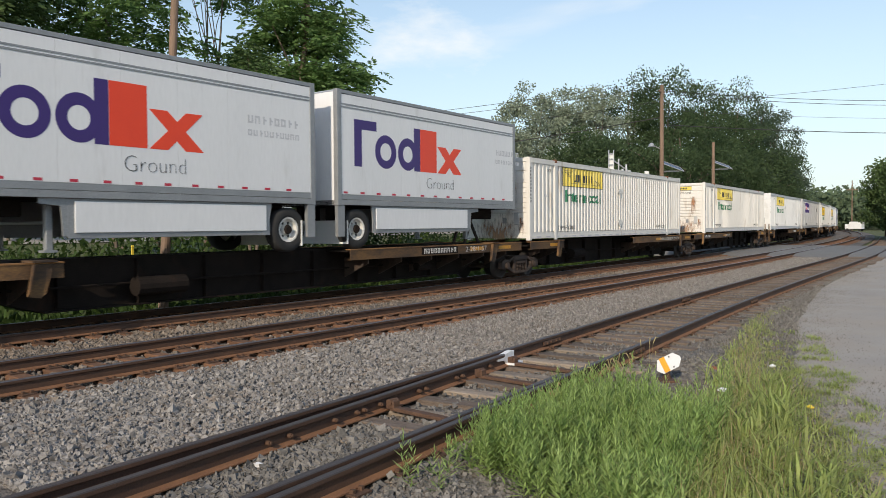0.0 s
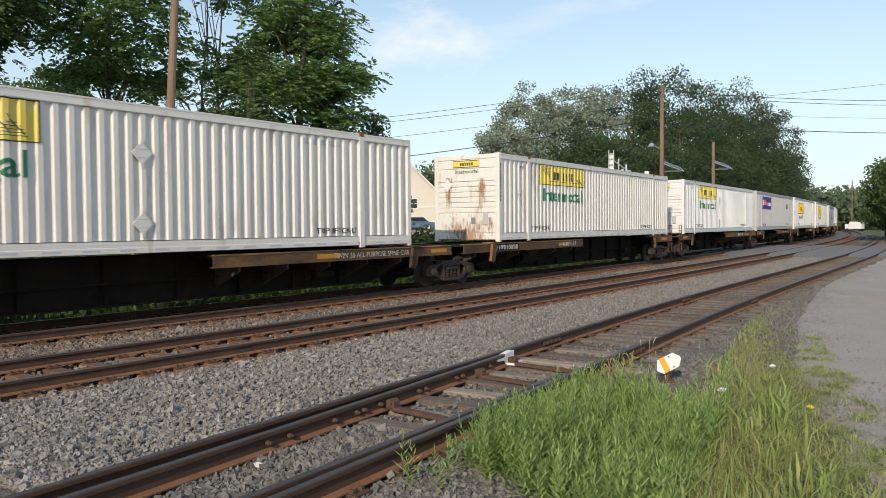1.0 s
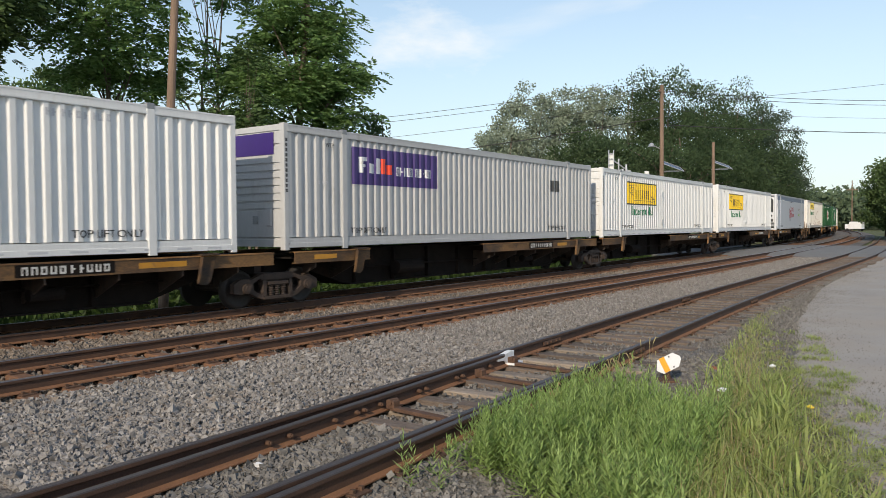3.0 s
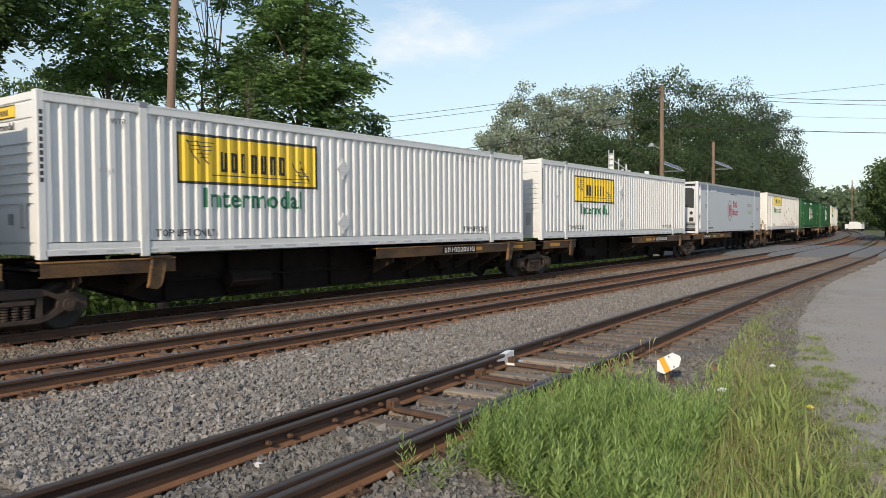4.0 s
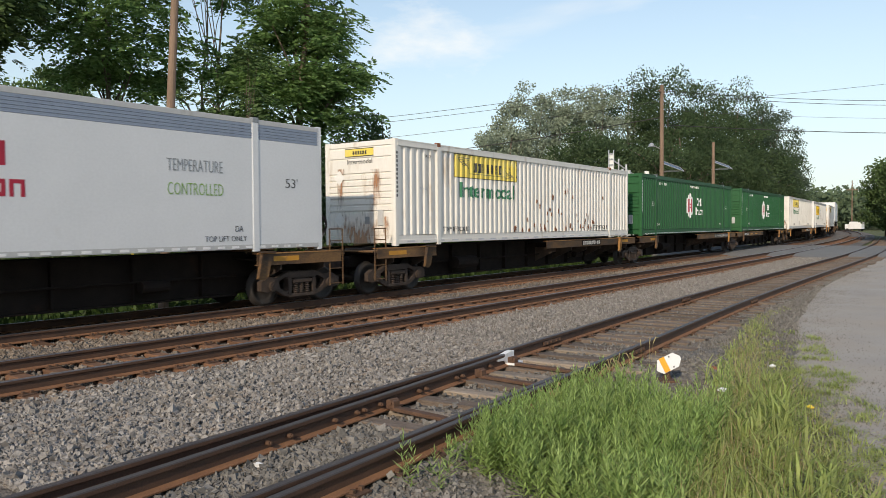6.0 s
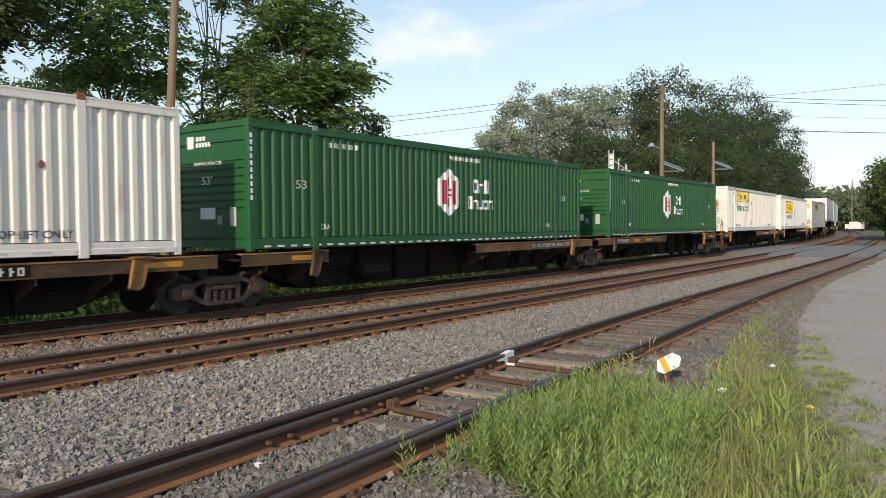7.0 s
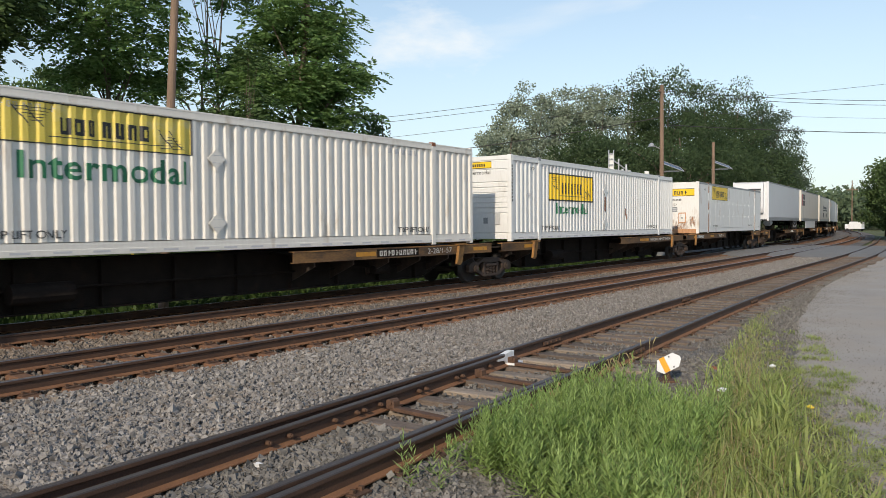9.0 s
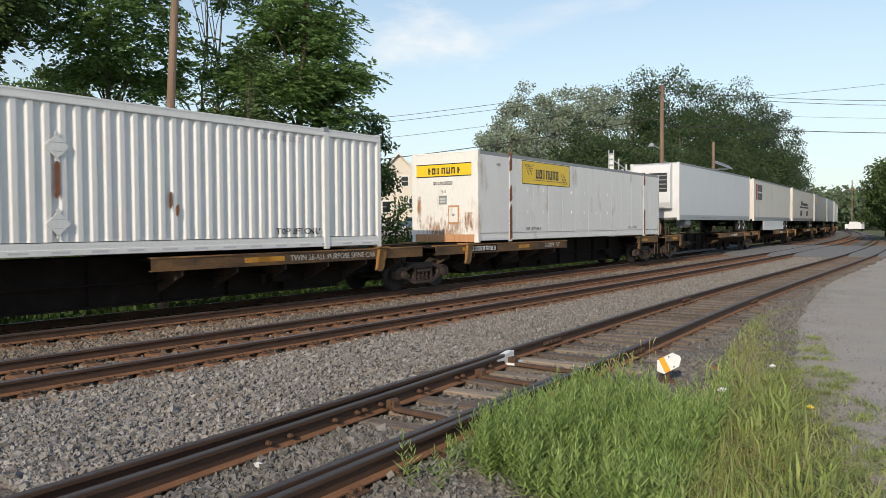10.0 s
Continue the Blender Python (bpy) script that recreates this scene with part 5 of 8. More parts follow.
def trailer(ref0, ref1, paint, label, wheels, style, seed, zb=2.33, zt=5.16, nose=None):
    """A highway trailer standing on its platform between two marks along the line."""
    rng = np.random.default_rng(seed)
    t = new("semi_trailer")
    tagged(t, label, "trailer", group="trailers on the train")
    hx, hy = (ref1 - ref0) / 2, 1.295
    MOVERS.append((t, (ref0 + ref1) / 2, 0.0))
    for s in (-1, 1):
        y = s * hy
        n = max(4, round(2 * hx / 1.22))
        for i in range(n):
            a, b = -hx + 0.09 + (2 * hx - 0.18) * i / n, -hx + 0.09 + (2 * hx - 0.18) * (i + 1) / n
            part("side_panel", Mesher().box(a + 0.0015, b - 0.0015, min(y, y - s * 0.03), max(y, y - s * 0.03), zb + 0.27, zt - 0.10), paint, t)
        lo = Mesher().box(-hx, hx, min(y + s * 0.012, y - s * 0.06), max(y + s * 0.012, y - s * 0.06), zb, zb + 0.13, 0.006).box(-hx, hx, min(y + s * 0.006, y - s * 0.05), max(y + s * 0.006, y - s * 0.05), zb + 0.14, zb + 0.265)
        part("bottom_rail", lo, STEEL_GREY if style == "parcel" else ALU, t, "grey lower rail")
        part("top_rail", Mesher().box(-hx, hx, min(y + s * 0.012, y - s * 0.06), max(y + s * 0.012, y - s * 0.06), zt - 0.09, zt, 0.008), STEEL_GREY, t, "grey upper rail")
        if style == "parcel":
            for z in (zt - 0.36, zt - 0.43):
                part("side_rib", Mesher().box(-hx + 0.1, hx - 0.1, min(y, y + s * 0.01), max(y, y + s * 0.01), z, z + 0.035), STEEL_GREY, t)
            tape = Mesher()
            for k in range(int(2 * hx / 0.62)):
                xx = -hx + 0.2 + k * 0.62
                tape.box(xx, xx + 0.15, min(y + s * 0.001, y + s * 0.004), max(y + s * 0.001, y + s * 0.004), zb + 0.285, zb + 0.335)
            part("red_tape", tape, RED_TAPE, t, "red reflective dashes")
        for x in (-hx, hx):
            x0, x1 = (x - 0.02, x + 0.14) if x < 0 else (x - 0.14, x + 0.02)
            part("corner_post", Mesher().box(x0, x1, min(y + s * 0.014, y - s * 0.12), max(y + s * 0.014, y - s * 0.12), zb - 0.02, zt + 0.01, 0.012), STEEL_GREY if style == "parcel" else paint, t)
    part("roof", Mesher().box(-hx, hx, -hy + 0.03, hy - 0.03, zt - 0.04, zt - 0.005), ALU, t)
    part("floor", Mesher().box(-hx, hx, -hy + 0.05, hy - 0.05, zb + 0.0, zb + 0.12), GRIME, t)
    for x in (-hx, hx):
        part("end_wall", Mesher().box(min(x, x - math.copysign(0.04, x)), max(x, x - math.copysign(0.04, x)), -hy + 0.1, hy - 0.1, zb, zt - 0.05), paint, t)
    g = -1 if wheels == "front" else 1
    axles = (hx - 0.76,) if style == "parcel" else (hx - 2.6, hx - 1.35)
    for a in axles:
        x = g * a
        for s in (-1, 1):
            road_wheel(t, x, s * 1.08, s)
        part("axle", Mesher().cyl((x, -1.0, 1.70), (x, 1.0, 1.70), 0.07, 8).box(x - 0.35, x + 0.35, -0.6, -0.45, 1.75, zb).box(x - 0.35, x + 0.35, 0.45, 0.6, 1.75, zb), GRIME, t)
    if style == "parcel":
        # grey wheel box and white skirt boards
        for s in (-1, 1):
            y = s * 1.27
            a0, a1 = sorted((g * (hx - 1.45), g * -(hx - 2.78)))
            part("skirt", Mesher().box(a0, a1, min(y, y - s * 0.03), max(y, y - s * 0.03), 1.72, zb - 0.05, 0.006), paint, t, "white side skirt")
            part("skirt_frame", Mesher().box(a0 - 0.12, a1 + 0.12, min(y - s * 0.03, y - s * 0.06), max(y - s * 0.03, y - s * 0.06), 1.62, zb, 0.006), STEEL_GREY, t, "grey skirt frame")
            # slanted guard before the wheel and the bay at the nose
            w0, n0 = g * (hx - 1.57), -g * (hx - 2.66)
            part("wheel_guard", Mesher().prism([(w0, 1.62), (w0 + g * 0.14, 1.62), (w0 + g * 0.30, zb), (w0, zb)], min(y - s * 0.02, y - s * 0.06), max(y - s * 0.02, y - s * 0.06)), STEEL_GREY, t, "grey slanted guard plate")
            part("nose_bracket", Mesher().prism([(n0, 1.66), (n0, zb), (n0 - g * 0.5, zb), (n0 - g * 0.5, zb - 0.1), (n0 - g * 0.12, zb - 0.14), (n0 - g * 0.08, 1.66)], min(y - s * 0.03, y - s * 0.07), max(y - s * 0.03, y - s * 0.07)), STEEL_GREY, t, "grey folded bracket")
        # Added black plate that stands in for the shade under the nose.
        part("coupler_plate", Mesher().box(min(-g * (hx - 0.3), -g * (hx - 2.2)), max(-g * (hx - 0.3), -g * (hx - 2.2)), -0.55, 0.55, zb - 0.32, zb, 0.02), GRIME, t, "dark plate added to darken the gap under the nose")
        xg = g * (hx - 0.12)
        for s in (-1, 1):
            y = s * 1.29
            part("rear_frame", Mesher().prism([(xg - 0.12, 1.55), (xg + 0.12, 1.55), (xg + 0.12, zb), (xg - 0.12, zb)], min(y, y - s * 0.1), max(y, y - s * 0.1)), STEEL_GREY, t)
        part("mud_flap", Mesher().box(min(g * (hx - 0.4), g * (hx - 0.37)), max(g * (hx - 0.4), g * (hx - 0.37)), -1.25, 1.25, 1.36, 1.95), TRIM_WHITE, t, "white mud flaps")
    else:
        part("slider", Mesher().box(min(g * (hx - 0.5), g * (hx - 4.2)), max(g * (hx - 0.5), g * (hx - 4.2)), -0.55, 0.55, 2.0 - 0.1, zb), GRIME, t)
    gx = -g * (hx - (2.45 if style == "parcel" else 1.9))
    leg = Mesher()
    for s in (-1, 1):
        leg.box(gx - 0.06, gx + 0.06, s * 0.95 - 0.06, s * 0.95 + 0.06, 1.42, zb, 0.008)
        leg.box(gx - 0.12, gx + 0.12, s * 0.95 - 0.1, s * 0.95 + 0.1, 1.38, 1.42)
    leg.cyl((gx, -0.95, 1.9), (gx, 0.95, 1.9), 0.03, 6)
    part("landing_gear", leg, GRIME if style != "parcel" else STEEL_GREY, t)
    kx = -g * (hx - 0.95)
    part("hitch_stand", Mesher().box(kx - 0.12, kx + 0.12, -0.3, 0.3, 2.15, zb).cyl((kx, -0.22, 2.2), (kx - 0.5, -0.22, 1.19), 0.06, 6).cyl((kx, 0.22, 2.2), (kx - 0.5, 0.22, 1.19), 0.06, 6).cyl((kx, 0, 2.2), (kx + 0.7, 0, 1.19), 0.06, 6), CAST, t)
    y = -hy
    if style == "parcel":
        big_parcel_mark(t, -hx + 0.6 if wheels == "front" else -hx + 0.73, zb, y)
        tagged(part("web_stencil", word_bars(hx - 1.95 if wheels != "front" else hx - 1.2, zb + 1.72, 0.17, 8, 0.14, 0.045, y, rng), PALE, t, "faint grey small marks"), kind="stuff")
        tagged(part("web_stencil", word_bars(hx - 1.95 if wheels != "front" else hx - 1.2, zb + 1.45, 0.13, 10, 0.11, 0.04, y, rng), PALE, t, "faint grey small marks"), kind="stuff")
        if wheels == "front":
            part("rear_mark", Mesher().prism([(0, 0), (0.3, 0), (0.15, 0.22), (0.3, 0.45), (0, 0.45), (0.12, 0.22)], 0, 0.004), ORANGE, t, at=Matrix.Translation((-hx - 0.006, 0.9, zb + 1.45)) @ pose(0, 0, 0, 0, 0, -90))
    if nose == "cooler":
        c = part("cooling_unit", Mesher().prism([(-hx - 0.42, zb + 0.9), (-hx - 0.42, zt - 0.5), (-hx - 0.3, zt - 0.12), (-hx, zt - 0.05), (-hx, zb + 0.6), (-hx - 0.3, zb + 0.6)], -0.95, 1.05), REEFER, t, "white moulded cooling unit")
        gr = Mesher().box(-hx - 0.44, -hx - 0.40, -0.80, 0.15, zb + 1.45, zt - 0.55, 0.01)
        part("grille", gr, DARK_GRILLE, c, "dark louvred grille")
        for k in range(4):
            z = zb + 1.6 + k * 0.22
            part("louvre", Mesher().box(-hx - 0.47, -hx - 0.44, -0.78, 0.12, z, z + 0.05), STEEL_GREY, c)
        part("fuel_tank", Mesher().cyl((-hx + 1.6, -0.9, 1.85), (-hx + 2.6, -0.9, 1.85), 0.26, 14), ALU, t)
    return t, hx, y


def big_parcel_mark(t, x, z, y):
    """The carrier's mark as plain shapes: three purple, two orange-red."""
    k = part("purple_mark", Mesher().box(x, x + 0.28, y - 0.004, y, z + 0.98, z + 2.16).box(x + 0.28, x + 0.85, y - 0.004, y, z + 1.92, z + 2.16), PURPLE, t, "large purple block shapes")
    part("purple_ring", Mesher().ring(x + 1.22, z + 1.42, 0.23, 0.44, y - 0.004, y, n=36, sx=0.98), PURPLE, k)
    part("purple_ring", Mesher().ring(x + 2.14, z + 1.42, 0.22, 0.44, y - 0.004, y, n=36, sx=0.95).box(x + 2.42, x + 2.69, y - 0.005, y, z + 0.98, z + 2.16), PURPLE, k)
    r = part("orange_mark", Mesher().box(x + 2.70, x + 3.46, y - 0.004, y, z + 0.98, z + 2.16), ORANGE, t, "large orange-red block shapes")
    part("orange_cross", Mesher().prism([(x + 3.5, z + 1.74), (x + 3.90, z + 1.74), (x + 4.72, z + 0.98), (x + 4.30, z + 0.98)], y - 0.004, y)
         .prism([(x + 3.5, z + 0.98), (x + 3.90, z + 0.98), (x + 4.70, z + 1.74), (x + 4.32, z + 1.74)], y - 0.005, y), ORANGE, r)
    side_text("Ground", x + 2.95, z + 0.52, 0.46, 1.3, INK, t, y, label="thin dark lettering", thin=0.03)


def train():
    cp = [60.8, 150.2, 205.2, 263.0, 351.0]
    g = 0.35
    joints = [(3.6, 22.4, "rear", False, False), (22.4, 41.0, "rear", False, False), (41.0, cp[0] - g, "front", False, True),
              (cp[0] + g, 79.6, "rear", True, False), (79.6, 96.6, "rear", False, False), (96.6, 114.2, "rear", False, False), (114.2, 131.7, "rear", False, False), (131.7, cp[1] - g, "front", False, True),
              (cp[1] + g, 168.9, "rear", True, False), (168.9, 187.0, "rear", False, False), (187.0, cp[2] - g, "front", False, True),
              (cp[2] + g, 224.8, "rear", True, False), (224.8, 243.9, "rear", False, False), (243.9, cp[3] - g, "front", False, True),
              (cp[3] + g, 282.2, "rear", True, False), (282.2, 299.3, "rear", False, False), (299.3, 316.6, "rear", False, False), (316.6, 333.6, "rear", False, False), (333.6, cp[4] - g, "front", False, True),
              (cp[4] + g, 369.5, "rear", True, False), (369.5, 387.0, "rear", False, False), (387.0, 404.5, "rear", False, False)]
    for i, (a, b, d, f, l) in enumerate(joints):
        spine_unit(a, b, d, f, l, 100 + i, fresh=0.05 if i < 8 else 0.5)
    # the leading platform's own front truck
    lead = new("spine_car")
    tagged(lead, "rusty ochre spine car platform end", "railway car", group="platforms of the train")
    part("side_sill", Mesher().box(-2.6, -0.3, -1.30, -1.26, 0.95, 1.22), SILL, lead)
    part("yellow_patch", Mesher().box(-1.6, -0.5, -1.306, -1.302, 0.99, 1.19), SILL_YELLOW, lead)
    part("centre_sill", Mesher().box(-9, -0.2, -0.33, 0.33, 0.7, 1.02), GRIME, lead)
    truck(lead, 0.0)
    MOVERS.append((lead, 3.6, 0.0))

    trailer(3.96, 12.49, TRAILER, "white double trailer with large purple and orange shapes", "rear", "parcel", 1)
    trailer(13.25, 21.7, TRAILER, "white double trailer with purple and orange shapes, wheels foremost", "front", "parcel", 2)

    def put(c, f):
        MOVERS.append((c, f + CL / 2, BASE_Z))

    cream = "cream corrugated container with a yellow panel and green lettering"
    put(haulier_box(CREAM, cream, 11, 0, False, 2.58, 3.63, 3.24, 3.96, 2.80, 3.15, 2.66, 0.46, YELLOW_OLD, 1.0, 0.0), 22.65)
    put(haulier_box(CREAM, "cream corrugated container with rust runs on its end", 12, 0, False, 2.82, 3.63, 3.24, 3.96, 3.05, 3.15, 2.66, 0.46, YELLOW_OLD, 1.0), 43.35)
    put(haulier_box(WHITE, "off-white corrugated container with a yellow panel, diamond holders", 13, 0, False, 2.82, 3.63, 3.24, 3.96, 3.06, 3.16, 2.66, 0.46, YELLOW_OLD, 0.0, -0.95), 62.15)
    # grey box with a purple panel
    c, rng = container(GREY, "grey corrugated container with a purple panel", "ribbed", 14)
    y, o = -CW / 2 + 0.006, -CL / 2
    p = part("purple_panel", bars([(o + 2.29, o + 5.87, 2.86 - BASE_Z, 3.80 - BASE_Z)], y), PURPLE, c, "purple painted panel")
    part("white_mark", bars([(o + 2.55, o + 2.66, 1.9, 2.3), (o + 2.66, o + 2.85, 2.2, 2.3), (o + 2.66, o + 2.8, 2.05, 2.12), (o + 2.9, o + 3.12, 1.9, 2.15), (o + 3.17, o + 3.38, 1.9, 2.3)], y - 0.005), WHITE_INK, p, "white block shapes")
    part("orange_mark", bars([(o + 3.40, o + 3.58, 1.9, 2.3), (o + 3.62, o + 3.85, 1.9, 2.15)], y - 0.005), ORANGE, p)
    tagged(part("white_word", word_bars(o + 3.98, 1.88, 0.24, 10, 0.11, 0.055, y - 0.005, rng), WHITE_INK, p), kind="stuff")
    part("end_panel", Mesher().box(o + 0.006, o + 0.013, -0.95, 0.6, 2.2, 2.7), PURPLE, c)
    part("dark_badge", bars([(o + 12.75, o + 13.05, 1.75, 2.15), (o + 13.2, o + 13.5, 1.75, 2.15)], y), INK, c)
    small_marks(c, y, rng, INK)
    end_stencil(c, rng)
    drape(c)
    put(c, 79.6)
    put(haulier_box(WHITE, "clean white corrugated container with a framed yellow panel", 15, 0, True, 2.72, 3.78, 2.68, 3.70, 3.3, 2.67, 2.22, 0.40, YELLOW, 0.0, -0.7), 96.87)
    put(haulier_box(WHITE, "clean white corrugated container with a framed yellow panel", 16, 0, True, 2.75, 3.78, 2.68, 3.70, 3.3, 2.67, 2.22, 0.40, YELLOW, 0.0, -0.7), 114.3)
    # refrigerated box
    c, rng = container(REEFER, "smooth pale grey refrigerated container, open framed nose", "reefer", 17)
    y = -CW / 2
    hex_badge(c, o + 7.17, 2.62 - BASE_Z, 0.70, y, STEEL_GREY, RED_INK, False)
    tagged(part("crimson_word", word_bars(o + 8.0, 2.84 - BASE_Z, 0.40, 3, 0.30, 0.07, y, rng, (1.0, 0.72, 1.0)), RED_INK, c, "crimson block shapes"), kind="stuff")
    tagged(part("crimson_word", word_bars(o + 7.85, 2.33 - BASE_Z, 0.40, 5, 0.25, 0.06, y, rng, (1.0, 0.72, 0.72, 0.72, 0.72)), RED_INK, c, "crimson block shapes"), kind="stuff")
    side_text("TEMPERATURE", o + 12.0, 2.92 - BASE_Z, 0.36, 1.3, STEEL_GREY, c, y)
    side_text("CONTROLLED", o + 12.0, 2.45 - BASE_Z, 0.36, 1.3, LIME_INK, c, y, label="green lettering")
    side_text("53'", o + 1.45, 1.42, 0.34, 0.36, INK, c, y)
    side_text("53'", o + 15.0, 1.42, 0.30, 0.36, INK, c, y)
    side_text("WTP", o + 1.62, 2.22, 0.16, 0.2, INK, c, y)
    side_text("WARNING HIGH CUBE", o + 7.3, CH - 0.55, 0.13, 1.6, INK, c, y)
    part("id_stencil", word_bars(o + 2.6, CH - 0.52, 0.15, 10, 0.1, 0.04, y, rng), PALE, c)
    side_text("TOP LIFT ONLY", o + 2.1, 0.24, 0.17, 1.05, INK, c, y)
    side_text("DA", o + 2.1, 0.44, 0.19, 0.2, INK, c, y)
    part("arrow", Mesher().prism([(o + 2.1, 0.675), (o + 2.18, 0.70), (o + 2.18, 0.685), (o + 2.36, 0.685), (o + 2.36, 0.665), (o + 2.18, 0.665), (o + 2.18, 0.65)], y - 0.004, y), INK, c, "small dark arrow")
    side_text("TOP LIFT ONLY", o + 12.85, 0.24, 0.17, 1.05, INK, c, y)
    side_text("DA", o + 13.6, 0.44, 0.19, 0.2, INK, c, y)
    tape = Mesher()
    for k in range(38):
        tape.box(o + 2.0 + k * 0.36, o + 2.18 + k * 0.36, y - 0.006, y - 0.002, 0.085, 0.135)
    tagged(part("reflective_tape", tape, WHITE_INK, c), kind="stuff")
    put(c, 132.75)
    put(haulier_box(CREAM, "cream corrugated container with rust blots along its side", 18, 0, False, 2.82, 3.63, 3.24, 3.96, 3.06, 3.16, 2.66, 0.46, YELLOW_OLD, 1.0), 151.6)
    spots, rr = Mesher(), np.random.default_rng(181)
    for _ in range(46):
        x, z = o + 5.5 + rr.random() * 8.0, 0.32 + rr.random() ** 3 * 1.6
        w, l = 0.015 + 0.05 * rr.random(), 0.05 + 0.16 * rr.random()
        spots.prism([(x - w, z), (x + w * 0.6, z - 0.02), (x + w, z + l * 0.6), (x, z + l), (x - w * 0.8, z + l * 0.7)], -CW / 2 + 0.004, -CW / 2 + 0.0115)
    tagged(part("rust_spotting", spots, RUST, MOVERS[-1][0], "scattered rust spots"), kind="stuff")
    for k, f in ((19, 169.4), (20, 188.38)):
        c, rng = container(GREEN, "dark green corrugated container with a white hexagon badge", "ribbed", k)
        y = -CW / 2 + 0.006
        hex_badge(c, o + 7.45, 2.78 - BASE_Z, 0.71, y, WHITE_INK, RED_INK, True)
        tagged(part("white_word", word_bars(o + 8.72, 2.80 - BASE_Z, 0.42, 3, 0.28, 0.06, y, rng, (1.0, 0.72, 1.0)), WHITE_INK, c, "white block shapes"), kind="stuff")
        tagged(part("white_word", word_bars(o + 8.42, 2.30 - BASE_Z, 0.40, 5, 0.25, 0.05, y, rng, (1.0, 0.72, 0.72, 0.72, 0.72)), WHITE_INK, c, "white block shapes"), kind="stuff")
        for x in (1.35, 14.55):
            side_text("53", o + x, 1.42, 0.28, 0.32, WHITE_INK, c, y)
        side_text("WARNING HIGH CUBE", o + 7.5, CH - 0.42, 0.17, 1.65, WHITE_INK, c, y, name="white_stencil", label="small white lettering", thin=-0.01)
        part("white_stencil", word_bars(o + 2.5, CH - 0.45, 0.12, 8, 0.08, 0.05, y, rng), WHITE_INK, c)
        for x in (2.2, 13.4):
            side_text("DA", o + x, 0.46, 0.22, 0.24, WHITE_INK, c, y)
        tape = Mesher()
        for q in range(40):
            tape.box(o + 0.4 + q * 0.39, o + 0.6 + q * 0.39, y - 0.012, y - 0.008, 0.09, 0.13)
        tagged(part("reflective_tape", tape, WHITE_INK, c), kind="stuff")
        m = Mesher()
        for i in range(10):
            z = CH - 0.42 - i * 0.15
            m.box(o + 0.045, o + 0.105, -CW / 2 - 0.004, -CW / 2, z, z + 0.1)
        part("post_stencil", m, WHITE_INK, c)
        x = o + 0.016
        end_text("53'", 0.35, 1.50, 0.27, 0.36, WHITE_INK, c, "white lettering")
        end_text("WARNING HIGH CUBE", 0.62, 1.93, 0.13, 1.0, WHITE_INK, c, "small white lettering")
        part("end_plate", Mesher().box(x - 0.008, x, -0.12, 0.40, 0.72, 0.98), WHITE_INK, c, "white data plate")
        end = Mesher().box(x - 0.006, x, 0.62, 0.86, 2.34, 2.62)
        for q in range(5):
            end.box(x - 0.006, x, 0.46 - q * 0.11, 0.54 - q * 0.11, 2.36, 2.46)
        for q in range(3):
            end.box(x - 0.006, x, 0.44 - q * 0.12, 0.53 - q * 0.12, 2.50, 2.60)
        part("end_mark", end, WHITE_INK, c, "white block shapes")
        drape(c)
        put(c, f)
    put(haulier_box(CREAM, cream, 21, 0, False, 2.53, 3.63, 3.24, 3.96, 2.75, 3.24, 2.66, 0.46, YELLOW_OLD, 1.0, -1.35), 207.28)
    c = haulier_box(WHITE, "white corrugated container with a framed yellow panel and rust marks", 22, 0, True, 2.72, 3.78, 2.68, 3.70, 3.3, 2.67, 2.22, 0.40, YELLOW, 0.0, -0.35)
    blot = Mesher()
    for x, z0, z1, w in ((-0.35, 1.05, 1.7, 0.09), (1.85, 0.9, 1.25, 0.06), (2.0, 0.75, 1.0, 0.07)):
        blot.prism([(x - w / 2, z0 + 0.05), (x, z0), (x + w / 2, z0 + 0.08), (x + w / 2, z1 - 0.03), (x, z1), (x - w / 2, z1 - 0.06)], -CW / 2 - 0.004, -CW / 2 + 0.006)
    part("rust_scar", blot, RUST, c, "bare rusty scars")
    put(c, 225.7)
    # older smooth box
    c, rng = container(OLD_WHITE, "old white smooth-sided container with rusted posts", "smooth", 23, 1.0)
    y = -CW / 2
    badge_panel(c, o + 2.75, o + 6.38, 3.21 - BASE_Z, 4.01 - BASE_Z, y, YELLOW, None, False, rng)
    x = o + 0.008
    b = part("end_badge", Mesher().box(x - 0.006, x, -1.05, 1.10, 2.10, 2.52), YELLOW, c, "yellow painted panel")
    part("end_border", Mesher().box(x - 0.009, x - 0.006, -1.05, 1.1, 2.49, 2.52).box(x - 0.009, x - 0.006, -1.05, 1.1, 2.10, 2.13), BLACK, b)
    for i in range(7):
        m = Mesher()
        glyph(m, (3, 0, 1, 2, 1, 2, 3)[i], 0, 0, 0.14 if i != 2 else 0.09, 0.20, 0.0)
        part("end_mark", m, BLACK, b, "dark block shape", at=Matrix.Translation((x - 0.006, 0.66 - i * 0.19, 2.19)) @ pose(0, 0, 0, 0, 0, -90))
    tagged(part("end_stencil", word_bars(0, 0, 0.11, 9, 0.06, 0.025, 0.0, rng), INK, c, at=Matrix.Translation((x + 0.002, 0.42, 1.84)) @ pose(0, 0, 0, 0, 0, -90)), kind="stuff")
    end_text("53", 0.12, 1.58, 0.15, 0.17, INK, c)
    side_text("TOP LIFT ONLY", o + 3.0, 0.36, 0.16, 1.1, INK, c, y)
    side_text("TOP LIFT ONLY", o + 12.2, 0.36, 0.16, 1.1, INK, c, y)
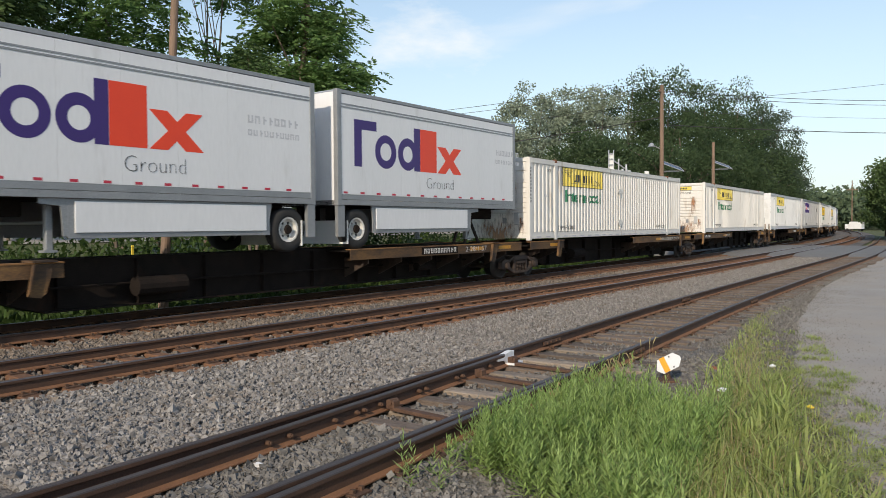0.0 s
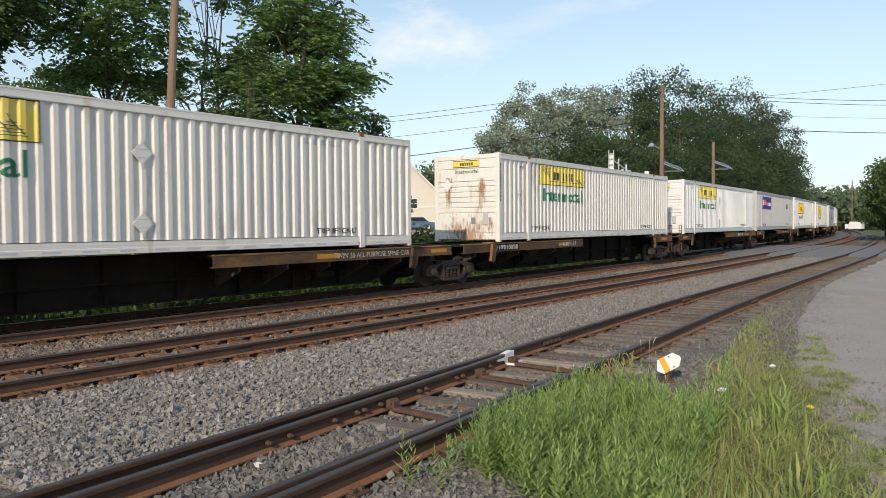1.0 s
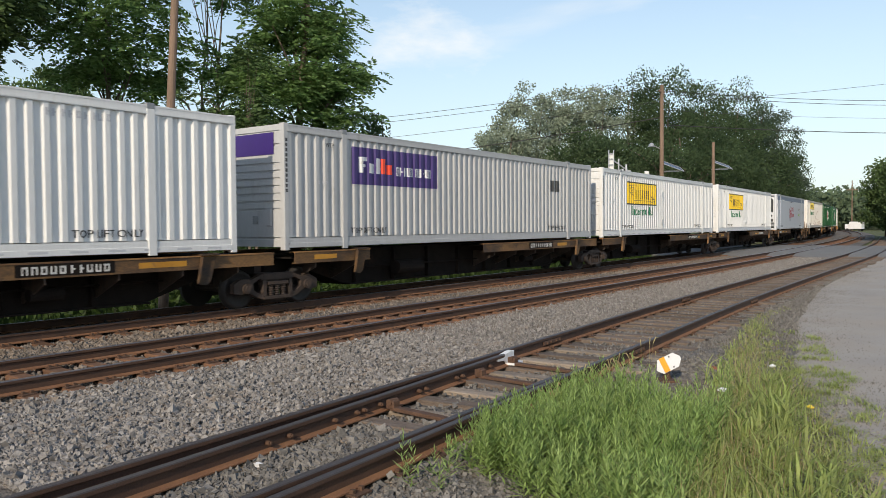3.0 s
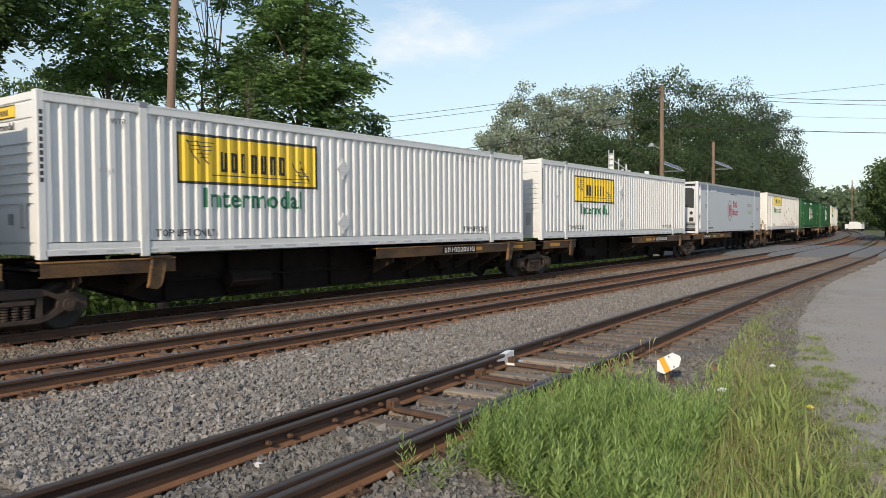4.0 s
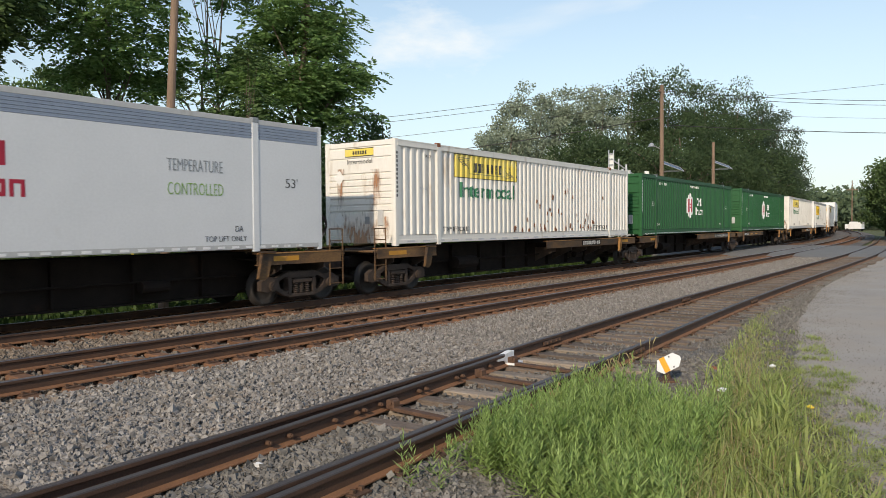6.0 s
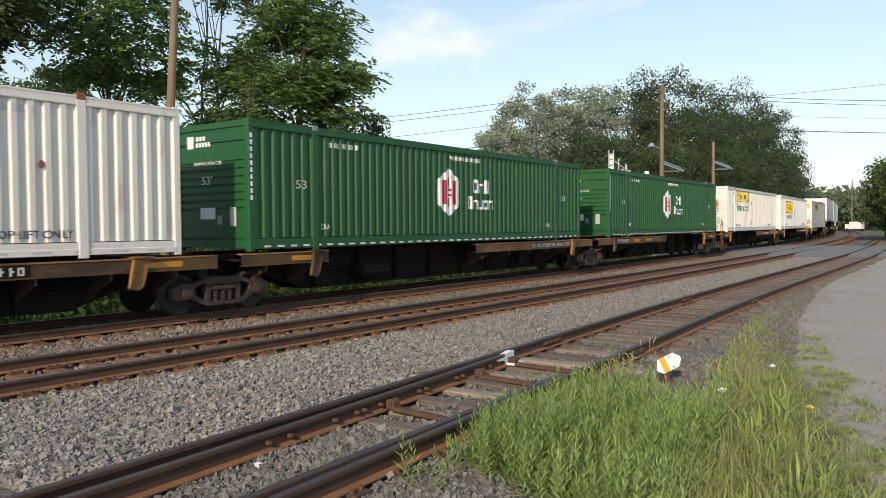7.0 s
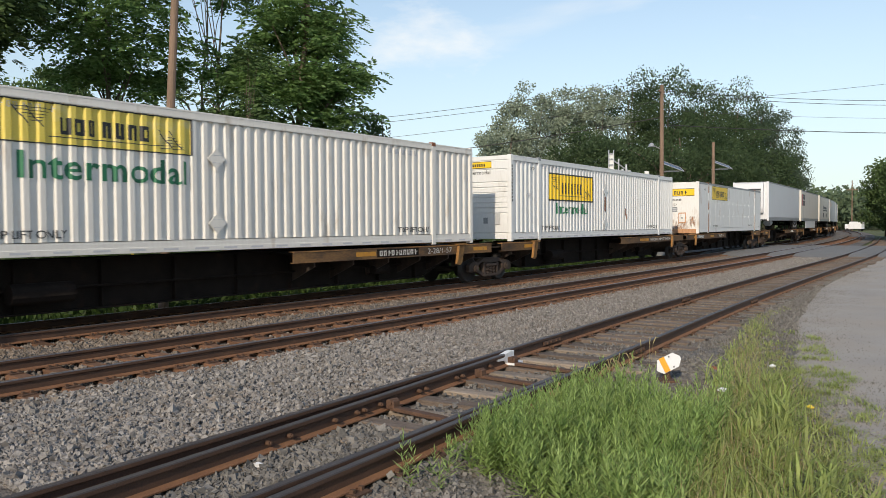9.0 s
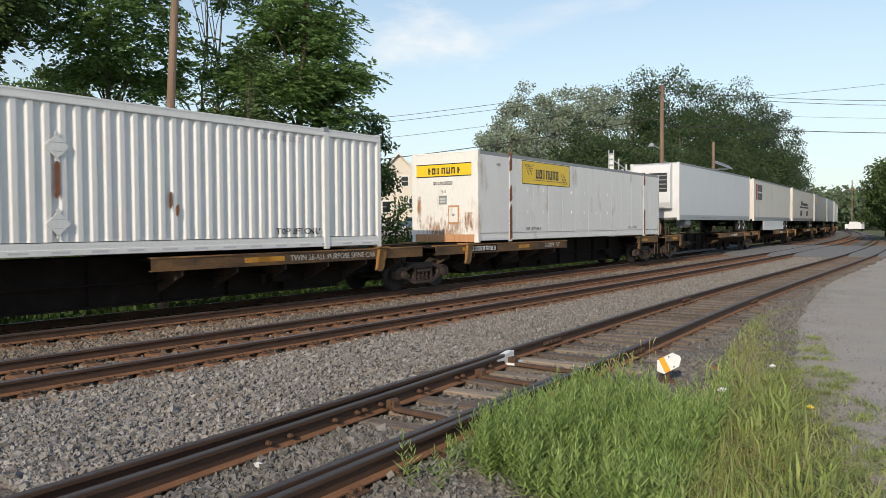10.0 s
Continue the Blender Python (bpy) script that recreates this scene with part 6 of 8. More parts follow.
    side_text("WTP", o + 1.1, CH - 0.46, 0.15, 0.25, INK, c, y)
    for px in (-6.096, 6.096):
        for z0, z1 in ((0.05, 1.25), (1.3, 1.9), (2.3, 2.85)):
            if px > 0 and z0 > 1.2 and z0 < 2:
                continue
            sc = Mesher().prism([(px - 0.088, z0), (px + 0.088, z0 + 0.07), (px + 0.086, z1 - 0.1), (px + 0.02, z1), (px - 0.086, z1 - 0.2)], y - 0.0175, y - 0.0145)
            part("post_rust", sc, RUST, c, "flaking rust on the post")
    for k in range(10):
        for z in (1.0, 1.75):
            part("rivet_plate", Mesher().cyl((o + 3.2 + k * 1.13, y, z), (o + 3.2 + k * 1.13, y - 0.012, z), 0.06, 8), OLD_WHITE, c)
    put(c, 246.4)
    # road trailers further back
    trailer(265.6, 281.5, REEFER, "white refrigerated trailer with a moulded cooling unit", "rear", "van", 3, zb=2.02, zt=5.0, nose="cooler")
    t, hx, y = trailer(282.9, 298.5, TRAILER_BEIGE, "off-white trailer with dark and red badge and side skirt", "rear", "van", 4, zb=2.0, zt=4.96)
    part("red_badge", bars([(-hx + 0.8, -hx + 1.3, 3.5, 4.6)], y), RED_INK, t)
    part("dark_badge", bars([(-hx + 1.5, -hx + 2.1, 3.5, 4.0), (-hx + 2.25, -hx + 2.9, 3.5, 4.0), (-hx + 1.5, -hx + 2.1, 4.1, 4.6), (-hx + 2.25, -hx + 2.9, 4.1, 4.6)], y), INK, t)
    part("skirt", Mesher().box(-hx + 3.5, hx - 3.4, -1.29, -1.26, 1.3, 2.0), TRAILER, t, "white side skirt")
    t, hx, y = trailer(299.9, 315.9, TRAILER_BEIGE, "off-white trailer with dark script marks", "rear", "van", 5, zb=2.0, zt=4.96)
    part("dark_script", bars([(-3.0, 3.6, 3.25, 3.4), (-2.2, -1.0, 3.5, 3.9), (-0.8, 3.0, 3.5, 3.75), (-2.6, -1.4, 2.5, 3.0), (1.9, 3.1, 2.5, 3.0)], y), INK, t)
    t, hx, y = trailer(317.2, 333.0, GREY, "grey trailer with a small orange badge", "rear", "van", 6, zb=2.0, zt=4.96)
    part("orange_badge", bars([(-hx + 2.0, -hx + 3.0, 4.0, 4.6)], y), SIGN_ORANGE, t)
    trailer(334.4, 350.0, GREY, "grey box trailer on its platform", "rear", "van", 7, zb=2.0, zt=4.96)
    trailer(352.6, 368.4, TRAILER_BEIGE, "beige box trailer on its platform", "rear", "van", 8, zb=2.0, zt=4.96)
    trailer(370.2, 386.0, TRAILER, "white box trailer on its platform", "rear", "van", 9, zb=2.0, zt=4.96)
    trailer(387.8, 403.6, TRAILER, "white box trailer on its platform", "rear", "van", 10, zb=2.0, zt=4.96)


train()


# ---- planting ----
def quads(P, U, W):
    """Leaf diamonds: base P, length vector U, half width vector W. Returns vertices and faces."""
    n = len(P)
    v = np.stack([P, P + 0.45 * U + W, P + U, P + 0.45 * U - W], axis=1).reshape(-1, 3)
    f = np.arange(4 * n).reshape(-1, 4)
    return v, f


def unit(a):
    return a / np.maximum(1e-6, np.linalg.norm(a, axis=1, keepdims=True))


def limb_mesh(m, pts, r0, r1, n=7):
    for i in range(len(pts) - 1):
        a, b = r0 + (r1 - r0) * i / (len(pts) - 1), r0 + (r1 - r0) * (i + 1) / (len(pts) - 1)
        m.cyl(pts[i], pts[i + 1], a, n, b)


def clump_centres(rng, centre, radii, count, hollow=0.45, lump=0.22, boxy=1.0):
    """Clumps through an uneven crown, thinner inside."""
    d = unit(rng.normal(size=(count, 3)))
    r = (hollow + (1 - hollow) * rng.random(count) ** 0.6)
    bulge = np.array([1 + lump * 2 * noise.noise((x * 1.7 + centre[0], y * 1.7 + centre[1], z * 1.7)) for x, y, z in d])
    c = np.sign(d) * np.abs(d) ** boxy * (r * bulge)[:, None] * np.array(radii)
    c[:, 2] = np.where(c[:, 2] < 0, c[:, 2] * 0.75, c[:, 2])
    return c + np.array(centre)


def tree(name, x, y, height, radius, trunk_r, leaf, label, seed, ground_z=-0.6, crown_from=0.3, clumps=130, per=90, size=0.30, fronds=False, trunks=1, lean=(0, 0), lump=0.22, boxy=1.0, puff=0.16):
    rng = np.random.default_rng(seed)
    t = new(name)
    t.location = (x, y, ground_z)
    tagged(t, label, "tree", group="trees along the railway")
    cz = height * (crown_from + (1 - crown_from) / 2)
    C = clump_centres(rng, (lean[0], lean[1], cz), (radius, radius, height * (1 - crown_from) / 2), clumps, lump=lump, boxy=boxy)
    wood = Mesher()
    for k in range(trunks):
        top = np.array([lean[0] + rng.normal() * radius * 0.25, lean[1] + rng.normal() * radius * 0.25, height * 0.86])
        base = np.array([rng.normal() * 0.25 * (trunks > 1), rng.normal() * 0.25 * (trunks > 1), -0.2])
        pts = [tuple(base + (top - base) * u + np.array([rng.normal(), rng.normal(), 0]) * 0.035 * height * u * (1 - u) * 4 * 0.5) for u in np.linspace(0, 1, 7)]
        limb_mesh(wood, pts, trunk_r, trunk_r * 0.18, 8)
        for c in C[rng.permutation(len(C))[:16]]:
            u = min(0.92, max(crown_from * 0.85, (c[2] / height) * 0.8))
            a = np.array(pts[0]) + (np.array(pts[-1]) - np.array(pts[0])) * u
            mid = (a + c) / 2 + np.array([0, 0, 0.06 * height * rng.random()])
            limb_mesh(wood, [tuple(a), tuple(mid), tuple(c)], trunk_r * 0.38 * (1 - 0.5 * u), trunk_r * 0.06, 5)
    part("trunk", wood, BARK, t, "grey-brown bark")
    if fronds:
        # drooping feathered leaves: a stalk's worth of leaflets each
        nf = clumps * per
        spread = rng.normal(size=(nf, 3)) * np.array([0.42, 0.42, 0.20])
        base = np.repeat(C, per, axis=0) + spread
        a = rng.uniform(0, 2 * math.pi, nf)
        d = unit(np.stack([np.cos(a) + spread[:, 0] * 1.2, np.sin(a) + spread[:, 1] * 1.2, 0.15 + 0.35 * rng.normal(size=nf)], axis=1))
        side = unit(np.cross(d, np.array([0, 0, 1.0])))
        L = size * (0.75 + 0.5 * rng.random(nf))
        P, U, W = [], [], []
        for k in range(7):
            for s in (-1, 1):
                if k == 6 and s > 0:
                    continue
                u = 0.12 + 0.88 * k / 6
                p = base + d * (L * u)[:, None] + np.array([0, 0, -1]) * (L * u * u * 0.55)[:, None]
                q = side * s + d * (0.55 if k < 6 else 2.0) + np.array([0, 0, -0.35]) + rng.normal(size=(nf, 3)) * 0.15
                q = unit(q) * (L * 0.36 * (1 - 0.35 * abs(u - 0.5)))[:, None]
                w = unit(np.cross(q, np.array([0, 0, 1.0]) + rng.normal(size=(nf, 3)) * 0.8)) * (L * 0.068)[:, None]
                P.append(p), U.append(q), W.append(w)
        v, f = quads(np.concatenate(P), np.concatenate(U), np.concatenate(W))
    else:
        n = clumps * per
        rad = radius * puff + 0.25
        P = np.repeat(C, per, axis=0) + unit(rng.normal(size=(n, 3))) * (rad * rng.random(n) ** 0.45)[:, None] * np.array([1.15, 1.15, 0.75])
        U = unit(rng.normal(size=(n, 3)) + np.array([0, 0, -0.35])) * (size * (0.6 + 0.8 * rng.random(n)))[:, None]
        W = unit(np.cross(U, rng.normal(size=(n, 3)))) * (size * 0.30 * (0.7 + 0.6 * rng.random(n)))[:, None]
        v, f = quads(P, U, W)
    part("crown", np_mesh("crown", v, f, leaf), None, t)
    return t


def woods():
    wl = "tall walnut tree with feathery drooping green leaves"
    tree("walnut_tree", 10.4, 27.8, 14.5, 3.2, 0.24, LEAF_B, "dense dark green tree behind the tracks", 1, crown_from=0.49, clumps=40, per=44, size=0.70, fronds=True)
    tree("walnut_tree", 15.7, 27.4, 15.5, 3.1, 0.15, LEAF_A, wl, 2, crown_from=0.36, clumps=36, per=46, size=0.72, fronds=True)
    tree("walnut_tree", 19.9, 27.6, 15.0, 2.5, 0.11, LEAF_A, wl, 3, crown_from=0.30, clumps=13, per=44, size=0.72, fronds=True, trunks=2)
    tree("walnut_tree", 22.1, 24.6, 15.5, 2.5, 0.26, LEAF_A, wl, 4, crown_from=0.14, clumps=96, per=44, size=0.70, fronds=True)
    tree("young_tree", 17.6, 21.9, 8.4, 1.7, 0.075, LEAF_B, "slender forked tree with bare lower limbs", 5, crown_from=0.45, clumps=20, per=22, size=0.58, fronds=True, trunks=2)
    tree("young_tree", 26.4, 25.0, 7.5, 2.2, 0.12, LEAF_B, "low dark bushy tree behind the tracks", 6, crown_from=0.08, clumps=70, per=130, size=0.2)
    tree("young_tree", 21.0, 24.5, 6.5, 2.6, 0.12, LEAF_B, "low dark bushy tree behind the tracks", 7, crown_from=0.05, clumps=70, per=130, size=0.2)
    tree("young_tree", 21.4, 50.0, 10.0, 2.1, 0.14, LEAF_B, "bushy dark tree on the lawn by a house", 8, ground_z=0.2, crown_from=0.05, clumps=80, per=110, size=0.28)
    tree("young_tree", 24.5, 38.0, 8.0, 4.5, 0.16, LEAF_B, "bushy low tree in the shade of others", 9, crown_from=0.10, clumps=90, per=110, size=0.28)
    tree("young_tree", 26.0, 45.0, 10.0, 2.0, 0.14, LEAF_B, "bushy dark tree on the lawn by a house", 10, ground_z=0.0, crown_from=0.05, clumps=80, per=110, size=0.28)
    tree("young_tree", 30.0, 62.0, 12.5, 3.3, 0.18, LEAF_B, "dark leafy tree before a house", 12, ground_z=1.5, crown_from=0.34, clumps=90, per=110, size=0.32)
    # Added on the sun side, mostly out of view, to shade the house.
    tree("young_tree", 27.5, 73.5, 13.0, 4.6, 0.2, LEAF_B, "dark leafy tree added beside a house to shade it", 13, ground_z=1.8, crown_from=0.06, clumps=110, per=100, size=0.36)
    tree("background_tree", 44.0, 94.0, 19.0, 6.5, 0.3, LEAF_B, "tall dark tree behind a house", 11, ground_z=1.5, crown_from=0.2, clumps=100, per=100, size=0.5)
    # the tall belt beyond the bend
    # name, metres ahead along the view, metres to its side, height, radius, leaf
    belt = [("silver_maple", 75, 5.9, 12.8, 2.6, LEAF_C), ("silver_maple", 80, 9.2, 17.0, 3.2, LEAF_C), ("silver_maple", 82, 12.6, 17.7, 3.2, LEAF_C), ("silver_maple", 84, 17.0, 18.4, 3.6, LEAF_C), ("silver_maple", 79, 11.0, 11.5, 4.2, LEAF_C),
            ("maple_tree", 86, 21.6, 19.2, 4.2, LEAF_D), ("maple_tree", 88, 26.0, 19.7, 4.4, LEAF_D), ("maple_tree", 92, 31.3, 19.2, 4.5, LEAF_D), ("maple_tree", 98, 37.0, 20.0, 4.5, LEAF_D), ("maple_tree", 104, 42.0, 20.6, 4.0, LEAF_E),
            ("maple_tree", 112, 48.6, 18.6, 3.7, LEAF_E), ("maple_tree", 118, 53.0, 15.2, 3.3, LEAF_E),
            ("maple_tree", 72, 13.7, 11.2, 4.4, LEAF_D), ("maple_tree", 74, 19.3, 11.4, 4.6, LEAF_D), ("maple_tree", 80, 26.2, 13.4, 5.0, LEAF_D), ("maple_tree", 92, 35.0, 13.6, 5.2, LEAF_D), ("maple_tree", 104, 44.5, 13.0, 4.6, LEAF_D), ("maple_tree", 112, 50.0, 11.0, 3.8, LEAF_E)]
    for i, (n, ahead, side, h, r, lf) in enumerate(belt):
        lab = "pale silvery-leaved maple in the belt beyond the bend" if lf is LEAF_C else "tall green maple in the belt beyond the bend"
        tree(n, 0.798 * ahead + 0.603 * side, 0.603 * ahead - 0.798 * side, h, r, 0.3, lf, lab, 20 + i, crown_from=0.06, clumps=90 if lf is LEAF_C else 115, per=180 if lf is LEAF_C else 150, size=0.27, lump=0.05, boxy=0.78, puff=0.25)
    # right of the far curve
    for i, (x, y, h, r) in enumerate([(92.6, 9.8, 9.9, 3.2), (105.0, 10.2, 9.4, 3.4), (90.2, 6.6, 11.6, 3.5), (112.6, 11.6, 8.2, 3.0), (86.0, 6.4, 4.0, 2.4), (127.0, 15.0, 5.2, 2.6)]):
        tree("maple_tree", x, y, h, r, 0.25, LEAF_B, "dark green tree beside the road past the crossing", 50 + i, ground_z=-0.3, crown_from=0.14, clumps=150, per=80, size=0.30)
    for i, (x, y, h, r) in enumerate([(100, 79, 12.5, 6), (112, 74, 13.5, 6), (92, 70, 11.5, 5), (120, 70, 15, 6.5)]):
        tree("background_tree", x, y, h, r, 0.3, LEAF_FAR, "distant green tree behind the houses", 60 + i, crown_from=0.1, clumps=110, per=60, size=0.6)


woods()


def far_woods():
    """The wooded rise that closes the view down the line."""
    rng = np.random.default_rng(90)
    P = []
    for k in range(460):
        a = radians(rng.uniform(3, 24))
        d = rng.uniform(230, 420)
        h = rng.uniform(8, 13) + (d - 230) * 0.03
        c = np.array([d * math.cos(a), d * math.sin(a), h * 0.5])
        n = 120
        P.append(c + unit(rng.normal(size=(n, 3))) * (rng.random(n) ** 0.4)[:, None] * np.array([6, 6, h * 0.55]))
    P = np.concatenate(P)
    n = len(P)
    U = unit(rng.normal(size=(n, 3))) * rng.uniform(0.8, 1.8, n)[:, None]
    W = unit(np.cross(U, rng.normal(size=(n, 3)))) * rng.uniform(0.3, 0.7, n)[:, None]
    v, f = quads(P, U, W)
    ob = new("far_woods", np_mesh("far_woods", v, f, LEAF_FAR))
    tagged(ob, "distant woodland down the line, haze put in its colour", "trees", kind="stuff")


far_woods()


def brush():
    """Weeds and bushes along the back of the embankment."""
    rng = np.random.default_rng(91)
    n = 84000
    s = rng.uniform(-2, 60, n) ** 1.0
    off = 3.4 + rng.random(n) ** 1.1 * 9.5
    x, y, _ = line(s, off)
    top = np.array([0.25 + 0.9 * max(0.0, 0.5 + noise.noise((a * 0.35, b * 0.5, 3))) for a, b in zip(x, y)]) * np.clip((off - 3.0) / 2.0, 0.35, 2.3)
    z = -0.62 + top * rng.random(n)
    P = np.stack([x, y, z], axis=1)
    U = unit(rng.normal(size=(n, 3)) + np.array([0, 0, 0.5])) * rng.uniform(0.12, 0.32, n)[:, None]
    W = unit(np.cross(U, rng.normal(size=(n, 3)))) * rng.uniform(0.03, 0.075, n)[:, None]
    v, f = quads(P, U, W)
    ob = new("brush", np_mesh("brush", v, f, BRUSH))
    tagged(ob, "tangled green weeds along the far bank", "weeds", kind="stuff")


brush()


PAVE_X = np.array([0, 3, 7, 9.1, 12, 15, 17.3, 19.0])
PAVE_Y = np.array([-1.9, -0.9, 0.80, 1.50, 2.45, 3.35, 3.95, 4.1])


def weeds():
    """Upright leafy weeds beside the switch."""
    rng = np.random.default_rng(92)
    P, U, W = [], [], []
    stems = Mesher()
    made = 0
    spots = []
    while made < 1450:
        x, y = rng.uniform(3.6, 8.5), rng.uniform(1.0, 4.4)
        top = float(siding_y(x)) - 1.02
        if y > top or x < 4.15 + 0.36 * max(0, y - 1.5) + 0.25 * rng.random() or y < 1.62 + 0.19 * (x - 4.5):
            continue
        edge = min(top - y, 1.0)
        if x > 7.4 and rng.random() < (x - 7.4) / 1.1 + 0.3 * (y > 2.4):
            continue
        spots.append((x, y, min(0.70, (0.27 + 0.36 * rng.random() ** 1.7 + 0.22 * noise.noise((x * 1.3, y * 1.3, 7))) * (0.72 + 0.28 * min(1, edge / 0.5)))))
        made += 1
    spots += [(4.50, 3.80, 0.46), (4.62, 3.72, 0.34), (4.42, 3.66, 0.30), (4.75, 3.74, 0.26), (4.85, 3.6, 0.36), (4.6, 3.5, 0.42), (4.45, 3.45, 0.28)]
    for x, y, h in spots:
        lx, ly = rng.normal() * 0.05, rng.normal() * 0.05
        base, tip = np.array([x, y, -0.27]), np.array([x + lx, y + ly, -0.27 + h])
        stems.add([(x - 0.003, y, -0.27), (x + 0.003, y, -0.27), tuple(tip)], [(0, 1, 2)])
        n = int(12 + h * 46)
        u = np.linspace(0.12, 1.0, n) ** 0.85
        a = np.arange(n) * 2.4 + rng.random() * 6
        p = base + (tip - base) * u[:, None]
        up = 0.35 + 1.5 * u ** 3
        d = unit(np.stack([np.cos(a), np.sin(a), up], axis=1) + rng.normal(size=(n, 3)) * 0.16)
        L = (0.115 - 0.06 * u ** 2) * rng.uniform(0.7, 1.3, n)
        w = unit(np.cross(d, np.array([0, 0, 1.0])))
        P.append(p), U.append(d * L[:, None]), W.append(w * (L * 0.078)[:, None])
    v, f = quads(np.concatenate(P), np.concatenate(U), np.concatenate(W))
    ob = new("weed_clump", np_mesh("weed_clump", v, f, WEED))
    tagged(ob, "thick clump of upright leafy green weeds", "weeds", kind="stuff")
    st = new("weed_stems", stems.data("weed_stems", GRASS))
    tagged(st, "thin pale green weed stems", "weeds", kind="stuff")


weeds()


def blades(rng, X, Y, H, width, lean, z0=-0.28):
    """Bent grass blades: three points tapering to a tip."""
    n = len(X)
    a = rng.uniform(0, 2 * math.pi, n)
    d = np.stack([np.cos(a), np.sin(a), np.zeros(n)], axis=1)
    w = np.stack([-np.sin(a), np.cos(a), np.zeros(n)], axis=1) * (width * rng.uniform(0.6, 1.3, n))[:, None]
    b = np.stack([X, Y, np.full(n, z0)], axis=1)
    k = (lean * rng.uniform(0.3, 1.6, n) * H)[:, None]
    up = np.array([0, 0, 1.0])
    m = b + d * k * 0.3 + up * (H * 0.6)[:, None]
    t = b + d * k + up * (H * (1.0 - 0.25 * np.minimum(1, lean * 1.2)))[:, None]
    v = np.stack([b - w, b + w, m + w * 0.8, m - w * 0.8, t + w * 0.1, t - w * 0.1], axis=1).reshape(-1, 3)
    i = np.arange(n)[:, None] * 6
    f = np.concatenate([i + np.array([0, 1, 2, 3]), i + np.array([3, 2, 4, 5])])
    return v, f


def grasses():
    rng = np.random.default_rng(93)
    for name, mtl, count, seed, lab in (("grass", GRASS, 13000, 1, "long green grass at the edge of the yard"), ("dry_grass", DRY, 6500, 2, "dry straw-coloured grass stalks")):
        x = rng.uniform(4.5, 19.0, count * 3)
        y = rng.uniform(0.2, 5.0, count * 3)
        edge = np.interp(x, PAVE_X, PAVE_Y)
        hi = np.minimum(siding_y(x) - 1.05, edge + np.interp(x, [4, 7.5, 8.6, 12, 17, 19], [2.3, 1.9, 1.25, 1.1, 0.55, 0.2]))
        u = (y - edge) / np.maximum(0.05, hi - edge)
        dens = np.array([0.5 + 0.9 * noise.noise((a * 0.9, b * 0.9, 4 + seed)) for a, b in zip(x, y)])
        ok = (u > -0.55) & (u < 1.0) & (rng.random(len(x)) < np.where(u < 0, np.clip(dens * 1.6 - 0.55, 0, 0.6), np.clip(dens + 0.30 * np.clip(u, 0, 1), 0.05, 1)))
        x, y, u = x[ok][:count], y[ok][:count], u[ok][:count]
        h = (0.07 + 0.30 * np.clip(u * 1.4, 0, 1)) * rng.uniform(0.4, 1.35, len(x)) * np.interp(x, [4, 9, 12, 18], [1.2, 1.0, 0.62, 0.45])
        if seed == 2:
            h *= 1.15
        v, f = blades(rng, x, y, h, np.full(len(x), 0.0055 if seed == 1 else 0.003), np.where(u < 0.3, 1.5, 0.75))
        ob = new(name, np_mesh(name, v, f, mtl))
        tagged(ob, lab, "grass", kind="stuff")
    # broad tall blades in the middle of the patch
    n = 420
    cx = np.repeat(rng.uniform(5.2, 9.6, 30), 14)
    cy = np.repeat(rng.uniform(0.0, 1.0, 30), 14)
    y = np.interp(cx, PAVE_X, PAVE_Y) + 0.55 + cy * 0.9
    v, f = blades(rng, cx + rng.normal(size=n) * 0.06, y + rng.normal(size=n) * 0.06, rng.uniform(0.30, 0.60, n), np.full(n, 0.011), np.full(n, 0.6))
    ob = new("tall_grass", np_mesh("tall_grass", v, f, GRASS))
    tagged(ob, "tufts of tall broad-bladed green grass", "grass", kind="stuff")
    # low sprawling tufts creeping over the edge of the yard
    k, per = 150, 34
    cx = rng.uniform(5.0, 15.0, k)
    cy = np.interp(cx, PAVE_X, PAVE_Y) + rng.uniform(-0.45, 0.55, k)
    x, y = np.repeat(cx, per) + rng.normal(size=k * per) * 0.07, np.repeat(cy, per) + rng.normal(size=k * per) * 0.07
    v, f = blades(rng, x, y, rng.uniform(0.04, 0.11, k * per), np.full(k * per, 0.0055), np.full(k * per, 1.5), z0=-0.235)
    ob = new("crabgrass", np_mesh("crabgrass", v, f, GRASS))
    tagged(ob, "low sprawling crabgrass tufts on the gravel", "grass", kind="stuff")
    # bristly seed heads by the rail
    heads = Mesher()
    for i in range(34):
        x = rng.uniform(6.4, 10.4)
        yy = float(siding_y(x)) - 1.02 - rng.random() * 0.35
        h = rng.uniform(0.30, 0.46)
        bx, by = x + rng.normal() * 0.06, yy + rng.normal() * 0.06
        pts = [(x, yy, -0.27), (x * 0.5 + bx * 0.5, yy * 0.5 + by * 0.5, -0.27 + h * 0.8), (bx, by, -0.27 + h), (bx + (bx - x) * 0.5, by + (by - yy) * 0.5, -0.27 + h * 0.97)]
        heads.cyl(pts[0], pts[1], 0.002, 4).cyl(pts[1], pts[2], 0.004, 6, 0.008).cyl(pts[2], pts[3], 0.008, 6, 0.003)
    ob = new("foxtail_grass", heads.data("foxtail_grass", DRY))
    tagged(ob, "bristly foxtail seed heads on thin stalks", "grass", kind="stuff")


grasses()


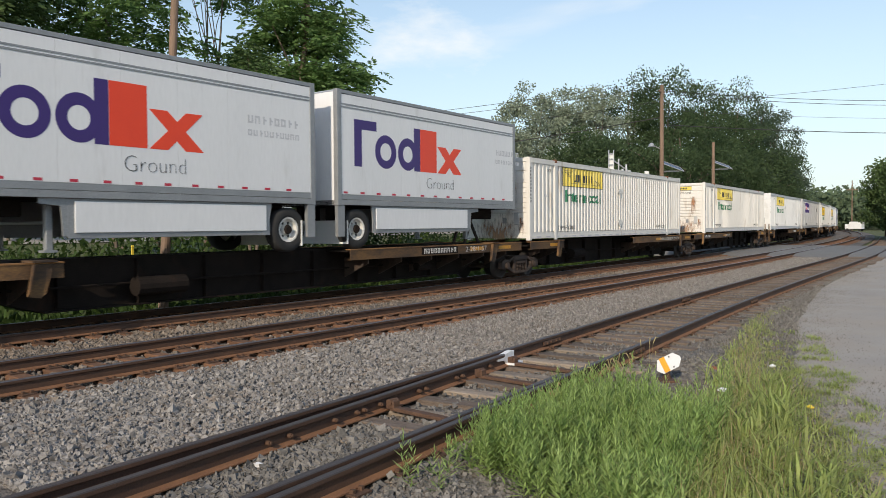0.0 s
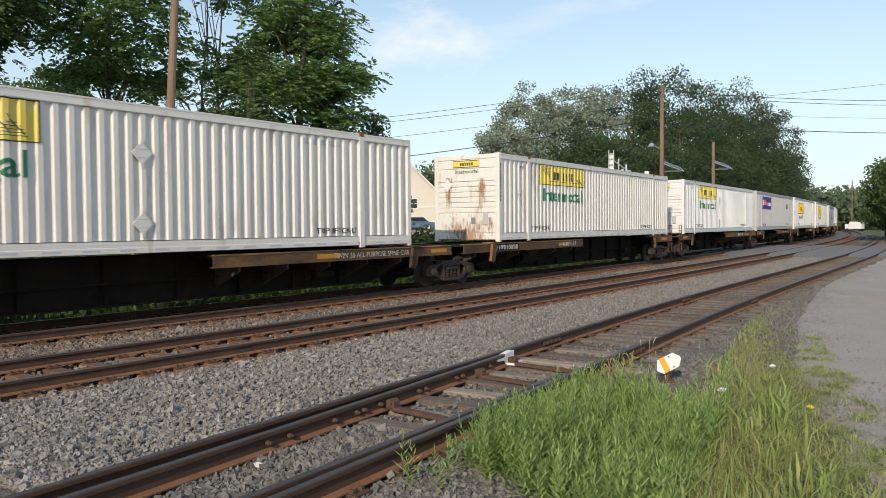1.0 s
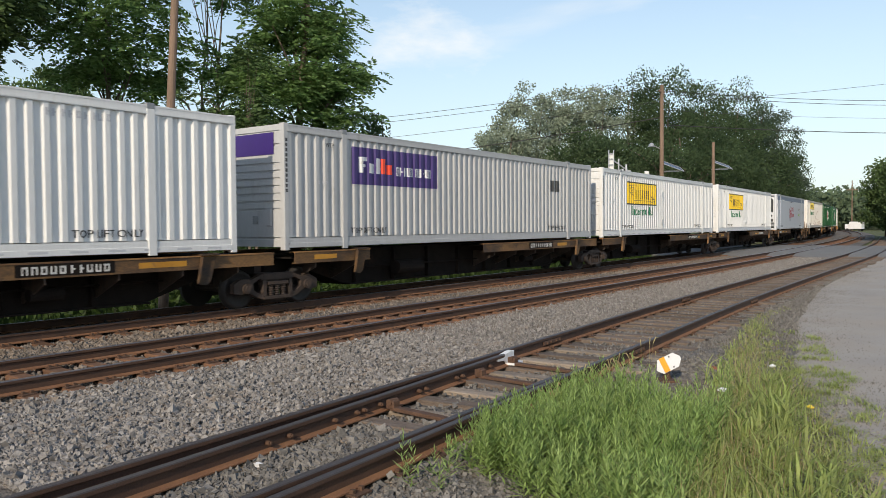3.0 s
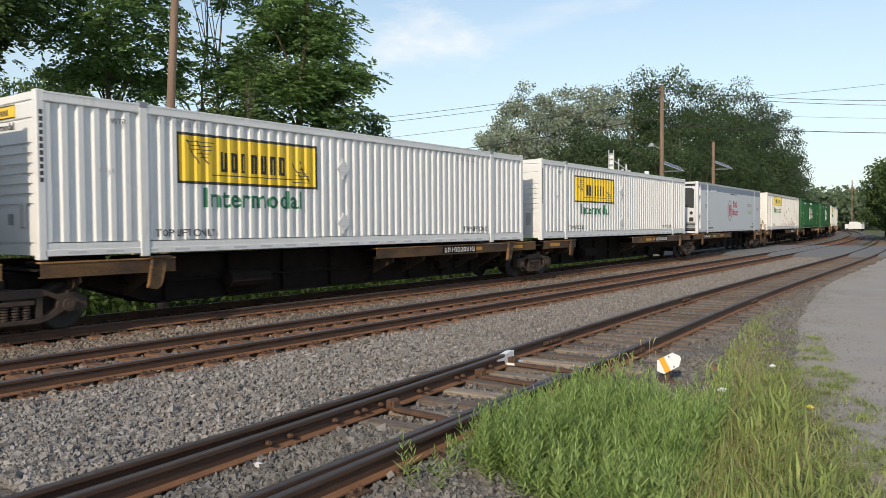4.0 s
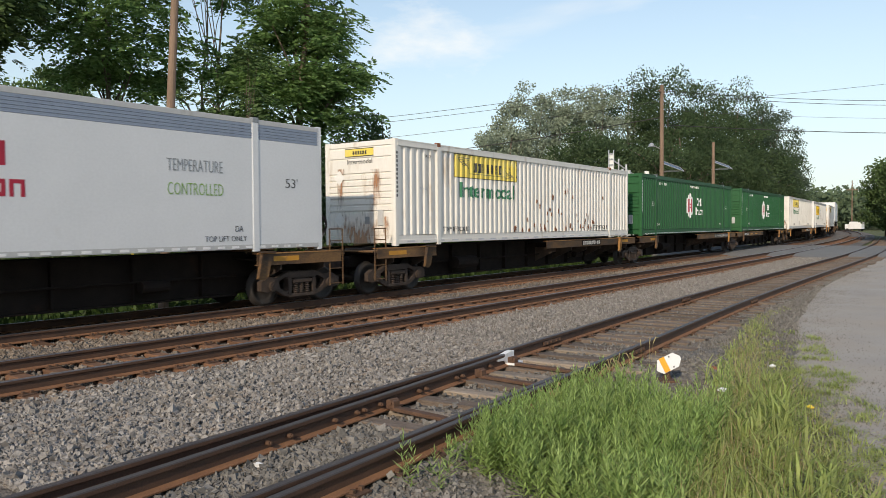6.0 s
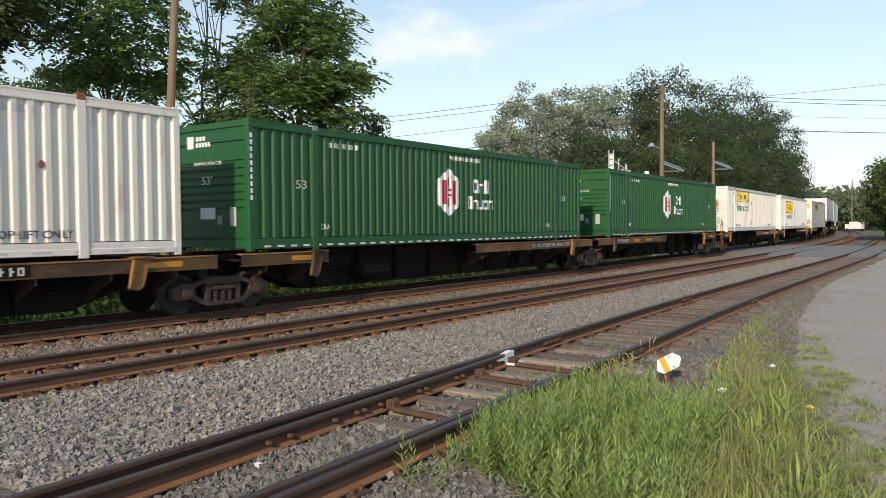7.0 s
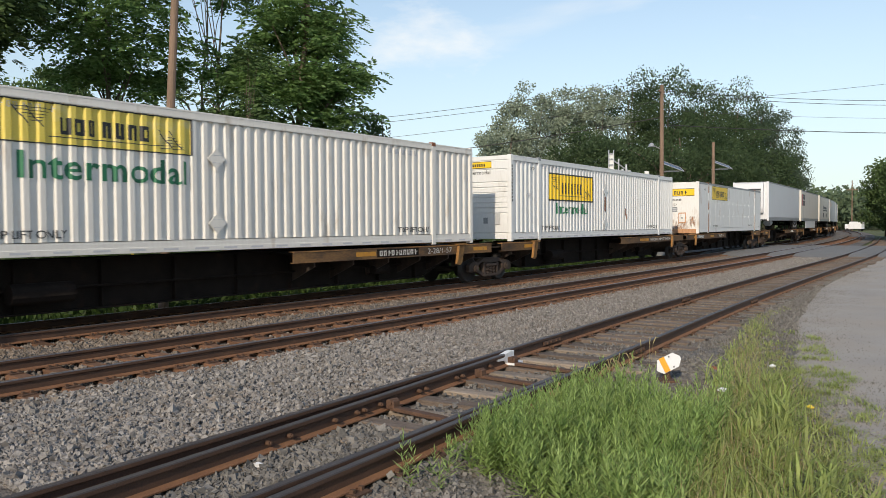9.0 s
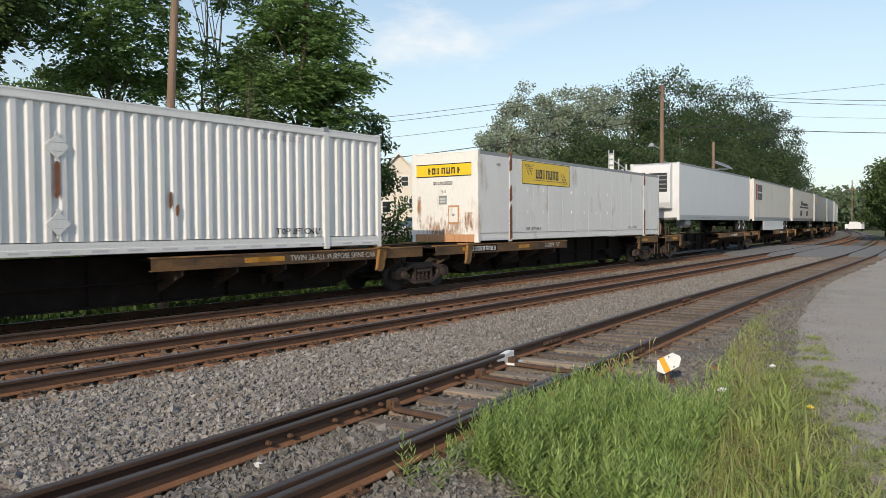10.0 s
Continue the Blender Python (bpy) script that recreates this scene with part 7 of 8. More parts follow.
# ---- stones of the ballast ----
def stones(name, label, mtl, count, place, size, seed, z, heap=0.008, chips_to=11.0):
    """Crushed stones: eight-cornered chips, each turned and squashed its own way."""
    rng = np.random.default_rng(seed)
    x, y = place(rng, count)
    n = len(x)
    box = np.array([(a, b, c) for a in (-1, 1) for b in (-1, 1) for c in (-1, 1)], dtype=float)
    f0 = np.array([(0, 1, 3, 2), (4, 6, 7, 5), (0, 4, 5, 1), (2, 3, 7, 6), (0, 2, 6, 4), (1, 5, 7, 3)])
    shapes = box[None] * (0.55 + 0.55 * rng.random((24, 8, 1))) + rng.normal(size=(24, 8, 3)) * 0.2
    S = shapes[rng.integers(0, 24, n)] * (size * np.exp(rng.normal(size=(n, 1)) * 0.30))[:, :, None] * rng.uniform(0.6, 1.3, (n, 1, 3))
    S[:, :, 2] *= 0.95
    yaw = rng.uniform(0, math.pi, n)
    q = unit(np.stack([np.cos(yaw), rng.normal(size=n) * 0.45, rng.normal(size=n) * 0.45, np.sin(yaw)], axis=1))
    w, i, j, k = q.T
    R = np.stack([np.stack([1 - 2 * (j * j + k * k), 2 * (i * j - k * w), 2 * (i * k + j * w)], -1), np.stack([2 * (i * j + k * w), 1 - 2 * (i * i + k * k), 2 * (j * k - i * w)], -1),
                  np.stack([2 * (i * k - j * w), 2 * (j * k + i * w), 1 - 2 * (i * i + j * j)], -1)], 1)
    S = np.einsum("nab,nvb->nva", R, S)
    lift = np.array([noise.noise((a * 0.8, b * 0.8, 9)) for a, b in zip(x, y)]) * 0.018
    S += np.stack([x, y, z + lift + rng.normal(size=n) * heap], axis=1)[:, None, :]
    # whole chips close by; further off, four-sided points of the same size
    near = x < chips_to
    S0, S1 = S[near], S[~near]
    tris = (f0[None] + 8 * np.arange(len(S0))[:, None, None]).reshape(-1, 4)
    low = np.sort(S1[:, :, 2], axis=1)[:, :4].mean(axis=1)
    ring = S1[:, [0, 2, 6, 4], :].copy()
    ring[:, :, 2] = 0.35 * ring[:, :, 2] + 0.65 * low[:, None]
    tip = S1[:, [1, 3, 5, 7], :].mean(axis=1)
    tip[:, 2] = S1[:, :, 2].max(axis=1)
    V1 = np.concatenate([ring, tip[:, None, :]], axis=1)
    k1 = 8 * len(S0) + 5 * np.arange(len(S1))[:, None, None]
    T = (np.array([(0, 1, 4), (1, 2, 4), (2, 3, 4), (3, 0, 4)])[None] + k1).reshape(-1, 3)
    verts = np.concatenate([S0.reshape(-1, 3), V1.reshape(-1, 3)])
    T = np.concatenate([tris[:, [0, 1, 2]], tris[:, [0, 2, 3]], T])
    S, F = verts, T
    ob = new(name, np_mesh(name, S, F, mtl))
    tagged(ob, label, "gravel", kind="stuff")


def between_tracks(rng, count):
    s = 2.6 + 45 * rng.random(count) ** 1.8
    x, y0, _ = line(s, -Y_STEP - 1.15)
    y1 = siding_y(x) + 0.84
    return x, y1 + (y0 - y1) * rng.random(count)


def inside_mains(rng, count):
    s = 3.5 + 44 * rng.random(count) ** 1.65
    o = np.concatenate([rng.uniform(-Y_STEP + 1.22, -1.22, count - count // 4), rng.uniform(-Y_STEP - 1.5, -Y_STEP - 1.22, count // 4)])
    x, y, _ = line(s, o)
    return x, y


def in_cribs(rng, count):
    s = 3.5 + 40 * rng.random(count) ** 1.65
    o = np.where(rng.random(count) < 0.6, -Y_STEP + rng.uniform(-1.22, 1.22, count), rng.uniform(-1.22, -0.8, count))
    x, y, _ = line(s, o)
    return x, y


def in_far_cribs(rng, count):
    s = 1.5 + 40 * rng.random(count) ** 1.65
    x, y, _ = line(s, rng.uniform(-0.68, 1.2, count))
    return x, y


def inside_siding(rng, count):
    x = 1.5 + 45 * rng.random(count) ** 1.6
    o = rng.uniform(-0.70, 0.42, count)
    keep = rng.random(count) < np.where(x < 5.6, 1.0, np.where(x < 11, 0.20, 0.36))
    x, o = x[keep], o[keep]
    return x, siding_y(x) + o


def siding_edge(rng, count):
    x = 1.5 + 44 * rng.random(count) ** 1.85
    room = np.clip(siding_y(x) - np.interp(x, YARD_X, YARD_Y) + 0.15, 0.9, 2.6)
    return x, siding_y(x) - 0.82 - (room - 0.82) * rng.random(count)


STONE_DARK = mat("siding_stone", (0.108, 0.101, 0.093), (0.20, 0.188, 0.172), 9, 0.9, 0.0, 0.3, 60, island=0.34)
STONE_RUSTY = mat("rusty_stone", (0.12, 0.095, 0.075), (0.24, 0.20, 0.165), 9, 0.9, 0.0, 0.3, 60, island=0.34)
stones("ballast_stones", "loose pale grey crushed stone between the tracks", STONE, 130000, between_tracks, 0.0163, 31, -0.205, 0.016)
stones("ballast_stones", "loose rust-tinted stone between the main rails", STONE_RUSTY, 24000, inside_mains, 0.020, 32, -0.212, 0.010)
stones("ballast_stones", "dark rust-tinted stone sunk between the ties", STONE_RUSTY, 26000, in_cribs, 0.020, 36, -0.252, 0.016)
stones("siding_stones", "small dark dirty stone in the side track", STONE_DARK, 30000, inside_siding, 0.017, 33, -0.198)
stones("siding_stones", "small dark dirty stone beside the side track", STONE_DARK, 36000, siding_edge, 0.016, 34, -0.205)


def yard_edge(rng, count):
    x = 4.5 + 36 * rng.random(count) ** 1.4
    e = np.interp(x, YARD_X, YARD_Y)
    return x, e + 0.15 + rng.normal(size=count) * 0.6


# Stone colour darkened to hold the shade under the passing train.
STONE_SHADED = mat("oily_stone", (0.026, 0.023, 0.02), (0.06, 0.052, 0.045), 9, 0.8, 0.0, 0.3, 60, island=0.34)
stones("ballast_stones", "stone between the far rails, darkened for the train's shade", STONE_SHADED, 12000, in_far_cribs, 0.036, 37, -0.225, 0.012, 0.0)
STONE_TAN = mat("yard_stone", (0.15, 0.14, 0.125), (0.27, 0.25, 0.225), 9, 0.9, 0.0, 0.3, 60, island=0.3)
stones("yard_gravel", "fine loose tan gravel strewn along the yard's edge", STONE_TAN, 42000, yard_edge, 0.0075, 35, -0.224, 0.008, 0.0)


# ---- poles, wires and railway furniture ----
def pole(x, y, z0, top, r, label, lean=(0, 0)):
    p = new("utility_pole")
    p.location = (x, y, z0)
    tagged(p, label, "utility pole", group="poles along the railway")
    m = Mesher()
    n = 8
    for k in range(n):
        a, b = k / n, (k + 1) / n
        m.cyl((lean[0] * a, lean[1] * a, (top - z0) * a), (lean[0] * b, lean[1] * b, (top - z0) * b), r * (1 - 0.3 * a), 12, r * (1 - 0.3 * b))
    part("shaft", m, POLE, p)
    return p


def solar_panel(p, z, side):
    s = part("solar_panel", Mesher().add([(0.15, -0.1, 0.30), (0.15, 0.7, 0.62), (1.5, 0.7, 0.12), (1.5, -0.1, -0.20), (0.13, -0.1, 0.26), (0.13, 0.7, 0.58), (1.48, 0.7, 0.08), (1.48, -0.1, -0.24)],
                                        [(0, 1, 2, 3), (4, 7, 6, 5), (0, 4, 5, 1), (1, 5, 6, 2), (2, 6, 7, 3), (3, 7, 4, 0)]), PANEL_BLUE, p, "dark tilted solar panel", at=Matrix.Translation((0, 0, z)) @ pose(0, 0, 0, 0, 0, -52))
    fr = Mesher().cyl((0.15, -0.12, 0.29), (1.5, -0.12, -0.21), 0.03, 6).cyl((0.15, 0.72, 0.63), (1.5, 0.72, 0.13), 0.03, 6).cyl((0.15, -0.12, 0.29), (0.15, 0.72, 0.63), 0.03, 6).cyl((1.5, -0.12, -0.21), (1.5, 0.72, 0.13), 0.03, 6).cyl((0.05, 0.0, -0.18), (1.4, 0.0, -0.16), 0.03, 6).cyl((0.05, 0.6, -0.18), (1.4, 0.6, -0.16), 0.03, 6)
    part("panel_frame", fr, GALV, s, "bright metal frame")


pole(11.48, 18.0, -0.7, 9.6, 0.135, "weathered brown wooden pole behind the train", lean=(0.55, -0.15))
pb = pole(50.6, 19.4, -0.7, 11.3, 0.17, "reddish-brown wooden pole with a lamp and solar panel")
solar_panel(pb, 6.3, 1)
part("crossarm", Mesher().box(-0.5, 0.5, -0.05, 0.05, 11.5, 11.6), POLE, pb)
lamp_arm = Mesher().cyl((0, 0, 7.6), (-0.45, 0.55, 7.95), 0.03, 6)
part("lamp_arm", lamp_arm, GALV, pb)
part("lamp_head", Mesher().cyl((-0.45, 0.55, 7.8), (-0.45, 0.55, 8.05), 0.24, 12, 0.1), GALV, pb, "pale metal lamp hood")
pc = pole(60.9, 19.15, -0.7, 8.25, 0.16, "short grey-brown wooden pole with a solar panel")
solar_panel(pc, 7.0, 1)


def signal_gear():
    """Pale metal equipment frame standing by the crossing."""
    g = new("signal_frame")
    g.location = (48.6, 22.2, -0.7)
    tagged(g, "pale galvanised signal ladder and frame by the crossing", "signal frame")
    lad = Mesher()
    for o in (-0.14, 0.14):
        lad.box(o * 0.6 - 0.03, o * 0.6 + 0.03, -o - 0.03, -o + 0.03, 0, 7.6)
    for k in range(19):
        z = 0.5 + k * 0.38
        lad.box(-0.10, 0.10, -0.14, 0.14, z, z + 0.05)
    part("ladder", lad, GALV, g)
    part("back_plate", Mesher().box(0.02, 0.06, -0.16, 0.16, 4.5, 7.4), TRIM_WHITE, g)
    for dx, dy, h, r in ((0.28, -0.42, 7.0, 0.05), (0.42, -0.62, 6.3, 0.11), (0.55, -0.85, 6.6, 0.07), (0.66, -1.0, 6.2, 0.13), (0.85, -1.25, 6.0, 0.05)):
        part("post", Mesher().cyl((dx, dy, 0), (dx, dy, h), r, 10), GALV, g)
    part("beam", Mesher().cyl((0, 0, 7.0), (0.85, -1.25, 5.9), 0.05, 6).cyl((0, 0, 6.0), (0.85, -1.25, 5.8), 0.05, 6), GALV, g)
    v = new("vent_cap", Mesher().cyl((0, 0, 0), (0, 0, 5.9), 0.05, 8).cyl((0, 0, 5.9), (0, 0, 6.15), 0.16, 10).data("vent_cap", TRIM_WHITE))
    v.location = (50.2, 20.3, -0.7)
    tagged(v, "white capped vent pipe by the crossing", "vent pipe")


signal_gear()


def cable(pts, r, label, sag=0.0):
    cu = bpy.data.curves.new("overhead_wire", "CURVE")
    cu.dimensions, cu.bevel_depth, cu.bevel_resolution = "3D", r, 1
    sp = cu.splines.new("POLY")
    n = 24
    sp.points.add(n)
    a, b = Vector(pts[0]), Vector(pts[1])
    for i in range(n + 1):
        u = i / n
        p = a.lerp(b, u)
        sp.points[i].co = (p.x, p.y, p.z - sag * 4 * u * (1 - u), 1)
    cu.materials.append(WIRE)
    ob = new("overhead_wire", cu)
    tagged(ob, label, "wire", group="overhead wires")


lab = "thin dark overhead wire slung between poles"
cable([(30.0, 52.0, 8.2), (50.6, 19.6, 11.6)], 0.016, lab, 0.45)
cable([(30.0, 52.0, 7.9), (50.6, 19.6, 11.2)], 0.016, lab, 0.45)
cable([(30.0, 51.0, 6.7), (50.6, 19.5, 10.2)], 0.014, lab, 0.45)
cable([(34.0, 50.0, 5.6), (50.6, 19.5, 9.1)], 0.03, lab, 0.5)
cable([(50.6, 19.4, 10.0), (78.0, -2.0, 14.5)], 0.014, lab, 0.3)
cable([(50.6, 19.4, 10.9), (78.0, -2.0, 11.8)], 0.02, lab, 0.5)
cable([(50.6, 19.4, 10.7), (78.0, -2.0, 11.35)], 0.018, lab, 0.5)
cable([(50.6, 19.4, 8.6), (78.0, -2.0, 8.95)], 0.028, lab, 0.3)
cable([(50.6, 19.4, 9.6), (78.0, -2.0, 10.3)], 0.010, lab, 0.4)


def switch_target():
    """Low switch stand with its white and orange target beside the side track."""
    s = new("switch_target")
    s.location = (9.36, 3.52, -0.27)
    s.rotation_euler = (0, 0, radians(-52))
    tagged(s, "white hexagonal switch target with an orange band on a rusty stand", "switch target")
    part("stand", Mesher().box(-0.10, 0.10, -0.14, 0.14, 0.0, 0.10, 0.015).cyl((0, 0, 0.1), (0, 0, 0.2), 0.06, 10, 0.035).cyl((0, 0, 0.2), (0.0, 0, 0.32), 0.018, 8), FITTING, s, "rusty cast stand")
    w, h = 0.185, 0.095
    at = Matrix.Translation((0.01, -0.03, 0.305)) @ pose(0, 0, 0, -16, -22, 14)
    p = part("target_plate", Mesher().prism([(-w, -0.02), (-0.115, h), (0.115, h), (w, 0.02), (w, -0.02), (0.115, -h), (-0.115, -h)], -0.004, 0.004), WHITE_INK, s, "white enamel plate", at=at)
    part("orange_band", Mesher().box(-0.095, -0.018, -0.008, -0.0045, -h + 0.004, h - 0.004), SIGN_ORANGE, p, "ribbed orange reflector")
    for k in range(6):
        part("reflector_rib", Mesher().box(-0.094, -0.019, -0.011, -0.008, -h + 0.012 + k * 0.033, -h + 0.03 + k * 0.033), SIGN_ORANGE, p)
    for x, z in ((0.045, 0.07), (0.045, -0.07)):
        part("plate_bolt", Mesher().cyl((x, -0.01, z), (x, -0.004, z), 0.010, 8), INK, p)
    b = new("long_sleeper", tie_mesh("long_sleeper", 1.6, TIE_OLD, 70))
    b.matrix_world = pose(9.45, 3.95, -0.20, 0, 0, 4)
    tagged(b, "pale grey split head timber of the switch", "sleeper")
    c = new("rusty_rod", Mesher().box(-0.06, 0.06, -0.10, 0.10, 0, 0.09, 0.02).cyl((0, 0, 0.05), (0.3, 0.06, 0.05), 0.02, 8).data("rusty_rod", RUST))
    c.location = (10.6, 3.35, -0.27)
    tagged(c, "rusty iron fitting lying in the gravel", "iron fitting")


switch_target()


def litter():
    rng = np.random.default_rng(95)
    for x, y, z, mtl, lab in ((11.55, 3.86, -0.24, WHITE_INK, "crumpled white paper scrap"), (10.6, 2.55, -0.1, WHITE_INK, "crumpled white paper scrap"), (7.6, 2.3, 0.15, WHITE_INK, "small white flower head"),
                              (8.9, 1.75, -0.2, PLASTIC_YELLOW, "dry yellow fallen leaf"), (4.05, 5.35 - 0.35, -0.185, WHITE_INK, "pale splinter of wood"), (3.1, 5.1 - 0.3, -0.185, WHITE_INK, "pale splinter of wood")):
        m = Mesher()
        k = 7
        pts = [(0.05 * math.cos(i * 6.283 / k) * rng.uniform(0.5, 1.2), 0.05 * math.sin(i * 6.283 / k) * rng.uniform(0.5, 1.2), rng.uniform(0, 0.03)) for i in range(k)]
        m.add([(0, 0, 0.035)] + pts + [(p[0] * 0.8, p[1] * 0.8, -0.004) for p in pts], [(0, 1 + i, 1 + (i + 1) % k) for i in range(k)] + [(1 + i, 1 + k + i, 1 + k + (i + 1) % k, 1 + (i + 1) % k) for i in range(k)])
        ob = new("litter_scrap", m.data("litter_scrap", mtl))
        ob.location = (x, y, z)
        tagged(ob, lab, "litter")


litter()


# ---- houses and what stands round them ----
def house(x, y, z, w, d, eave, ridge, turn, wall, label, wins):
    """A gabled house with clapboards; its gable faces -y before it is turned."""
    h = new("house")
    h.matrix_world = pose(x, y, z, 0, 0, turn)
    tagged(h, label, "house", group="houses beyond the railway")
    part("wall", Mesher().add([(-w / 2, 0, 0), (w / 2, 0, 0), (w / 2, 0, eave), (0, 0, ridge), (-w / 2, 0, eave), (-w / 2, d, 0), (w / 2, d, 0), (w / 2, d, eave), (0, d, ridge), (-w / 2, d, eave)],
                              [(0, 1, 2, 3, 4), (5, 9, 8, 7, 6), (0, 4, 9, 5), (1, 6, 7, 2)]), wall, h)
    n = int(ridge / 0.19)
    cl = Mesher()
    for i in range(n):
        zz = 0.5 + i * 0.19
        if zz > ridge - 0.3:
            break
        half = w / 2 if zz < eave else (w / 2) * (ridge - zz) / (ridge - eave)
        half2 = w / 2 if zz + 0.19 < eave else (w / 2) * max(0.05, (ridge - zz - 0.19) / (ridge - eave))
        cl.add([(-half, -0.035, zz), (half, -0.035, zz), (half2, -0.008, zz + 0.19), (-half2, -0.008, zz + 0.19), (-half, 0, zz), (half, 0, zz)], [(0, 1, 2, 3), (0, 4, 5, 1)])
    c = part("clapboard", cl, wall, h)
    tagged(c, kind="stuff")
    part("footing", Mesher().box(-w / 2 - 0.02, w / 2 + 0.02, -0.05, 0.1, 0, 0.5), CONCRETE, h, "pale concrete footing")
    part("belt_trim", Mesher().box(-w / 2, w / 2, -0.07, -0.01, eave * 0.53, eave * 0.53 + 0.22), TRIM_WHITE, h, "white trim board")
    e = 0.45
    for s in (-1, 1):
        sl = (ridge - eave) / (w / 2)
        part("roof", Mesher().add([(0, -e, ridge + 0.12), (s * (w / 2 + e), -e, eave - e * sl + 0.12), (s * (w / 2 + e), d + e, eave - e * sl + 0.12), (0, d + e, ridge + 0.12),
                                   (0, -e, ridge - 0.06), (s * (w / 2 + e), -e, eave - e * sl - 0.06), (s * (w / 2 + e), d + e, eave - e * sl - 0.06), (0, d + e, ridge - 0.06)],
                                  [(0, 1, 2, 3), (4, 7, 6, 5), (0, 4, 5, 1), (1, 5, 6, 2), (2, 6, 7, 3)]), ROOF, h)
        part("barge_board", Mesher().add([(0, -e - 0.03, ridge + 0.1), (s * (w / 2 + e), -e - 0.03, eave - e * sl + 0.1), (s * (w / 2 + e), -e - 0.03, eave - e * sl - 0.15), (0, -e - 0.03, ridge - 0.15)], [(0, 1, 2, 3)]), TRIM_WHITE, h)
    for wx, wz, ww, wh in wins:
        win = part("window", Mesher().box(wx - ww / 2 - 0.1, wx + ww / 2 + 0.1, -0.08, -0.02, wz - 0.1, wz + wh + 0.1), TRIM_WHITE, h, "white window frame")
        for k in (0, 1):
            part("pane", Mesher().box(wx - ww / 2, wx + ww / 2, -0.10, -0.08, wz + k * wh / 2 + 0.03, wz + (k + 1) * wh / 2 - 0.03), GLASS, win, "dark glass")
    return h


house(72.6, 61.7, rise(72.6, 61.7) - 0.1, 9.8, 10.0, 4.3, 9.1, -50, SIDING, "pale beige clapboard house with white trim", [(-1.6, 1.7, 0.95, 1.4), (0.75, 5.0, 0.8, 1.2), (1.75, 2.2, 0.95, 1.2), (-3.4, 1.7, 0.95, 1.4), (-1.2, 5.0, 0.8, 1.2)])
house(37.5, 77.0, rise(37.5, 77.0) - 0.1, 8.5, 9.0, 5.4, 8.6, -28, SIDING_GREY, "blue-grey clapboard house among trees", [(-2.0, 4.0, 0.9, 1.3), (1.6, 4.0, 0.9, 1.3), (-2.0, 1.2, 0.9, 1.3), (1.8, 1.2, 0.9, 1.3)])


def car(x, y, z, turn, paint, label):
    c = new("car")
    c.matrix_world = pose(x, y, z, 0, 0, turn)
    tagged(c, label, "car", group="parked cars")
    part("body", Mesher().prism([(-2.2, 0.35), (-2.2, 0.8), (-1.4, 0.92), (-0.75, 1.45), (0.75, 1.45), (1.5, 0.98), (2.15, 0.9), (2.25, 0.35)], -0.85, 0.85), paint, c)
    part("window", Mesher().prism([(-1.2, 0.97), (-0.7, 1.38), (0.68, 1.38), (1.25, 1.0)], -0.86, 0.86), GLASS, c, "dark side glass")
    for wx in (-1.35, 1.4):
        for s in (-1, 1):
            w = part("wheel", Mesher().cyl((wx, s * 0.70, 0.32), (wx, s * 0.88, 0.32), 0.32, 16), RUBBER, c)
            part("rim", Mesher().cyl((wx, s * 0.86, 0.32), (wx, s * 0.89, 0.32), 0.2, 12), GALV, w)


car(66.7, 54.1, rise(66.7, 54.1), 128, CAR_BLUE, "blue parked saloon car on the back street")


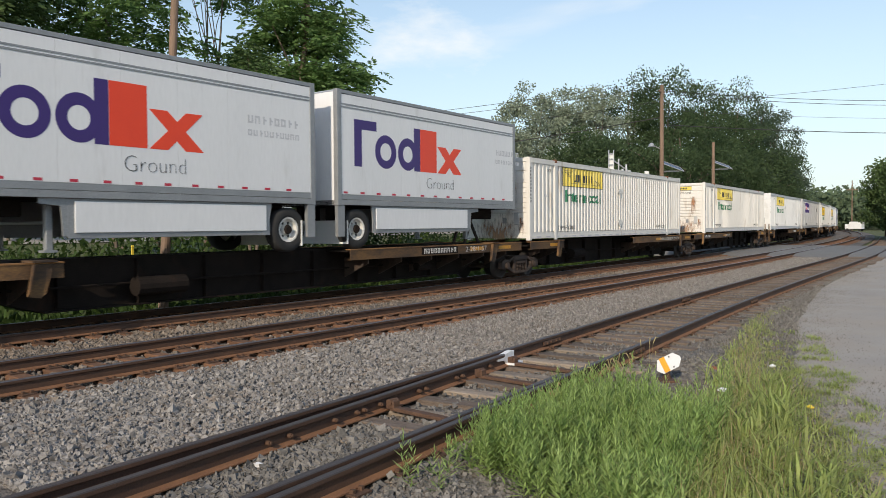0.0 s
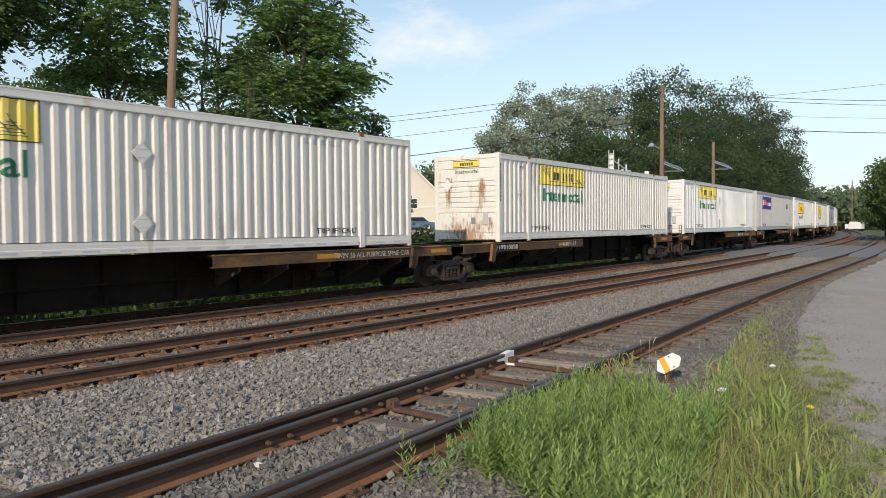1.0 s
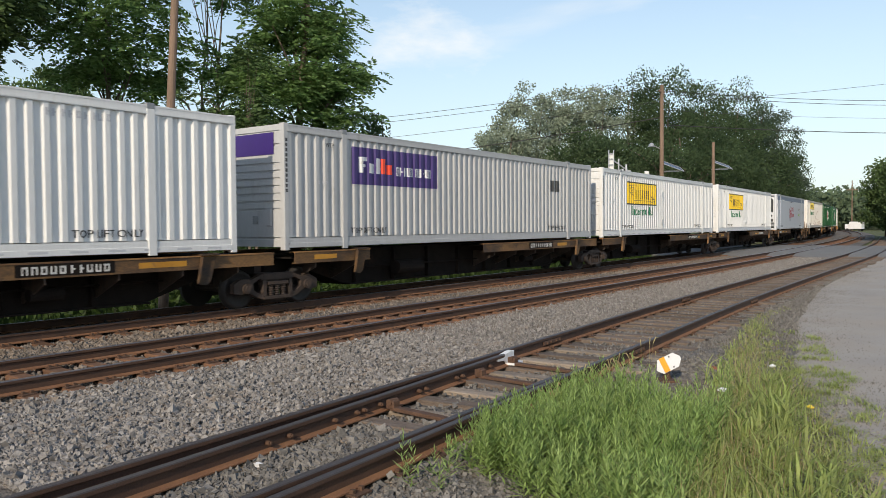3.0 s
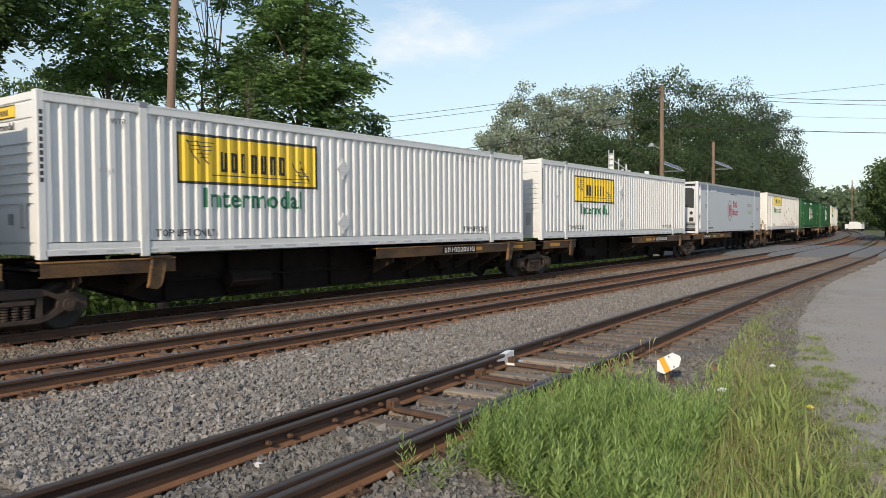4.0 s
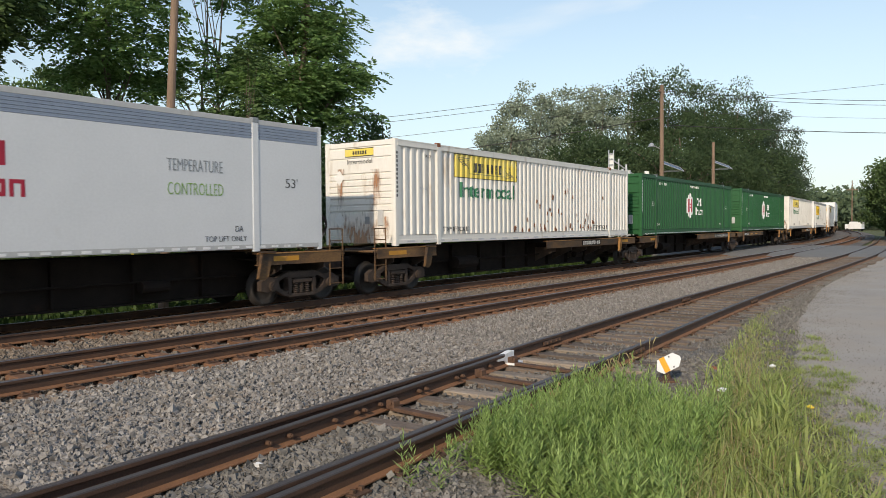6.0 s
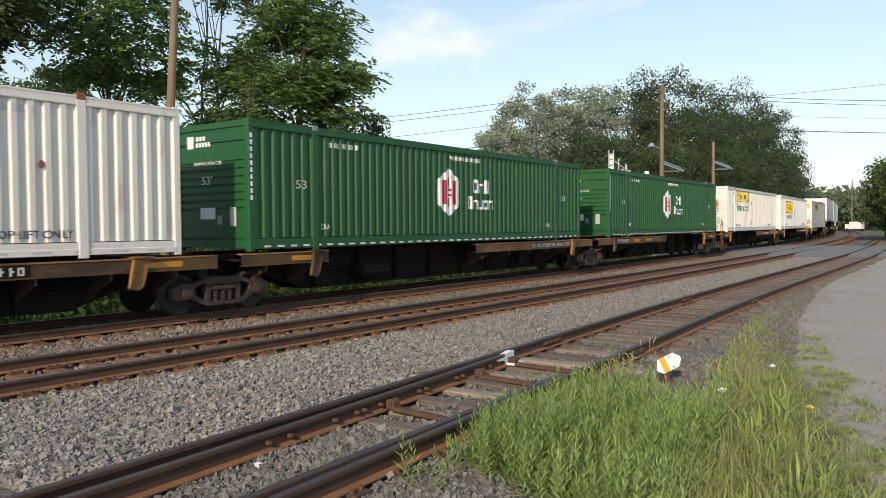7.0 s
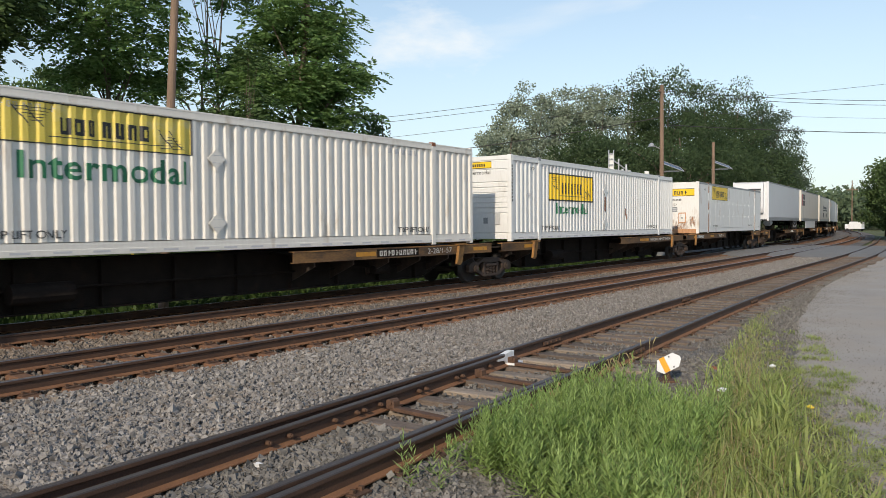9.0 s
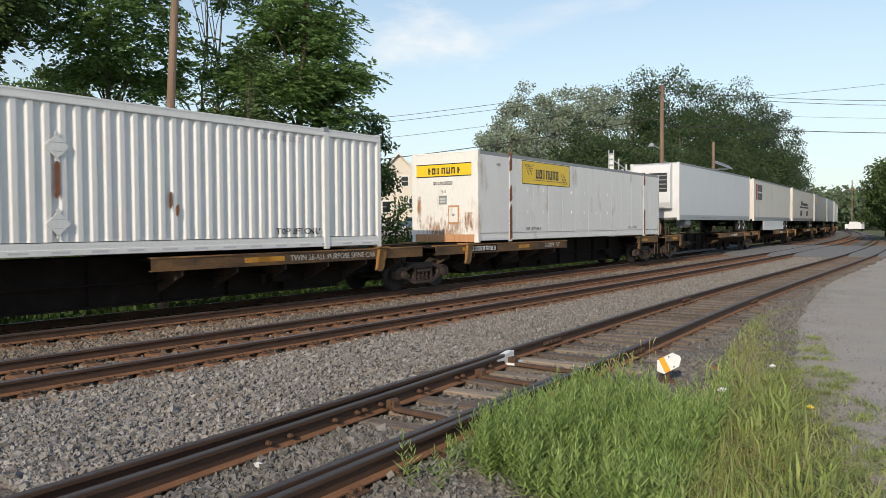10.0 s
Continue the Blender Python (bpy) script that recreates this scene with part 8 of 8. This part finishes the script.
def far_box():
    """White box van standing past the bend, and the fence beside it."""
    b = new("box_van")
    b.matrix_world = pose(208.9, 31.0, -0.25, 0, 0, -8)
    tagged(b, "white box van parked past the bend", "van")
    part("body", Mesher().box(-1.2, 1.2, -1.4, 1.4, 0.5, 2.3, 0.08), CAR_WHITE, b)
    part("cab", Mesher().box(-1.1, 1.1, 1.4, 2.4, 0.4, 1.7, 0.15), CAR_WHITE, b)
    for s in (-0.9, 1.8):
        part("wheel", Mesher().cyl((-1.15, s, 0.35), (-0.9, s, 0.35), 0.35, 14), RUBBER, b)
        part("wheel", Mesher().cyl((0.9, s, 0.35), (1.15, s, 0.35), 0.35, 14), RUBBER, b)
    p = pole(215.0, 33.0, -0.3, 12.5, 0.15, "distant utility pole down the line")
    part("crossarm", Mesher().box(-0.1, 0.1, -1.3, 1.3, 10.3, 10.5), POLE, p)


far_box()


def bank_things():
    m = new("marker_post")
    m.location = (11.7, 19.75, -0.75)
    tagged(m, "slim yellow marker post behind the train", "marker post")
    part("post", Mesher().box(-0.035, 0.035, -0.02, 0.02, 0, 2.0, 0.008), PLASTIC_YELLOW, m)
    part("cap", Mesher().box(-0.04, 0.04, -0.025, 0.025, 2.0, 2.06, 0.01), PLASTIC_YELLOW, m)
    h = new("fire_hydrant")
    h.location = (28.6, 52.5, rise(28.6, 52.5))
    tagged(h, "red fire hydrant with a white cap on the lawn", "hydrant")
    part("barrel", Mesher().cyl((0, 0, 0), (0, 0, 0.85), 0.16, 12, 0.14).cyl((-0.3, 0, 0.6), (0.3, 0, 0.6), 0.08, 8), RED, h)
    part("cap", Mesher().cyl((0, 0, 0.85), (0, 0, 1.1), 0.18, 12, 0.05), TRIM_WHITE, h, "white domed cap")
    st = Mesher()
    vs, fs = strip(lambda s: line(s, 37.0), lambda s: line(s, 34.0), np.arange(-20, 110, 2.0), 0, 0, 4)
    vs = [(x, y, rise(x, y) + 0.06) for x, y, _ in vs]
    ob = new("back_street", np_mesh("back_street", vs, fs, ASPHALT))
    tagged(ob, "pale asphalt back street beyond the trees", "road", kind="structure")


bank_things()


# ---- what moves: every platform and its load rolls along the line ----
def motions():
    for thing, s, z in MOVERS:
        rows = []
        for k in range(0, 41):
            t = k * 0.25
            x, y, h = line(s - SPEED * t)
            rows.append((t, pose(float(x), float(y), z, 0, 0, math.degrees(float(h)))))
        walk(thing, rows)


motions()
